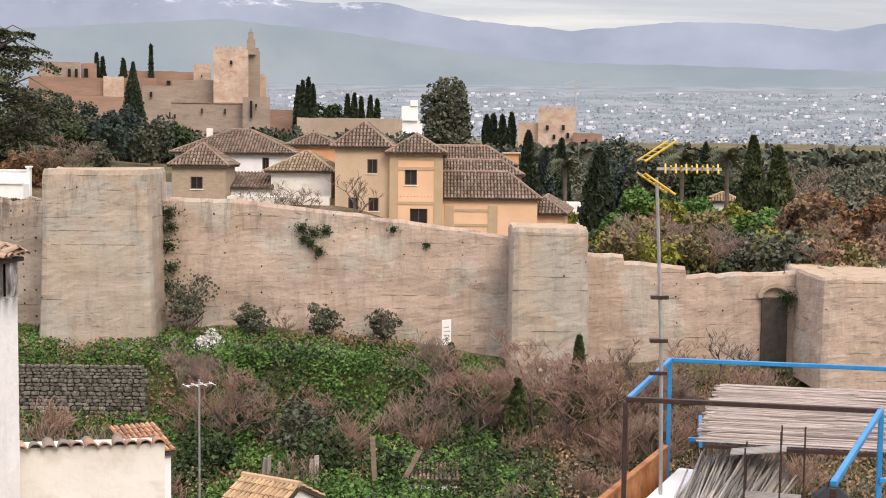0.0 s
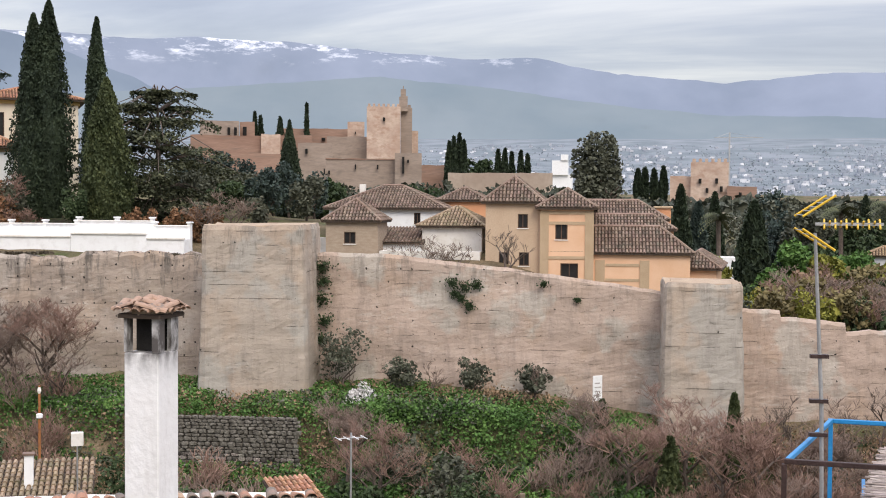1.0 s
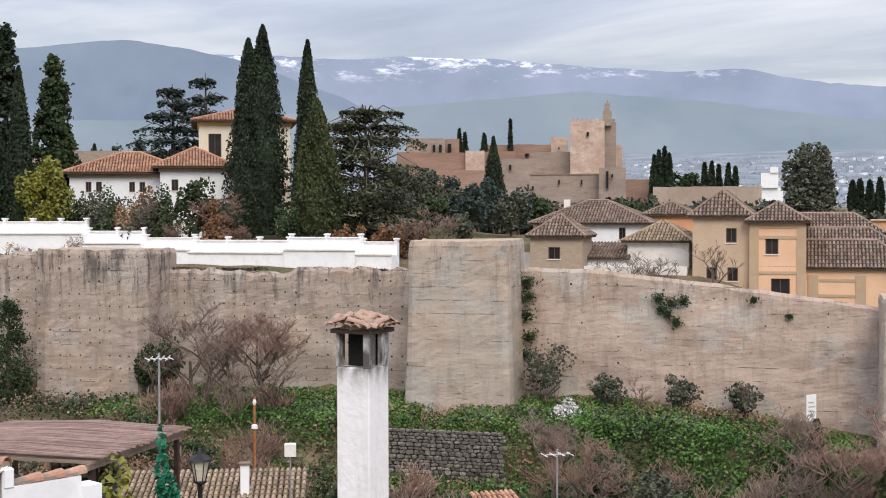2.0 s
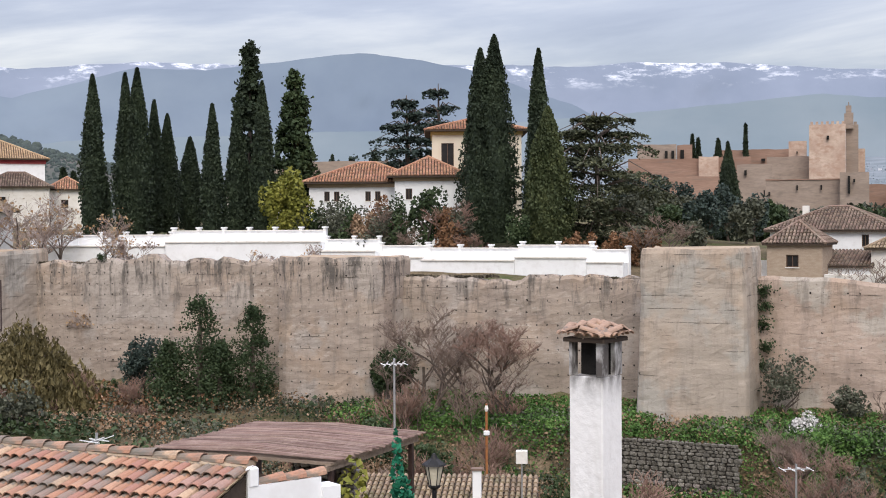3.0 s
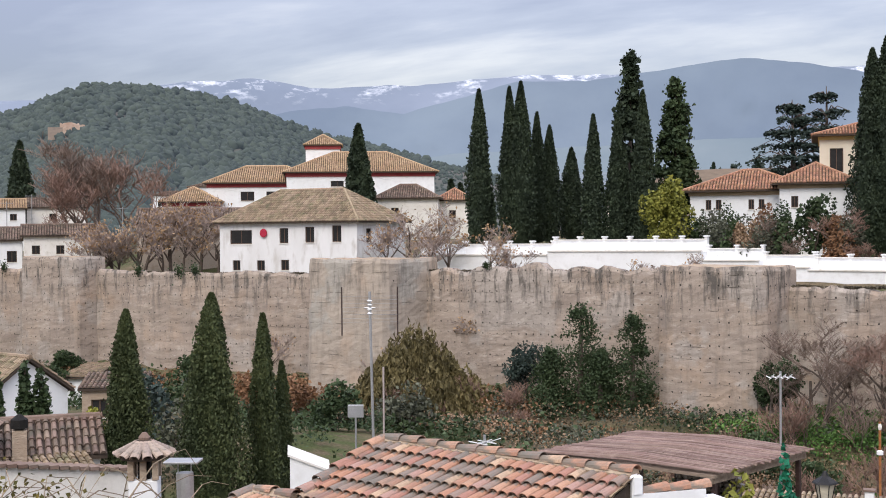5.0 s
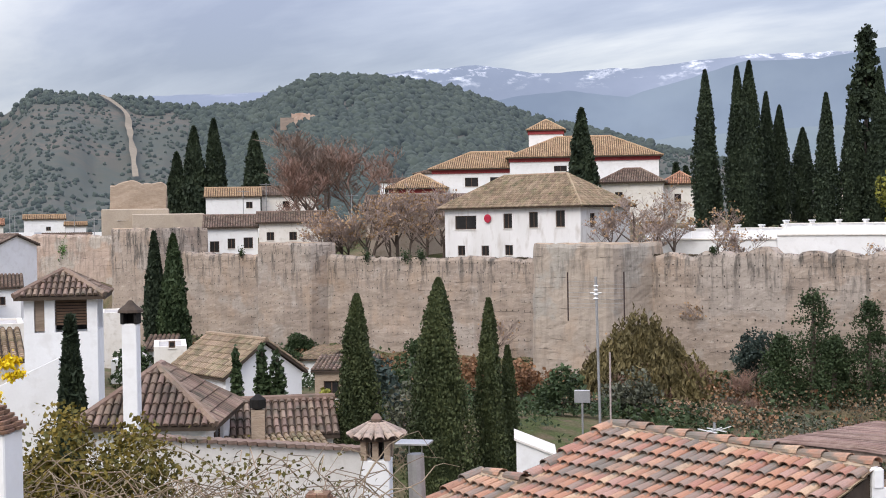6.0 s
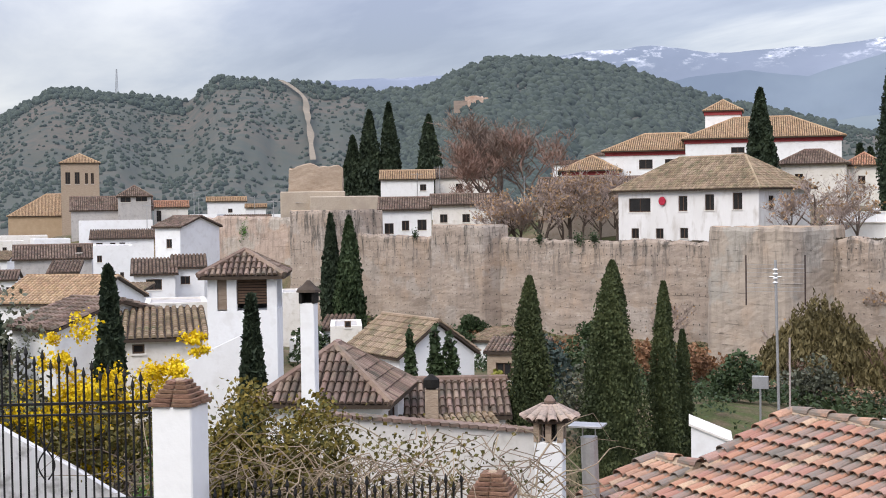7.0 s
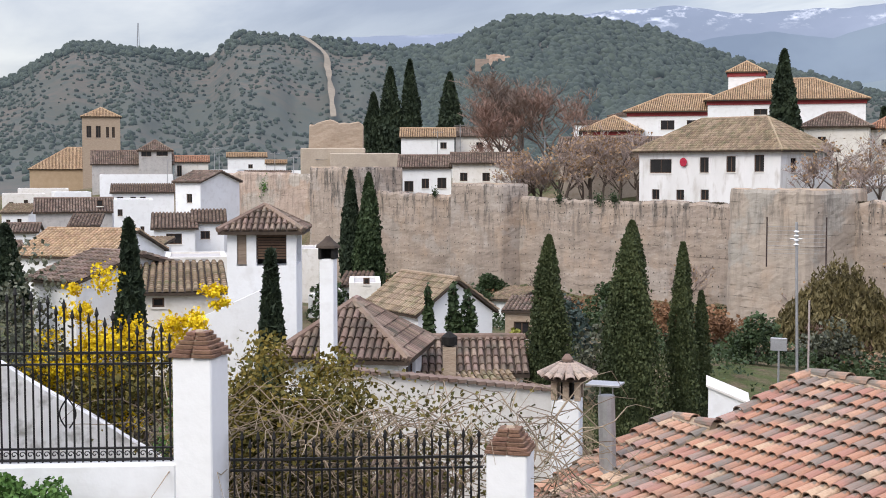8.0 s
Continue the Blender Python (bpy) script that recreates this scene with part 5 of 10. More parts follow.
    for i, (b, d, h, m) in enumerate(((29.5, 108, 4.6, TWIG), (28.0, 107.5, 5.2, TWIG), (25.4, 108, 5.8, TWIG_RED), (24.9, 107, 5.0, TWIG_RED))):
        p = spot(b, behind_wall(b, d)); bare_tree("leafless shrubby tree before the white wing", p.x, p.y, 17.6, h, 180 + i, m, 0.9, 4, 4)
    p = spot(32.5, 116.5); bush("feathery yellow-green lower boughs behind the white wall", p.x, p.y, 17.5, 4.6, 1.9, 199, LEAF_LIME, 0.2, 2600)
    bare_tree("leafless young tree before the buff mansion wall", -5.9, 93.5, 13.6, 6.6, 203, BARK, 0.62, 4, 3)
    for i, (x, y) in enumerate(((-11.2, 96.0), (-12.6, 95.4), (-9.6, 95.2), (-13.8, 96.2))):
        bare_tree("thin bare tree before the white yard", x, y, 13.9, 4.6, 204 + i, TWIG, 0.8, 4, 3)
    for i, (b, top, r, m) in enumerate(((32.0, 22.0, 1.3, LEAF_OLIVE), (31.3, 21.6, 1.4, LEAF_DARK), (30.6, 22.2, 1.5, LEAF_OLIVE), (29.9, 22.4, 1.4, LEAF_DARK), (29.2, 22.0, 1.5, LEAF_OLIVE), (28.5, 22.3, 1.4, LEAF_RUST), (27.8, 22.6, 1.5, LEAF_DARK))):
        p = spot(b, 117); bush("dense garden shrub below the white garden house", p.x, p.y, 17.6, top - 17.6, r, 270 + i, m, 0.2, 1700)
    for i in range(18):
        b, d = 18.0 - 0.36 * i, 128 + 9 * ((i * 7) % 5)
        p = spot(b, d); round_tree("grey-green bushy tree on the slope below the fortress", p.x, p.y, on_ground(p.x, p.y) - 0.3, 5.4 + 1.3 * math.sin(i * 2.1), 2.5, 285 + i, (LEAF_OLIVE, LEAF_BLUE, LEAF_DARK)[i % 3], 0.3, 1500, 10, 0.12)
    # the withered trees on and behind the rampart
    for i, (b, d, h) in enumerate(((57.0, 132, 7.2), (55.4, 130, 7.0), (53.7, 128, 6.6), (52.2, 126, 6.6), (50.0, 113, 5.4), (44.2, 112, 5.2), (43.2, 113, 5.6), (42.2, 118, 6.6), (40.2, 112, 6.0), (39.0, 110, 4.4), (33.9, 104, 3.4), (36.6, 105, 3.6), (56.4, 126, 5.6), (54.6, 124, 6.0), (53.0, 122, 5.6), (51.2, 120, 5.4), (58.0, 140, 6.2), (41.4, 108, 5.0), (45.0, 106, 4.6), (31.5, 103, 3.6), (35.3, 103, 3.4))):
        p = spot(b, max(d, 137) if b > 51 else d); bare_tree("thin bare tree with a few withered tan leaves", p.x, p.y, on_ground(p.x, p.y), h * 1.25, 90 + i, TWIG_PALE, 0.8, 4, 4, LEAF_ORANGE, 240 if b > 51 or 39.5 < b < 43 else 60, 0.2)
    p = spot(57.2, 168); bare_tree("large reddish bare tree with a dense round crown", p.x, p.y, 16, 19.5, 120, TWIG, 0.72, 5, 5)
    for b, d, h, k in ((58.1, 166, 15.5, 121), (56.3, 170, 16.5, 122)):
        p = spot(b, d); bare_tree("reddish bare tree with a dense round crown", p.x, p.y, 16, h, k, TWIG_RED, 0.75, 5, 4)
    for i, (b, d, h) in enumerate(((56.6, 138, 9.5), (55.4, 137, 10.5), (54.2, 138, 11.0), (53.0, 137, 10.0), (45.2, 117, 8.4), (44.0, 118, 9.0), (42.8, 119, 8.6))):
        p = spot(b, d); bare_tree("tall twiggy bare tree with withered tan leaves", p.x, p.y, on_ground(p.x, p.y), h, 240 + i, TWIG_PALE, 0.75, 4, 4, LEAF_ORANGE, 330 if b > 50 else 120, 0.22)
    for b, d, top, r in ((62.95, 210, 35.6, 1.9), (62.1, 210, 36.8, 1.7), (60.35, 208, 34.6, 2.0), (63.7, 212, 31.6, 1.6), (46.05, 165, 33.9, 1.7)):
        p = spot(b, d); cypress("dark cypress above the roofs", p.x, p.y, 19, top - 19, r, int(b * 10), n=3400, size=0.45)
    for i in range(9):
        p = spot(40.3 + 0.42 * i + (i > 5) * 1.0, 260); cypress("small far cypress on the slope", p.x, p.y, 14, 15 + 3 * math.sin(i * 2.2), 1.6, 130 + i, n=900, size=0.8)


build_garden_trees()


# ---------------------------------------------------------------- far things
def build_wooded_hill():
    AZ = [36, 43, 48, 51.5, 54, 56.4, 58, 60.2, 62.7, 65.6, 69.5, 70.7, 72.4, 76.3, 78.9, 83, 90]
    EL = [1.5, 3.3, 4.5, 5.8, 6.3, 6.45, 6.35, 5.3, 5.05, 5.55, 5.75, 4.75, 4.9, 5.25, 3.7, 2.2, 1.0]
    a = np.arange(36, 90, 0.22)
    crest = np.interp(a, AZ, EL)
    rows = 46
    rad = np.linspace(430, 1150, rows)

    def height(b, c, r):
        t = (r - 430) / 720
        gul = (noise.fractal((b * 0.30, t * 1.4, 2.0), 1.0, 2.0, 3) * 0.85 - 0.22 * abs(noise.noise((b * 0.9 + t * 1.5, t * 0.8, 6.0)))) * math.sin(math.pi * min(t, 1.0))
        e = -1.4 + (c + 1.4) * (t ** 0.8) + gul
        return EYE_Z + r * math.tan(radians(e))

    v, f = [], []
    for r in rad:
        for b, c in zip(a, crest):
            v.append(spot(b, r, height(b, c, r)))
    for b, c in zip(a, crest):
        v.append(spot(b, 1500, -40))
    na = len(a)
    for i in range(rows):
        for j in range(na - 1):
            k = i * na + j
            f.append((k + 1, k, k + na, k + na + 1))
    hill, nt, bsdf = shader("scrub_hillside_haze_glow")
    col = mixed(nt, noise_of(nt, 0.008, 5, lo=0.42, hi=0.58), (0.045, 0.049, 0.031), (0.082, 0.066, 0.045))
    col = mixed(nt, noise_of(nt, 0.06, 8, rough=0.7, lo=0.45, hi=0.6), col, (0.042, 0.050, 0.036))
    nt.links.new(col, bsdf.inputs["Base Color"])
    bsdf.inputs["Roughness"].default_value = 1.0
    # haze over the hill is put in as a faint blue emission
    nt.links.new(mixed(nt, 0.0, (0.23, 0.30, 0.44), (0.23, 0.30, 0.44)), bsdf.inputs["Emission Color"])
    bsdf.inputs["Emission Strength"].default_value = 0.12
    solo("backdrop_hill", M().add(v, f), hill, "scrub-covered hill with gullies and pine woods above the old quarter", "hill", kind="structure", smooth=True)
    # pine crowns on the hill, thick over its right half and scattered elsewhere
    rng = np.random.default_rng(31)
    m = M()
    base = []
    for i in range(5):
        t = i / 4 * math.pi * 0.62
        base += [(math.sin(t + 0.25) * math.cos(k * 2 * math.pi / 6 + i), math.sin(t + 0.25) * math.sin(k * 2 * math.pi / 6 + i), math.cos(t + 0.25)) for k in range(6)]
    base = np.array(base)
    bf = [(i * 6 + k, i * 6 + (k + 1) % 6, (i + 1) * 6 + (k + 1) % 6, (i + 1) * 6 + k) for i in range(4) for k in range(6)] + [tuple(range(5, -1, -1))]
    n = 0
    while n < 13000:
        b, t = rng.uniform(38, 84), rng.uniform(0.05, 1.0) ** 0.8
        wood = 1.1 if 43 < b < 63 else 0.42 + 0.5 * (t > 0.9)
        wood *= 0.25 + 1.1 * max(0, 0.55 + noise.noise((b * 0.5, t * 3.0, 7.7)))
        if t > 0.48 and abs(b - 66.6 + 1.35 * max(0, (0.98 - t) * 2) ** 0.6) < 0.28:
            wood = 0.0
        if rng.uniform() > wood:
            continue
        r = 430 + 720 * t
        z = height(b, float(np.interp(b, AZ, EL)), r)
        p = spot(b, r, z)
        s = rng.uniform(2.2, 4.6) * (1 if 43 < b < 63 else 0.36 if t < 0.9 else 0.7)
        vv = base * (1 + 0.13 * rng.normal(size=(len(base), 1))) * np.array([s, s, s * rng.uniform(0.7, 1.2)]) + np.array([p.x, p.y, p.z + s * 0.35])
        m.add(vv, bf)
        n += 1
    pine, nt, bsdf = shader("pine_wood_haze_glow")
    g = nt.nodes.new("ShaderNodeNewGeometry").outputs["Random Per Island"]
    nt.links.new(mixed(nt, g, (0.028, 0.040, 0.030), (0.050, 0.064, 0.044)), bsdf.inputs["Base Color"])
    bsdf.inputs["Roughness"].default_value = 1.0
    # the same blue emission lays painted haze over the crowns
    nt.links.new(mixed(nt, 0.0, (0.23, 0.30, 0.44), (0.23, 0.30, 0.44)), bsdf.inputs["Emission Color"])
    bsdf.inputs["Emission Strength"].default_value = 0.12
    solo("pine_wood_haze_glow", m, pine, "thick dark pine woods on the far hill", "woods", kind="stuff", smooth=True)
    # firebreak
    vv, ff = [], []
    for i in range(26):
        t = 0.98 - 0.5 * i / 25
        r = 430 + 720 * t
        b = 66.75 - 0.95 * min(1.0, i / 5.5) - 0.4 * i / 25
        for db in (0.13 + 0.09 * noise.noise((i * 0.35, 1, 1)), -0.12 + 0.09 * noise.noise((i * 0.3, 5, 1))):
            bb = b + db
            vv.append(spot(bb, r - 2, height(bb, float(np.interp(bb, AZ, EL)), r) + 3.0))
    ff = [(2 * i, 2 * i + 1, 2 * i + 3, 2 * i + 2) for i in range(25)]
    solo("firebreak", M().add(vv, ff), surface("bare_tan_earth", (0.20, 0.17, 0.125), (0.27, 0.225, 0.17), 0.03, 0.3, bump=0), "bare tan firebreak down the hillside", "path", kind="structure")
    rr = next((r for r in range(520, 1140, 5) if height(58.2, float(np.interp(58.2, AZ, EL)), r) > EYE_Z + r * math.tan(radians(4.35))), 900)
    t = thing("hilltop_ruin", "long low sandstone ruin with broken walls on the wooded hill", "ruin", *spot(59.2, rr, EYE_Z + rr * math.tan(radians(4.35))), 58)
    for x0, x1, y0, z1 in ((0, 10, 0, 6.0), (10, 16, -1, 7.0), (16, 25, 0.5, 8.0), (25, 31, -0.5, 6.0), (8, 21, 5, 9.4)):
        k = max(2, int((x1 - x0) / 1.6))
        vs = []
        for yy in (y0, y0 + 3):
            for a in range(k + 1):
                x = x0 + (x1 - x0) * a / k
                vs += [(x, yy, -6), (x, yy, z1 + 1.1 * noise.noise((x * 0.6, yy, z1)))]
        w = 2 * (k + 1)
        fs = []
        for a in range(k):
            fs += [(2 * a, 2 * a + 2, 2 * a + 3, 2 * a + 1), (w + 2 * a + 2, w + 2 * a, w + 2 * a + 1, w + 2 * a + 3), (2 * a + 1, 2 * a + 3, w + 2 * a + 3, w + 2 * a + 1)]
        fs += [(0, 1, w + 1, w), (2 * k, w + 2 * k, w + 2 * k + 1, 2 * k + 1)]
        part("ruin_wall", M().add(vs, fs), ALH_PALE if z1 > 6.5 else ALH_GREY, t)
    t = thing("radio_mast", "thin lattice radio mast on the far hill", "mast", *spot(73.7, 1140, EYE_Z + 1140 * math.tan(radians(4.9))))
    q = M()
    for dx, dy in ((-1, -1), (1, -1), (0, 1)):
        q.tube([(dx * 1.2, dy * 1.2, -5), (dx * 0.3, dy * 0.3, 24)], 0.25, 4)
    for i in range(8):
        q.tube([(-1.2 + i * 0.11, -1.2 + i * 0.11, i * 3), (1.2 - i * 0.11, -1.2 + i * 0.11, i * 3 + 2)], 0.15, 3)
    part("lattice", q, STEEL, t)


build_wooded_hill()


def far_block(t, name, b0, b1, e0, e1, dist, depth, mat, crenel=0, drop=25, batter=0.0):
    """One block of a far fortress, given by its bearings and its foot and head in degrees."""
    a, b = spot(b0, dist), spot(b1, dist)
    z0, z1 = EYE_Z + dist * math.tan(radians(e0)) - drop, EYE_Z + dist * math.tan(radians(e1))
    ln = (b - a).length
    m = pose(a.x, a.y, 0, 0, 0, math.degrees(math.atan2(b.y - a.y, b.x - a.x)))
    q = M()
    n = max(2, int(ln / 4))
    vs = []
    for yy in (0, depth):
        for i in range(n + 1):
            x = ln * i / n
            vs += [m @ Vector((x, yy - (batter if yy == 0 else -batter), z0)), m @ Vector((x, yy, z1 + 0.5 * noise.noise((x * 0.2 + b0, yy, z1)) * (0 if crenel else 1)))]
    w = 2 * (n + 1)
    ff = []
    for i in range(n):
        ff += [(2 * i, 2 * i + 2, 2 * i + 3, 2 * i + 1), (w + 2 * i + 2, w + 2 * i, w + 2 * i + 1, w + 2 * i + 3), (2 * i + 1, 2 * i + 3, w + 2 * i + 3, w + 2 * i + 1)]
    ff += [(0, 1, w + 1, w), (2 * n, w + 2 * n, w + 2 * n + 1, 2 * n + 1)]
    q.add(vs, ff)
    ob = part(name, q, mat, t)
    if crenel:
        for yy in (0.02, depth - 1.0):
            for i in range(crenel):
                x = ln * (i + 0.25) / crenel
                part("merlon", M().box(x, x + ln / crenel * 0.5, yy, yy + 0.9, z1 + 0.003, z1 + 1.5, m), mat, ob)
    return ob


def build_fortress():
    t = thing("hill_fortress", "long red-walled fortress on its hill with a square bell tower", "fortress", kind="structure")
    D = 700
    # the hill under it
    far_block(t, "bell_tower", 9.98, 8.50, 1.6, 4.10, D, 15, ALH_PALE, 7, batter=0.6)
    # separate block; the tower's shaded side is put into its darker material
    far_block(t, "bell_tower_flank", 8.49, 7.99, 1.6, 4.06, D + 6, 14, ALH_GREY, 2)
    far_block(t, "belfry", 8.56, 8.19, 3.9, 4.55, D + 3, 4, ALH_GREY, drop=0)
    far_block(t, "belfry_top", 8.50, 8.27, 4.55, 4.86, D + 3, 3, ALH_GREY, drop=0)
    far_block(t, "belfry_cross", 8.40, 8.36, 4.86, 5.0, D + 4, 0.5, ALH_GREY, drop=0)
    far_block(t, "side_tower", 8.02, 7.72, 1.6, 3.05, D + 18, 12, ALH_PALE)
    far_block(t, "small_tower", 10.82, 10.08, 2.4, 3.42, D + 30, 8, ALH_PALE)
    far_block(t, "curtain_wall", 13.9, 10.75, 2.3, 3.10, D + 45, 8, ALH_RED)
    far_block(t, "curtain_wall", 11.72, 9.95, 1.6, 2.78, D + 12, 8, ALH_GREY)
    far_block(t, "curtain_wall", 17.6, 14.55, 1.4, 2.76, D - 5, 8, ALH_RED)
    far_block(t, "curtain_tower", 14.58, 13.74, 1.9, 2.84, D - 9, 10, ALH_PALE)
    far_block(t, "curtain_wall", 13.76, 12.38, 1.4, 2.80, D - 3, 8, ALH_RED)
    far_block(t, "palace_hall", 17.2, 15.52, 2.5, 3.40, D + 30, 12, ALH_GREY)
    far_block(t, "palace_hall", 15.5, 14.85, 2.5, 3.36, D + 34, 10, ALH_RED)
    far_block(t, "flank_tower", 12.98, 11.50, 0.7, 2.48, D - 22, 12, ALH_GREY, batter=0.8)
    far_block(t, "lower_wall", 17.8, 13.5, 0.5, 1.98, D - 28, 9, ALH_RED, batter=3.0)
    far_block(t, "lower_wall", 11.76, 8.70, 0.4, 1.76, D - 40, 7, ALH_GREY)
    far_block(t, "wall_coping", 11.78, 8.70, 1.77, 1.82, D - 40.4, 7.6, ALH_RED, drop=0)
    far_block(t, "gate_tower", 8.74, 7.56, 0.3, 2.06, D - 48, 12, ALH_GREY)
    far_block(t, "outer_wall", 7.6, 6.2, 0.6, 1.55, D + 10, 7, ALH_RED)
    far_block(t, "outer_wall", 6.4, 1.8, 0.2, 1.22, D - 30, 7, surface("tan_terrace_wall", (0.36, 0.28, 0.22), (0.44, 0.36, 0.29), 0.05, 0.5, bump=0))
    # black blocks before the walls stand in for the shade in openings
    for b, e, w, h, dd in ((9.27, 3.55, 0.10, 0.16, -2), (12.66, 2.12, 0.10, 0.22, -24), (8.20, 1.72, 0.08, 0.14, -50), (8.42, 1.55, 0.10, 0.75, -50), (10.50, 1.45, 0.06, 0.2, -42), (9.52, 1.45, 0.06, 0.2, -42), (11.86, 1.25, 0.06, 0.25, -42), (11.66, 1.2, 0.08, 0.14, -42),
                           (16.02, 2.95, 0.12, 0.32, 28), (15.74, 2.95, 0.12, 0.32, 28), (15.36, 2.95, 0.16, 0.36, 32), (11.95, 2.66, 0.16, 0.10, 43), (10.5, 2.95, 0.05, 0.10, 28)):
        far_block(t, "loophole", b, b - w, e - h / 2, e + h / 2, D + dd, 1.6, BLACK, drop=0)
    t = thing("red_castle", "ruddy towered castle on the far slope", "castle", kind="structure")
    D = 560
    far_block(t, "castle_keep", -4.16, -5.76, 0.0, 1.72, D, 12, ALH_PALE, 6)
    far_block(t, "castle_wing", -3.28, -4.2, 0.0, 1.12, D + 3, 12, ALH_PALE)
    far_block(t, "castle_wall", -5.7, -6.95, -0.2, 0.68, D - 6, 10, ALH_RED)
    # the castle's window shade, again as black blocks on the wall
    for b, e in ((-4.5, 0.9), (-5.2, 0.9), (-4.8, 0.5), (-5.4, 0.55), (-6.2, 0.3)):
        far_block(t, "castle_window", b, b - 0.12, e - 0.1, e + 0.12, D - 8 if b < -5.7 else D - 1.5, 1.0, BLACK, drop=0)
    t = thing("tower_crane", "thin grey tower crane beyond the red castle", "crane", *spot(-5.78, 900, 30))
    q = M().tube([(0, 0, -10), (0, 0, 37)], 0.7, 4).tube([(-10, 0, 33.5), (22, 0, 33.5)], 0.35, 4).tube([(0, 0, 37), (20, 0, 33.5)], 0.1, 3).tube([(0, 0, 37), (-9, 0, 33.5)], 0.1, 3)
    part("mast_and_jib", q, STEEL, t)
    t = thing("white_hotel", "large white hotel beside the park", "building", *spot(1.7, 900, 20), 0)
    part("wall", M().box(-10, 12, 0, 12, -5, 18).box(-2, 9, -2, 10, 18, 28).box(4, 9, -3, 8, 28, 32), WHITE, t)
    t = thing("far_park_wall", "low tan park wall far behind the garden palace", "wall", kind="structure")
    far_block(t, "park_wall", 33.5, 27.4, 1.4, 2.78, 520, 6, ALH_GREY, drop=12)
    for i in range(16):
        p = spot(33.2 - 0.36 * i + 0.2 * math.sin(i * 2.6), 545)
        h = 22 + 4 * math.sin(i * 1.7)
        if i % 3 == 1:
            cypress("far dark cypress behind the park wall", p.x, p.y, 27, h + 2, 1.5, 360 + i, n=500, size=1.1, group="far cypresses")
        else:
            round_tree("far grey-green tree behind the park wall", p.x, p.y, 27, h - 1, 5, 360 + i, LEAF_BLUE, 1.3, 700, 8, 0.1)
    # trees of the fortress hill
    for i, (b, top, r, d) in enumerate(((14.85, 3.75, 2.6, 740), (14.6, 3.6, 2.4, 745), (13.75, 3.55, 3.4, 745), (13.35, 3.4, 3.0, 750), (12.6, 4.15, 1.5, 740), (6.35, 2.55, 2.2, 690), (6.15, 2.75, 2.2, 690), (5.9, 2.9, 2.2, 695), (5.7, 2.6, 2.0, 690), (4.2, 2.2, 1.8, 680), (3.9, 2.25, 1.8, 680), (3.6, 2.1, 1.6, 690), (3.2, 2.15, 1.7, 690), (2.9, 2.0, 1.7, 690), (-1.9, 1.35, 1.6, 600), (-2.2, 1.4, 1.6, 600), (-2.6, 1.35, 1.5, 600), (-3.0, 1.45, 1.6, 600))):
        z = EYE_Z + d * math.tan(radians(0.1))
        p = spot(b, d); cypress("far dark cypress on the fortress hill", p.x, p.y, z, EYE_Z + d * math.tan(radians(top)) - z, r, 300 + i, n=900, size=1.5, group="far cypresses")
    for i, (b, d, h, r) in enumerate(((5.2, 700, 26, 8), (4.6, 690, 22, 6), (13.5, 748, 30, 7))):
        p = spot(b, d); round_tree("far dark round-headed pine", p.x, p.y, 18 if b < 8 else 30, h, r, 330 + i, LEAF_DARK, 1.6, 1500, 8, 0.2)
    # woods under the walls
    rng = np.random.default_rng(77)
    pts = []
    for k in range(900):
        b, d = rng.uniform(-22, 19), rng.uniform(330, 655)
        if 8 < b < 12.2 and d > 640:
            continue
        if b < 0 and d > 540:
            continue
        p = spot(b, d)
        z = on_ground(p.x, p.y)
        s = rng.uniform(3.5, 7)
        w = rng.normal(size=(34, 3)); w /= np.linalg.norm(w, axis=1, keepdims=True)
        pts.append(w * np.array([s, s, s * 0.9]) + np.array([p.x, p.y, z + s * 0.5]))
    vv, ff = leaves(np.concatenate(pts), 2.6, rng)
    solo("valley_woods", M().add(vv, ff), leaf_mat("valley_woods_foliage", (0.05, 0.062, 0.042), (0.10, 0.10, 0.07)), "mixed evergreen and bare woods in the valley", "woods", kind="stuff")
    pts = []
    for k in range(420):
        b, d = rng.uniform(-22, -4), rng.uniform(165, 400)
        p = spot(b, d)
        s = rng.uniform(1.8, 3.8)
        w = rng.normal(size=(150, 3)); w /= np.linalg.norm(w, axis=1, keepdims=True)
        pts.append(w * rng.uniform(0.5, 1.0, (150, 1)) * np.array([s, s, s]) + np.array([p.x, p.y, on_ground(p.x, p.y) + s * 0.6]))
    vv, ff = leaves(np.concatenate(pts), 0.75, rng)
    # leaf colours are lightened to hold the haze
    solo("orchard_woods", M().add(vv, ff), leaf_mat("haze_tinted_orchard_foliage", (0.085, 0.098, 0.066), (0.19, 0.17, 0.125)), "olive and brown orchards tinted for haze below the city", "woods", kind="stuff")


build_fortress()


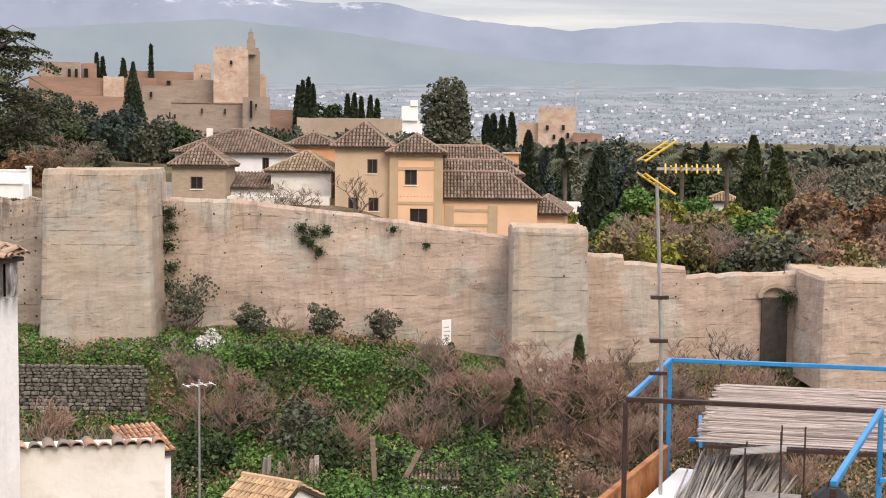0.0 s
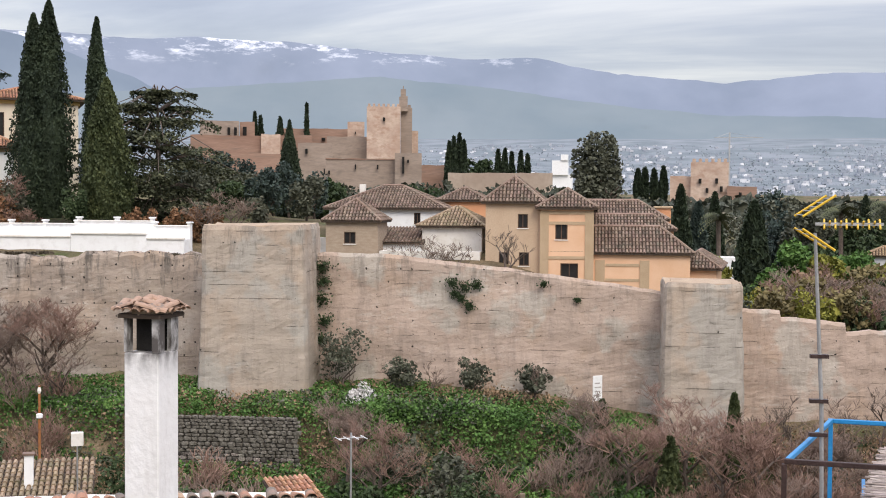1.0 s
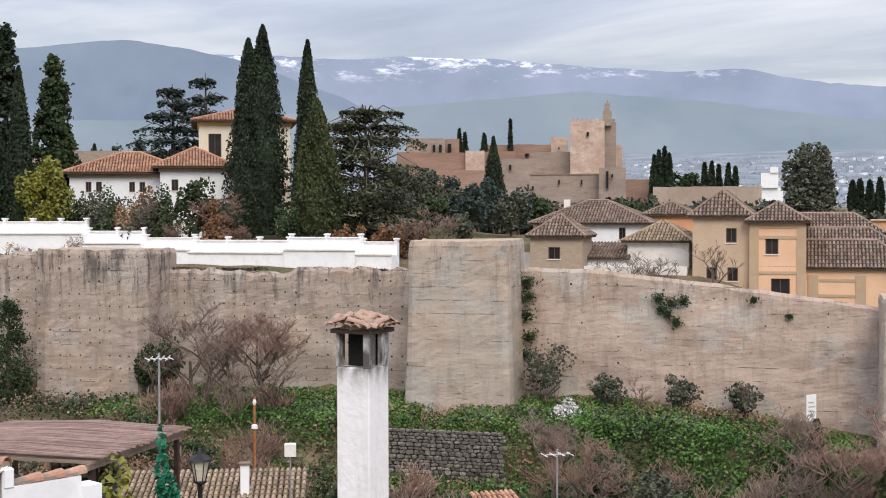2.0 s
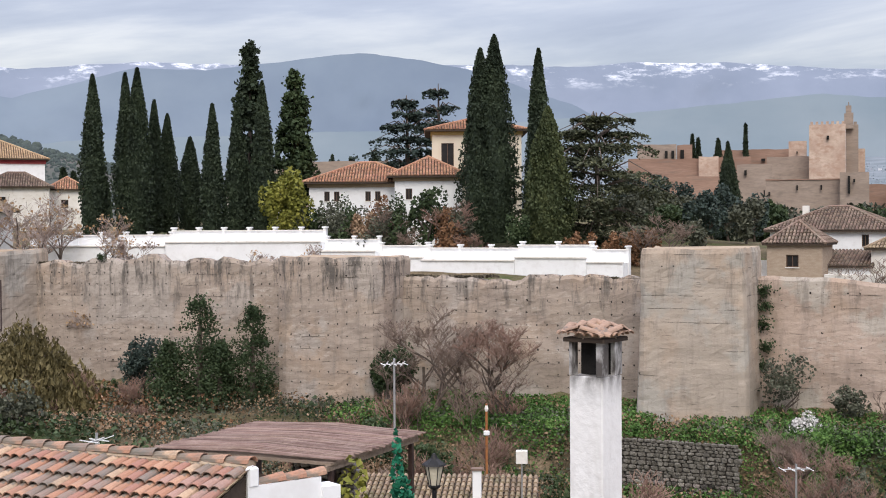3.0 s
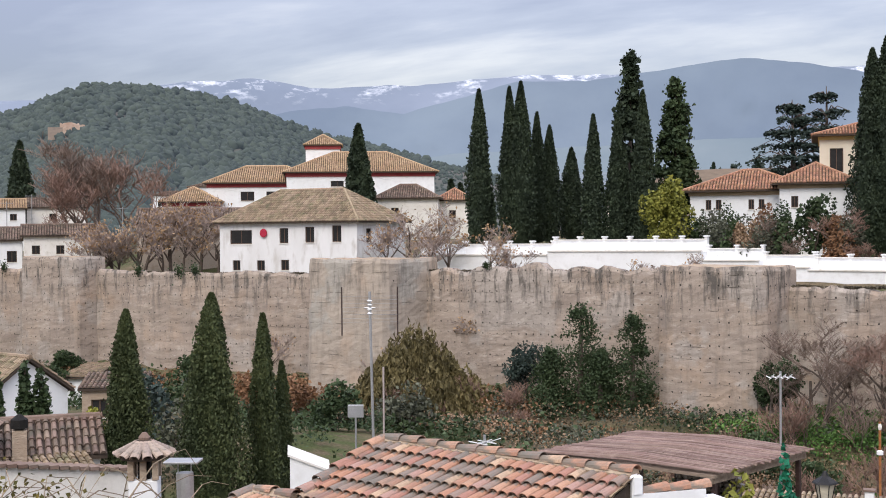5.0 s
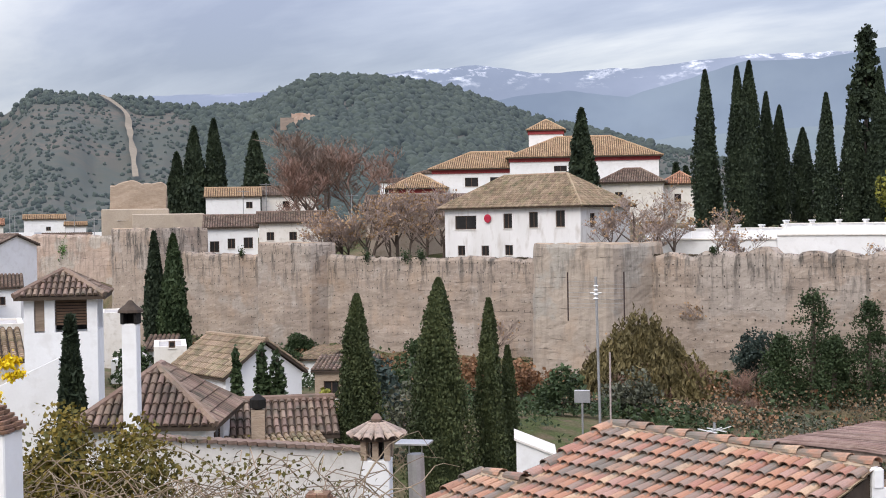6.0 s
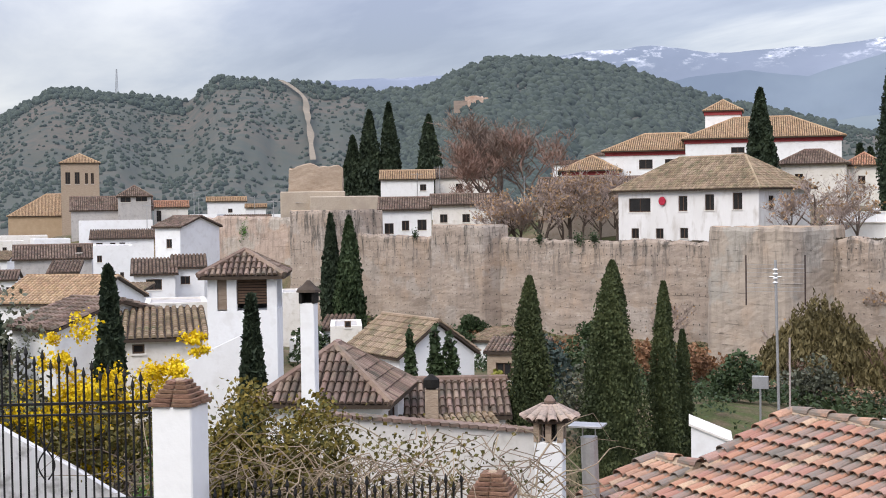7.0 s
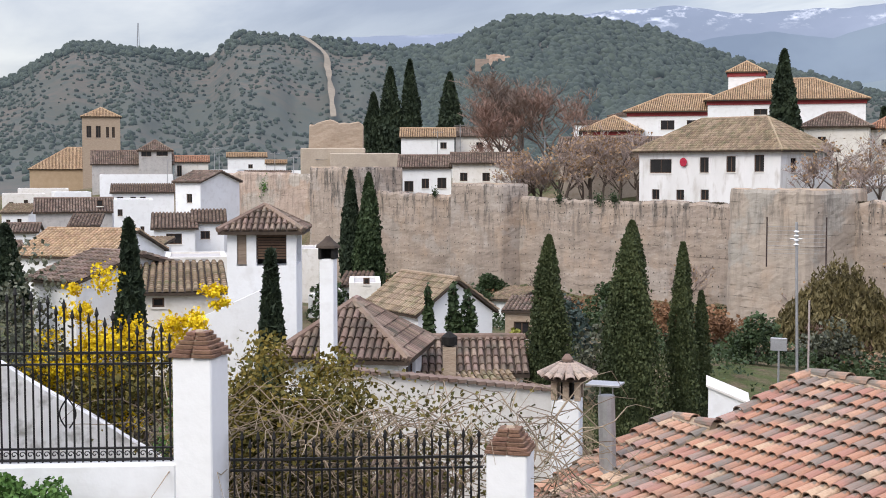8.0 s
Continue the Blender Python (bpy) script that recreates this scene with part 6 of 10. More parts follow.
def build_city():
    rng = np.random.default_rng(5)
    m = M()
    for k in range(3000):
        b = rng.uniform(-26, 9.5)
        t = rng.uniform(0, 1)
        d = 1350 + 1750 * t
        if noise.noise((b * 0.3, t * 6.5, 1.0)) < 0.05 and rng.uniform() < 0.86:
            continue
        p = spot(b, d)
        z = on_ground(p.x, p.y)
        w, l, h = rng.uniform(4, 10), rng.uniform(4, 8), rng.uniform(2.5, 5) * (1.5 if rng.uniform() < 0.08 else 1)
        m.box(-w / 2, w / 2, -l / 2, l / 2, z - 6, z + h, pose(p.x, p.y, 0, 0, 0, rng.uniform(-25, 25)))
    c, nt, bsdf = shader("hazed_city_walls_and_roofs")
    g = nt.nodes.new("ShaderNodeNewGeometry").outputs["Random Per Island"]
    # blue-grey ramp puts the distance haze into the walls' own colour
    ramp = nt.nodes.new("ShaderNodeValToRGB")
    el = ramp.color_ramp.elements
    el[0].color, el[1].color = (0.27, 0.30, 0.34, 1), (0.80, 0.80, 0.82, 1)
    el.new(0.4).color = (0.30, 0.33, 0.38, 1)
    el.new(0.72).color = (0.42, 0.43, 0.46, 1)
    nt.links.new(g, ramp.inputs[0])
    nt.links.new(ramp.outputs[0], bsdf.inputs["Base Color"])
    bsdf.inputs["Roughness"].default_value = 0.9
    solo("far_city", m, c, "sprawl of pale city houses tinted for haze on the plain", "city", kind="stuff")
    t = thing("office_block", "grey office slab with rows of windows far off", "building", *spot(-19.2, 620, 2), -19)
    part("wall", M().box(-3, 26, 0, 12, -5, 21), GREY_RENDER, t)
    for i in range(5):
        for j in range(9):
            part("window", M().box(-2 + j * 3.1, 0.2 + j * 3.1, -0.2, -0.01, 3 + i * 3.4, 5 + i * 3.4), PANE, t)
    pts = []
    for k in range(2200):
        b, d = rng.uniform(-26, 12), rng.uniform(900, 3000)
        p = spot(b, d)
        z = on_ground(p.x, p.y)
        s = rng.uniform(4, 9)
        pts.append(rng.normal(size=(7, 3)) * np.array([s, s, s * 0.45]) + np.array([p.x, p.y, z + s * 0.4]))
    vv, ff = leaves(np.concatenate(pts), 2.6, rng, flat=0.4)
    gm, nt, bsdf = shader("hazed_groves_of_the_plain")
    # bluish greys paint the haze over the groves
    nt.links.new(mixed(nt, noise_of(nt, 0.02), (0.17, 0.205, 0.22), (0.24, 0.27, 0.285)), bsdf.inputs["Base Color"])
    bsdf.inputs["Roughness"].default_value = 1.0
    solo("city_groves", M().add(vv, ff), gm, "groves tinted for haze between the city houses", "woods", kind="stuff")


build_city()


def palm(label, x, y, z, h, r, seed):
    t = thing("palm", label, "palm", x, y, z, group="palms")
    part("trunk", M().tube([(0, 0, -0.5), (0.1, 0, h * 0.5), (0, 0, h)], [0.32, 0.24, 0.26], 8), BARK, t)
    rng = np.random.default_rng(seed)
    vs, fs = [], []
    for k in range(46):
        a, e = rng.uniform(0, 2 * math.pi), rng.uniform(-0.7, 1.3)
        for i in range(9):
            u = (i + 1) / 9
            rr = r * u * math.cos(e * (1 - 0.3 * u))
            zz = h + r * (math.sin(e) * u - 0.65 * u * u)
            for s in (-1, 1):
                c = Vector((math.cos(a) * rr, math.sin(a) * rr, zz))
                side = Vector((-math.sin(a), math.cos(a), -0.5 * abs(s))) * s * r * 0.22 * math.sin(u * 2.6 + 0.3)
                k0 = len(vs)
                w = Vector((math.cos(a), math.sin(a), 0)) * 0.06 * r
                vs += [c - w * 0.6, c + w * 0.6, c + side + w]
                fs.append((k0, k0 + 1, k0 + 2))
    part("frond_crown", M().add(vs, fs), LEAF_PALM, t)
    return t


def build_right_gardens():
    def place(b, d):
        p = spot(b, d)
        return p.x, p.y, on_ground(p.x, p.y)

    for i, (b, d, top, r, m) in enumerate(((-3.75, 150, 0.6, 1.15, None), (-4.5, 152, -0.15, 1.3, LEAF_BLUE), (-6.85, 122, -0.15, 1.5, None), (-13.4, 135, 0.45, 1.25, LEAF_CYP_OLIVE), (-14.45, 130, 0.0, 1.45, LEAF_CYP_OLIVE), (-5.2, 175, 0.3, 1.2, None), (-19.3, 170, -1.2, 1.2, None), (-12.0, 210, -0.1, 1.2, None), (-11.4, 210, 0.2, 1.2, None))):
        x, y, z = place(b, d)
        cypress("dark cypress in the hillside garden", x, y, z, EYE_Z + d * math.tan(radians(top)) - z, r, 400 + i, m, n=3400, size=0.42)
    for i, (b, d, el, r) in enumerate(((-5.35, 145, -0.75, 2.1), (-10.4, 150, -0.4, 2.4), (-12.3, 148, -0.3, 2.6))):
        x, y, z = place(b, d)
        palm("tall date palm in the hillside garden", x, y, z, EYE_Z + d * math.tan(radians(el)) - z, r, 410 + i)
    for i, (b, d, el, r, m) in enumerate(((-8.5, 120, -1.6, 2.6, LEAF_GREEN), (-9.6, 118, -2.1, 2.4, LEAF_LIME), (-11.0, 125, -1.9, 2.6, LEAF_GREEN), (-12.5, 122, -2.2, 2.4, LEAF_LIME), (-13.8, 120, -2.4, 2.6, LEAF_GREEN), (-12.9, 112, -3.2, 2.6, LEAF_DARK), (-14.1, 110, -3.4, 2.6, LEAF_DARK), (-7.6, 112, -2.7, 2.0, LEAF_GREEN),
                                           (-5.3, 128, -2.4, 2.0, LEAF_LIME), (-6.3, 108, -3.0, 2.2, LEAF_DARK), (-9.0, 165, 0.2, 4.0, LEAF_OLIVE), (-7.6, 170, -0.2, 4.0, LEAF_BLUE), (-8.2, 190, 0.9, 4.2, LEAF_OLIVE), (-7.3, 200, 0.6, 4.0, LEAF_BLUE), (-10.8, 180, -0.5, 3.5, LEAF_DARK), (-14.9, 175, -0.9, 3.5, LEAF_DARK), (-16.2, 180, -1.3, 3.5, LEAF_OLIVE), (-12.2, 190, -0.9, 3.6, LEAF_DARK), (-9.4, 135, -1.3, 2.6, LEAF_DARK), (-3.3, 132, -2.3, 2.4, LEAF_GREEN))):
        x, y, z = place(b, d)
        round_tree("leafy green tree in the hillside garden", x, y, z, EYE_Z + d * math.tan(radians(el)) - z, r, 420 + i, m, 0.34 if d < 150 else 0.5, 2200, 10, 0.12)
    for i, (b, d, el, n, m) in enumerate(((-16.3, 112, -1.0, 1700, LEAF_TAN), (-17.9, 110, -1.2, 1700, LEAF_RUST), (-15.3, 114, -2.2, 900, LEAF_TAN), (-19.6, 112, -1.4, 1700, LEAF_TAN), (-17.0, 106, -2.6, 1400, LEAF_RUST), (-10.6, 108, -2.4, 0, None), (-9.4, 106, -2.9, 0, None), (-11.8, 107, -2.6, 0, None), (-8.6, 104, -3.2, 0, None), (-15.6, 160, 0.2, 0, None), (-12.9, 103, -3.0, 0, None), (-4.6, 138, -2.0, 0, None))):
        x, y, z = place(b, d)
        bare_tree("autumn tree thick with rust-brown leaves" if n else "leafless brown garden tree", x, y, z, EYE_Z + d * math.tan(radians(el)) - z, 450 + i, TWIG, 0.8, 4, 4, m, n, 0.32, group="autumn trees" if n else "bare trees", name="autumn_tree" if n else "bare_tree")
    rng = random.Random(44)
    protos = [bush("olive-green garden shrub beyond the rampart", *place(-6.0 - 0.8 * i, 100 + 3 * i), 2.6, 1.7, 480 + i, m, 0.24, 1100) for i, m in enumerate((LEAF_OLIVE, LEAF_LIME, LEAF_DARK, LEAF_WILLOW, LEAF_TAN))]
    for i in range(95):
        b, d = rng.uniform(-21, -4), 91 + 75 * rng.random() ** 1.4
        x, y, z = place(b, d)
        copy_thing(protos[rng.randrange(5)], pose(x, y, z, 0, 0, rng.uniform(0, 360)) @ Matrix.Scale(rng.uniform(0.7, 1.5), 4))
    for i in range(16):
        b, d = rng.uniform(-20, -7), rng.uniform(91, 112)
        x, y, z = place(b, d)
        bare_tree("leafless brown garden tree", x, y, z, rng.uniform(4.0, 6.5), 490 + i, TWIG if i % 2 else TWIG_RED, 0.9, 4, 4)
    house("garden_pavilion", "small white garden pavilion with a low pyramid roof", *spot(-11.5, 150)[:2], 11, -11, 3.6, 3.5, 3.2, WHITE, TILE_PALE, 1.0, 0.4, "hip", pitch=0.3)
    house("garden_hut", "small white hut among the garden trees", *spot(-5.3, 140)[:2], 10, -5, 2.4, 3.5, 4.2, WHITE, None, kind="flat")


build_right_gardens()


# ---------------------------------------------------------------- the slope below the rampart
def stone_wall(label, x0, y0, x1, y1, z0, z1, seed, thick=0.5, size=0.36, most=280):
    """A dry rubble wall: a dark core with single stones proud of it."""
    t = thing("rubble_wall", label, "wall", x0, y0, z0, math.degrees(math.atan2(y1 - y0, x1 - x0)), kind="structure")
    ln, h = math.hypot(x1 - x0, y1 - y0), z1 - z0
    part("core", M().box(0, ln, 0.12, thick, -1.0, h - 0.05), MORTAR, t)
    rng = random.Random(seed)
    meshes = []
    for k in range(6):
        m = M()
        q = np.array([(x, y, z) for x in (-1, 1) for y in (-1, 1) for z in (-1, 1)], float)
        r2 = np.random.default_rng(seed + k)
        q = q * (1 + 0.22 * r2.normal(size=q.shape))
        top = q * 0.62
        v, f = [], []
        bm = bmesh.new()
        bmesh.ops.create_icosphere(bm, subdivisions=1, radius=1.0)
        v = np.array([p.co[:] for p in bm.verts]); f = [tuple(p.index for p in fc.verts) for fc in bm.faces]
        bm.free()
        v = np.sign(v) * np.abs(v) ** 0.6 * (1 + 0.12 * r2.normal(size=v.shape))
        meshes.append(M().add(v, f).mesh("stone", STONE))
    rest, count = M(), 0
    z = 0.0
    while z < h:
        rh = rng.uniform(0.7, 1.2) * size * 0.62
        x = rng.uniform(0, size)
        while x < ln:
            w = rng.uniform(0.55, 1.35) * size
            sc = Matrix.Diagonal((w * 0.5, 0.16, rh * 0.52, 1))
            mm = pose(x + w / 2, 0.08 + rng.uniform(-0.05, 0.05), z + rh / 2, rng.uniform(-8, 8), rng.uniform(-10, 10), rng.uniform(-6, 6)) @ sc
            if count < most:
                s = new("stone", meshes[count % 6]); s.parent = t; s.matrix_basis = mm
            else:
                me = meshes[count % 6]
                rest.add([mm @ p.co for p in me.vertices], [tuple(p.vertices) for p in me.polygons])
            count += 1
            x += w * 0.98
        z += rh * 0.95
    if rest.n:
        part("stone_rest", rest, STONE, t)["kind"] = "stuff"


def cover(name, label, mat, spots, size, seed, up=0.6, category="plants"):
    v, f = leaves(np.asarray(spots, float), size, np.random.default_rng(seed), up=up, flat=0.3)
    return solo(name, M().add(v, f), mat, label, category, kind="stuff")


def scatter(seed, n, x0, x1, s0, s1, lim, sc, dz=0.25, sign=1, off=0.0):
    """Places on the slope, x0..x1 along the wall and s0..s1 before it, in noisy patches."""
    rng = np.random.default_rng(seed)
    out = []
    while len(out) < n:
        x, s = rng.uniform(x0, x1), rng.uniform(s0, s1)
        y = wall_line(x) - s
        if sign * (noise.noise((x * sc + off, y * sc, 4.2)) + 0.4 * noise.noise((x * sc * 3, y * sc * 3, off))) > lim:
            out.append((x, y, on_ground(x, y) + 0.30 + rng.uniform(0, 1) ** 2 * dz * 2.4))
    return out


def brush_proto(h, seed, mat, stems=7, fan=3, levels=3, label="tangled leafless brown brushwood"):
    """A many-stemmed leafless shrub."""
    t = thing("brushwood", label, "shrub", 0, 0, 0, group="brushwood on the slope")
    rng = random.Random(seed)
    thick, thin = M(), M()
    for k in range(stems):
        a = rng.uniform(0, 2 * math.pi)
        ls, _ = limbs(seed * 31 + k, (math.cos(a) * 0.25, math.sin(a) * 0.25, -0.15), h * rng.uniform(0.8, 1.1), 0.75, 0.035, levels, fan, lean=0.5 * math.cos(a), up=0.9)
        for pts, rad, lv in ls:
            (thick if lv == levels else thin).tube(pts, [max(r, 0.017) for r in rad], 4 if lv == levels else 3, False)
    part("stem", thick, BARK, t)["kind"] = "stuff"
    part("twig", thin, mat, t)["kind"] = "stuff"
    return t


def build_slope():
    stone_wall("dark rubble retaining wall below the square tower", -27.6, 74.9, -17.4, 74.9, 2.4, 7.0, 3, size=0.42)
    stone_wall("overgrown rubble retaining wall below the third tower", -89, 71.0, -70, 73.8, 3.6, 6.2, 4, most=260)
    cover("green_weeds", "bright green leafy weeds over the bank", LEAF_GREEN, scatter(1, 105000, -33, 6, 0.5, 36, -0.22, 0.13, 0.3), 0.16, 1)
    cover("green_weeds", "bright green weeds at the foot of the rampart", LEAF_GREEN, scatter(2, 24000, -46, -10, 0.3, 9, -0.25, 0.2, 0.3), 0.16, 2)
    cover("dry_grass", "dry tan grass and stalks on the bank", LEAF_TAN, scatter(3, 70000, -44, 28, 0.5, 40, -0.12, 0.16, 0.3, -1, 9.0), 0.17, 3, up=1.2)
    cover("low_scrub", "low dark scrub on the bank", LEAF_DARK, scatter(4, 34000, -75, 28, 1, 40, 0.05, 0.21, 0.3, 1, 33.0), 0.17, 4)
    cover("low_undergrowth", "mixed olive and brown undergrowth on the bank", LEAF_OLIVE, scatter(14, 42000, -46, 28, 5, 42, 0.02, 0.19, 0.4, -1, 20.0), 0.17, 14)
    cover("green_weeds", "thick fresh weeds on the open bank", LEAF_GREEN, scatter(16, 17000, -13, 3, 5, 14, -9, 0.2, 0.3), 0.15, 16)
    cover("green_weeds", "thick fresh weeds before the middle rampart", LEAF_GREEN, scatter(17, 14000, -44, -24, 0.5, 9, -9, 0.2, 0.3), 0.16, 17)
    cover("green_weeds", "rank green nettles lower on the bank", LEAF_GREEN, scatter(23, 46000, -14, 4, 8, 30, -0.12, 0.22, 0.5, 1, 5.0), 0.19, 23)
    cover("low_scrub", "dark green bramble on the bank", LEAF_DARK, scatter(24, 22000, -14, 6, 8, 32, 0.0, 0.2, 0.6, -1, 5.0), 0.19, 24)
    for i, (x, y, h) in enumerate(((-0.6, 73.0, 8.0), (1.8, 71.0, 7.6), (5.6, 72.5, 8.0), (-13.4, 70.0, 8.2), (-11.2, 68.0, 7.4), (9.5, 71.5, 7.8), (13.0, 73.0, 7.4), (17.0, 74.0, 7.0), (-34.0, 79.5, 8.8), (-38.8, 79.0, 9.4))):
        bare_tree("hazy twiggy bare tree on the bank", x, y, on_ground(x, y), h, 670 + i, TWIG_RED if i % 3 else TWIG, 0.8, 5, 4)
    cover("low_undergrowth", "grey-green undergrowth below the broad tower", LEAF_OLIVE, scatter(18, 16000, -78, -42, 2, 24, -9, 0.2, 0.35), 0.17, 18)
    cover("rusty_weeds", "withered brown bracken below the broad tower", LEAF_TAN, scatter(19, 9000, -78, -42, 2, 26, -0.05, 0.22, 0.45, 1, 15.0), 0.16, 19)
    cover("rusty_weeds", "withered brown bracken on the bank", LEAF_TAN, scatter(15, 22000, -40, 10, 9, 40, 0.06, 0.23, 0.5, 1, 71.0), 0.15, 15)
    cover("rusty_weeds", "rust-brown withered weeds before the rampart", LEAF_RUST, scatter(5, 12000, -130, -50, 1, 22, 0.0, 0.2, 0.35, 1, 51.0), 0.26, 5)
    cover("green_weeds", "green weeds among the far gardens", LEAF_DARK, scatter(6, 14000, -130, -45, 1, 30, 0.0, 0.17, 0.4, -1, 12.0), 0.28, 6)
    for i, (x, y, h) in enumerate(((-1.2, 70.0, 6.2), (3.4, 72.0, 6.6), (-11.6, 69.5, 5.6), (7.0, 70.5, 6.4), (11.5, 69.0, 6.0), (-6.8, 72.5, 5.0), (15.0, 72, 6.0))):
        bare_tree("bare reddish tree on the weedy bank", x, y, on_ground(x, y), h, 640 + i, TWIG_RED if i % 2 else TWIG, 0.85, 4, 4)
    # olives and little trees at the foot of the wall
    for i, (x, h, r) in enumerate(((-16.3, 4.6, 1.75), (-12.1, 2.9, 1.1), (-7.7, 3.0, 1.1), (-3.6, 2.5, 1.2))):
        round_tree("small grey-green olive tree at the foot of the rampart", x, 83.0, 7.0, h * 1.08, r * 1.1, 500 + i, LEAF_OLIVE, 0.17, 1150, 17, 0.22, group="olive trees", name="olive_tree")
    bare_tree("thin bare shoots beside the olives", -10.3, 82.6, 7.0, 3.2, 510, TWIG, 0.5, 3, 4)
    bare_tree("thin bare shoots on the last olive", -3.5, 82.8, 7.2, 3.9, 511, TWIG, 0.35, 3, 3)
    t = bush("white blossoming shrub below the tower", -14.2, 79.5, 6.6, 2.3, 1.15, 512, FLOWER_WHITE, 0.14, 1500)
    for i, (x, s, h, r, m) in enumerate(((-63.6, 3, 5.0, 1.9, LEAF_BLUE), (-43.0, 4.0, 5.4, 1.7, LEAF_DARK), (-95, 4, 3.2, 1.6, LEAF_DARK), (-112, 3, 2.6, 1.8, LEAF_DARK), (-117, 4, 2.2, 1.5, LEAF_DARK), (-72, 9, 3.0, 1.4, LEAF_LIME))):
        round_tree("dark bushy tree before the rampart", x, wall_line(x) - s, on_ground(x, wall_line(x) - s), h, r, 520 + i, m, 0.17, 3800, 18, 0.12)
    for i, (x, s, h, r) in enumerate(((-57.7, 5, 8.4, 2.7), (-53.9, 4.6, 7.6, 2.2), (-59.4, 6, 5.2, 2.2), (-55.8, 5.6, 5.2, 2.2))):
        conifer("dark shaggy young conifer before the broad tower", x, wall_line(x) - s, on_ground(x, wall_line(x) - s) - 0.3, h, r, 530 + i, LEAF_DARK, 0.15, 6000)
    willow("large weeping willow with yellowing trailing leaves", -68.6, 72.6, 5.0, 8.9, 5.9, 540)
    # bare trees before the middle stretch
    for i, (x, s, h) in enumerate(((-40.5, 4.5, 8.4), (-37.5, 4, 8.0), (-34.6, 5, 7.6), (-42.5, 6, 6.6), (-33.0, 7, 6.4), (-36.5, 7, 6.8))):
        bare_tree("bushy bare brown tree before the rampart", x, 85 - s, on_ground(x, 85 - s), h, 550 + i, TWIG, 0.85, 5, 3)
    for i, (x, s, h) in enumerate(((8.5, 4.6, 4.4), (12.5, 3, 5.0), (15.2, 4, 4.6), (17.5, 3, 5.6), (19.6, 3.5, 5.2), (-105, 4, 3.4), (10.6, 6, 4.8), (-126, 5, 3.0))):
        bare_tree("spindly bare tree against the rampart", x, wall_line(x) - s, on_ground(x, wall_line(x) - s), h, 570 + i, BARK, 0.6, 4, 3)
    protos = [brush_proto(3.0, 5, TWIG_RED), brush_proto(3.6, 6, TWIG), brush_proto(2.4, 7, TWIG), brush_proto(4.2, 8, TWIG_RED, 9)]
    home = [(-2.2, 74.0), (1.0, 72.5), (-9.0, 71.0), (-5.2, 67.5)]
    for p, (x, y) in zip(protos, home):
        p.matrix_basis = pose(x, y, on_ground(x, y))
    rng = random.Random(12)
    for i, (x0, x1, s0, s1, n) in enumerate(((-15, -5, 13, 24, 6), (-4, 8, 9, 24, 17), (6, 24, 5, 24, 46), (-32, -14, 13, 27, 24), (-46, -31, 6, 24, 20), (-90, -62, 10, 18, 8), (-70, -58, 6, 14, 7))):
        for k in range(n):
            x, s = rng.uniform(x0, x1), rng.uniform(s0, s1)
            y = wall_line(x) - s
            copy_thing(protos[rng.randrange(4)], pose(x, y, on_ground(x, y), rng.uniform(-6, 6), rng.uniform(-6, 6), rng.uniform(0, 360)) @ Matrix.Scale(rng.uniform(0.6, 1.15), 4))
    for i, (x, y, h, r) in enumerate(((4.2, 70, 4.4, 0.55), (0.6, 75.5, 4.6, 0.5), (8.0, 74.5, 6.0, 0.55))):
        cypress("slim ivy-green young cypress on the bank", x, y, on_ground(x, y), h, r, 590 + i, LEAF_CYP_OLIVE, 0.22, 1300)
    for i, (x, y, h, r, m) in enumerate(((-8.0, 69, 4.5, 1.9, LEAF_OLIVE), (-10.5, 72, 3.5, 1.6, LEAF_OLIVE), (-6.5, 66, 3.2, 1.8, LEAF_DARK), (-12.0, 66, 3.0, 1.8, LEAF_DARK), (-20, 66, 3, 2, LEAF_DARK), (-25, 68, 3.4, 2.2, LEAF_DARK), (-30, 64, 3.2, 2.2, LEAF_GREEN), (-35, 70, 3, 2, LEAF_DARK), (-40, 73, 3, 2, LEAF_DARK), (-2.5, 65.5, 2.2, 1.0, LEAF_DARK))):
        bush("scrubby green bush on the bank", x, y, on_ground(x, y), h, r, 600 + i, m, 0.22, 1300)
    # weeds that grow out of the rampart
    tuft = None
    for i, (x, y, z, r) in enumerate(((-9.2, 84.7, 14.6, 0.45), (-8.4, 84.7, 14.4, 0.4), (-7.6, 84.7, 14.5, 0.4), (-8.6, 84.7, 13.6, 0.3), (-8.1, 84.7, 13.1, 0.35), (-9.0, 84.7, 13.9, 0.3), (-17.9, 84.6, 15.6, 0.6), (-17.9, 84.6, 13.4, 0.6), (-17.7, 84.6, 12.0, 0.55), (-18.0, 84.6, 10.8, 0.6), (22.7, 84.5, 10.4, 0.8), (-17.8, 84.6, 14.6, 0.5), (-3.2, 84.7, 14.6, 0.2), (-1.0, 84.7, 13.6, 0.2), (-106, 72.6, 16.9, 0.8), (-101, 73.7, 16.9, 0.9), (-99, 74.1, 17.0, 0.8), (-163, 64.2, 17.5, 1.6), (-124, 68.6, 17.2, 0.7), (-69, 80.8, 17.6, 0.4))):
        p = np.random.default_rng(620 + i).normal(size=(230, 3)) * np.array([r * 0.62, r * 0.18, r * 0.5]) * np.random.default_rng(660 + i).uniform(0.3, 1.2, (230, 1))
        t = thing("wall_weeds", "dark tuft of weeds growing on the rampart", "weeds", x, y, z, group="weeds on the rampart")
        crown("foliage", p, 0.10 + 0.06 * r, LEAF_DARK if i != 17 else LEAF_GREEN, t, i)
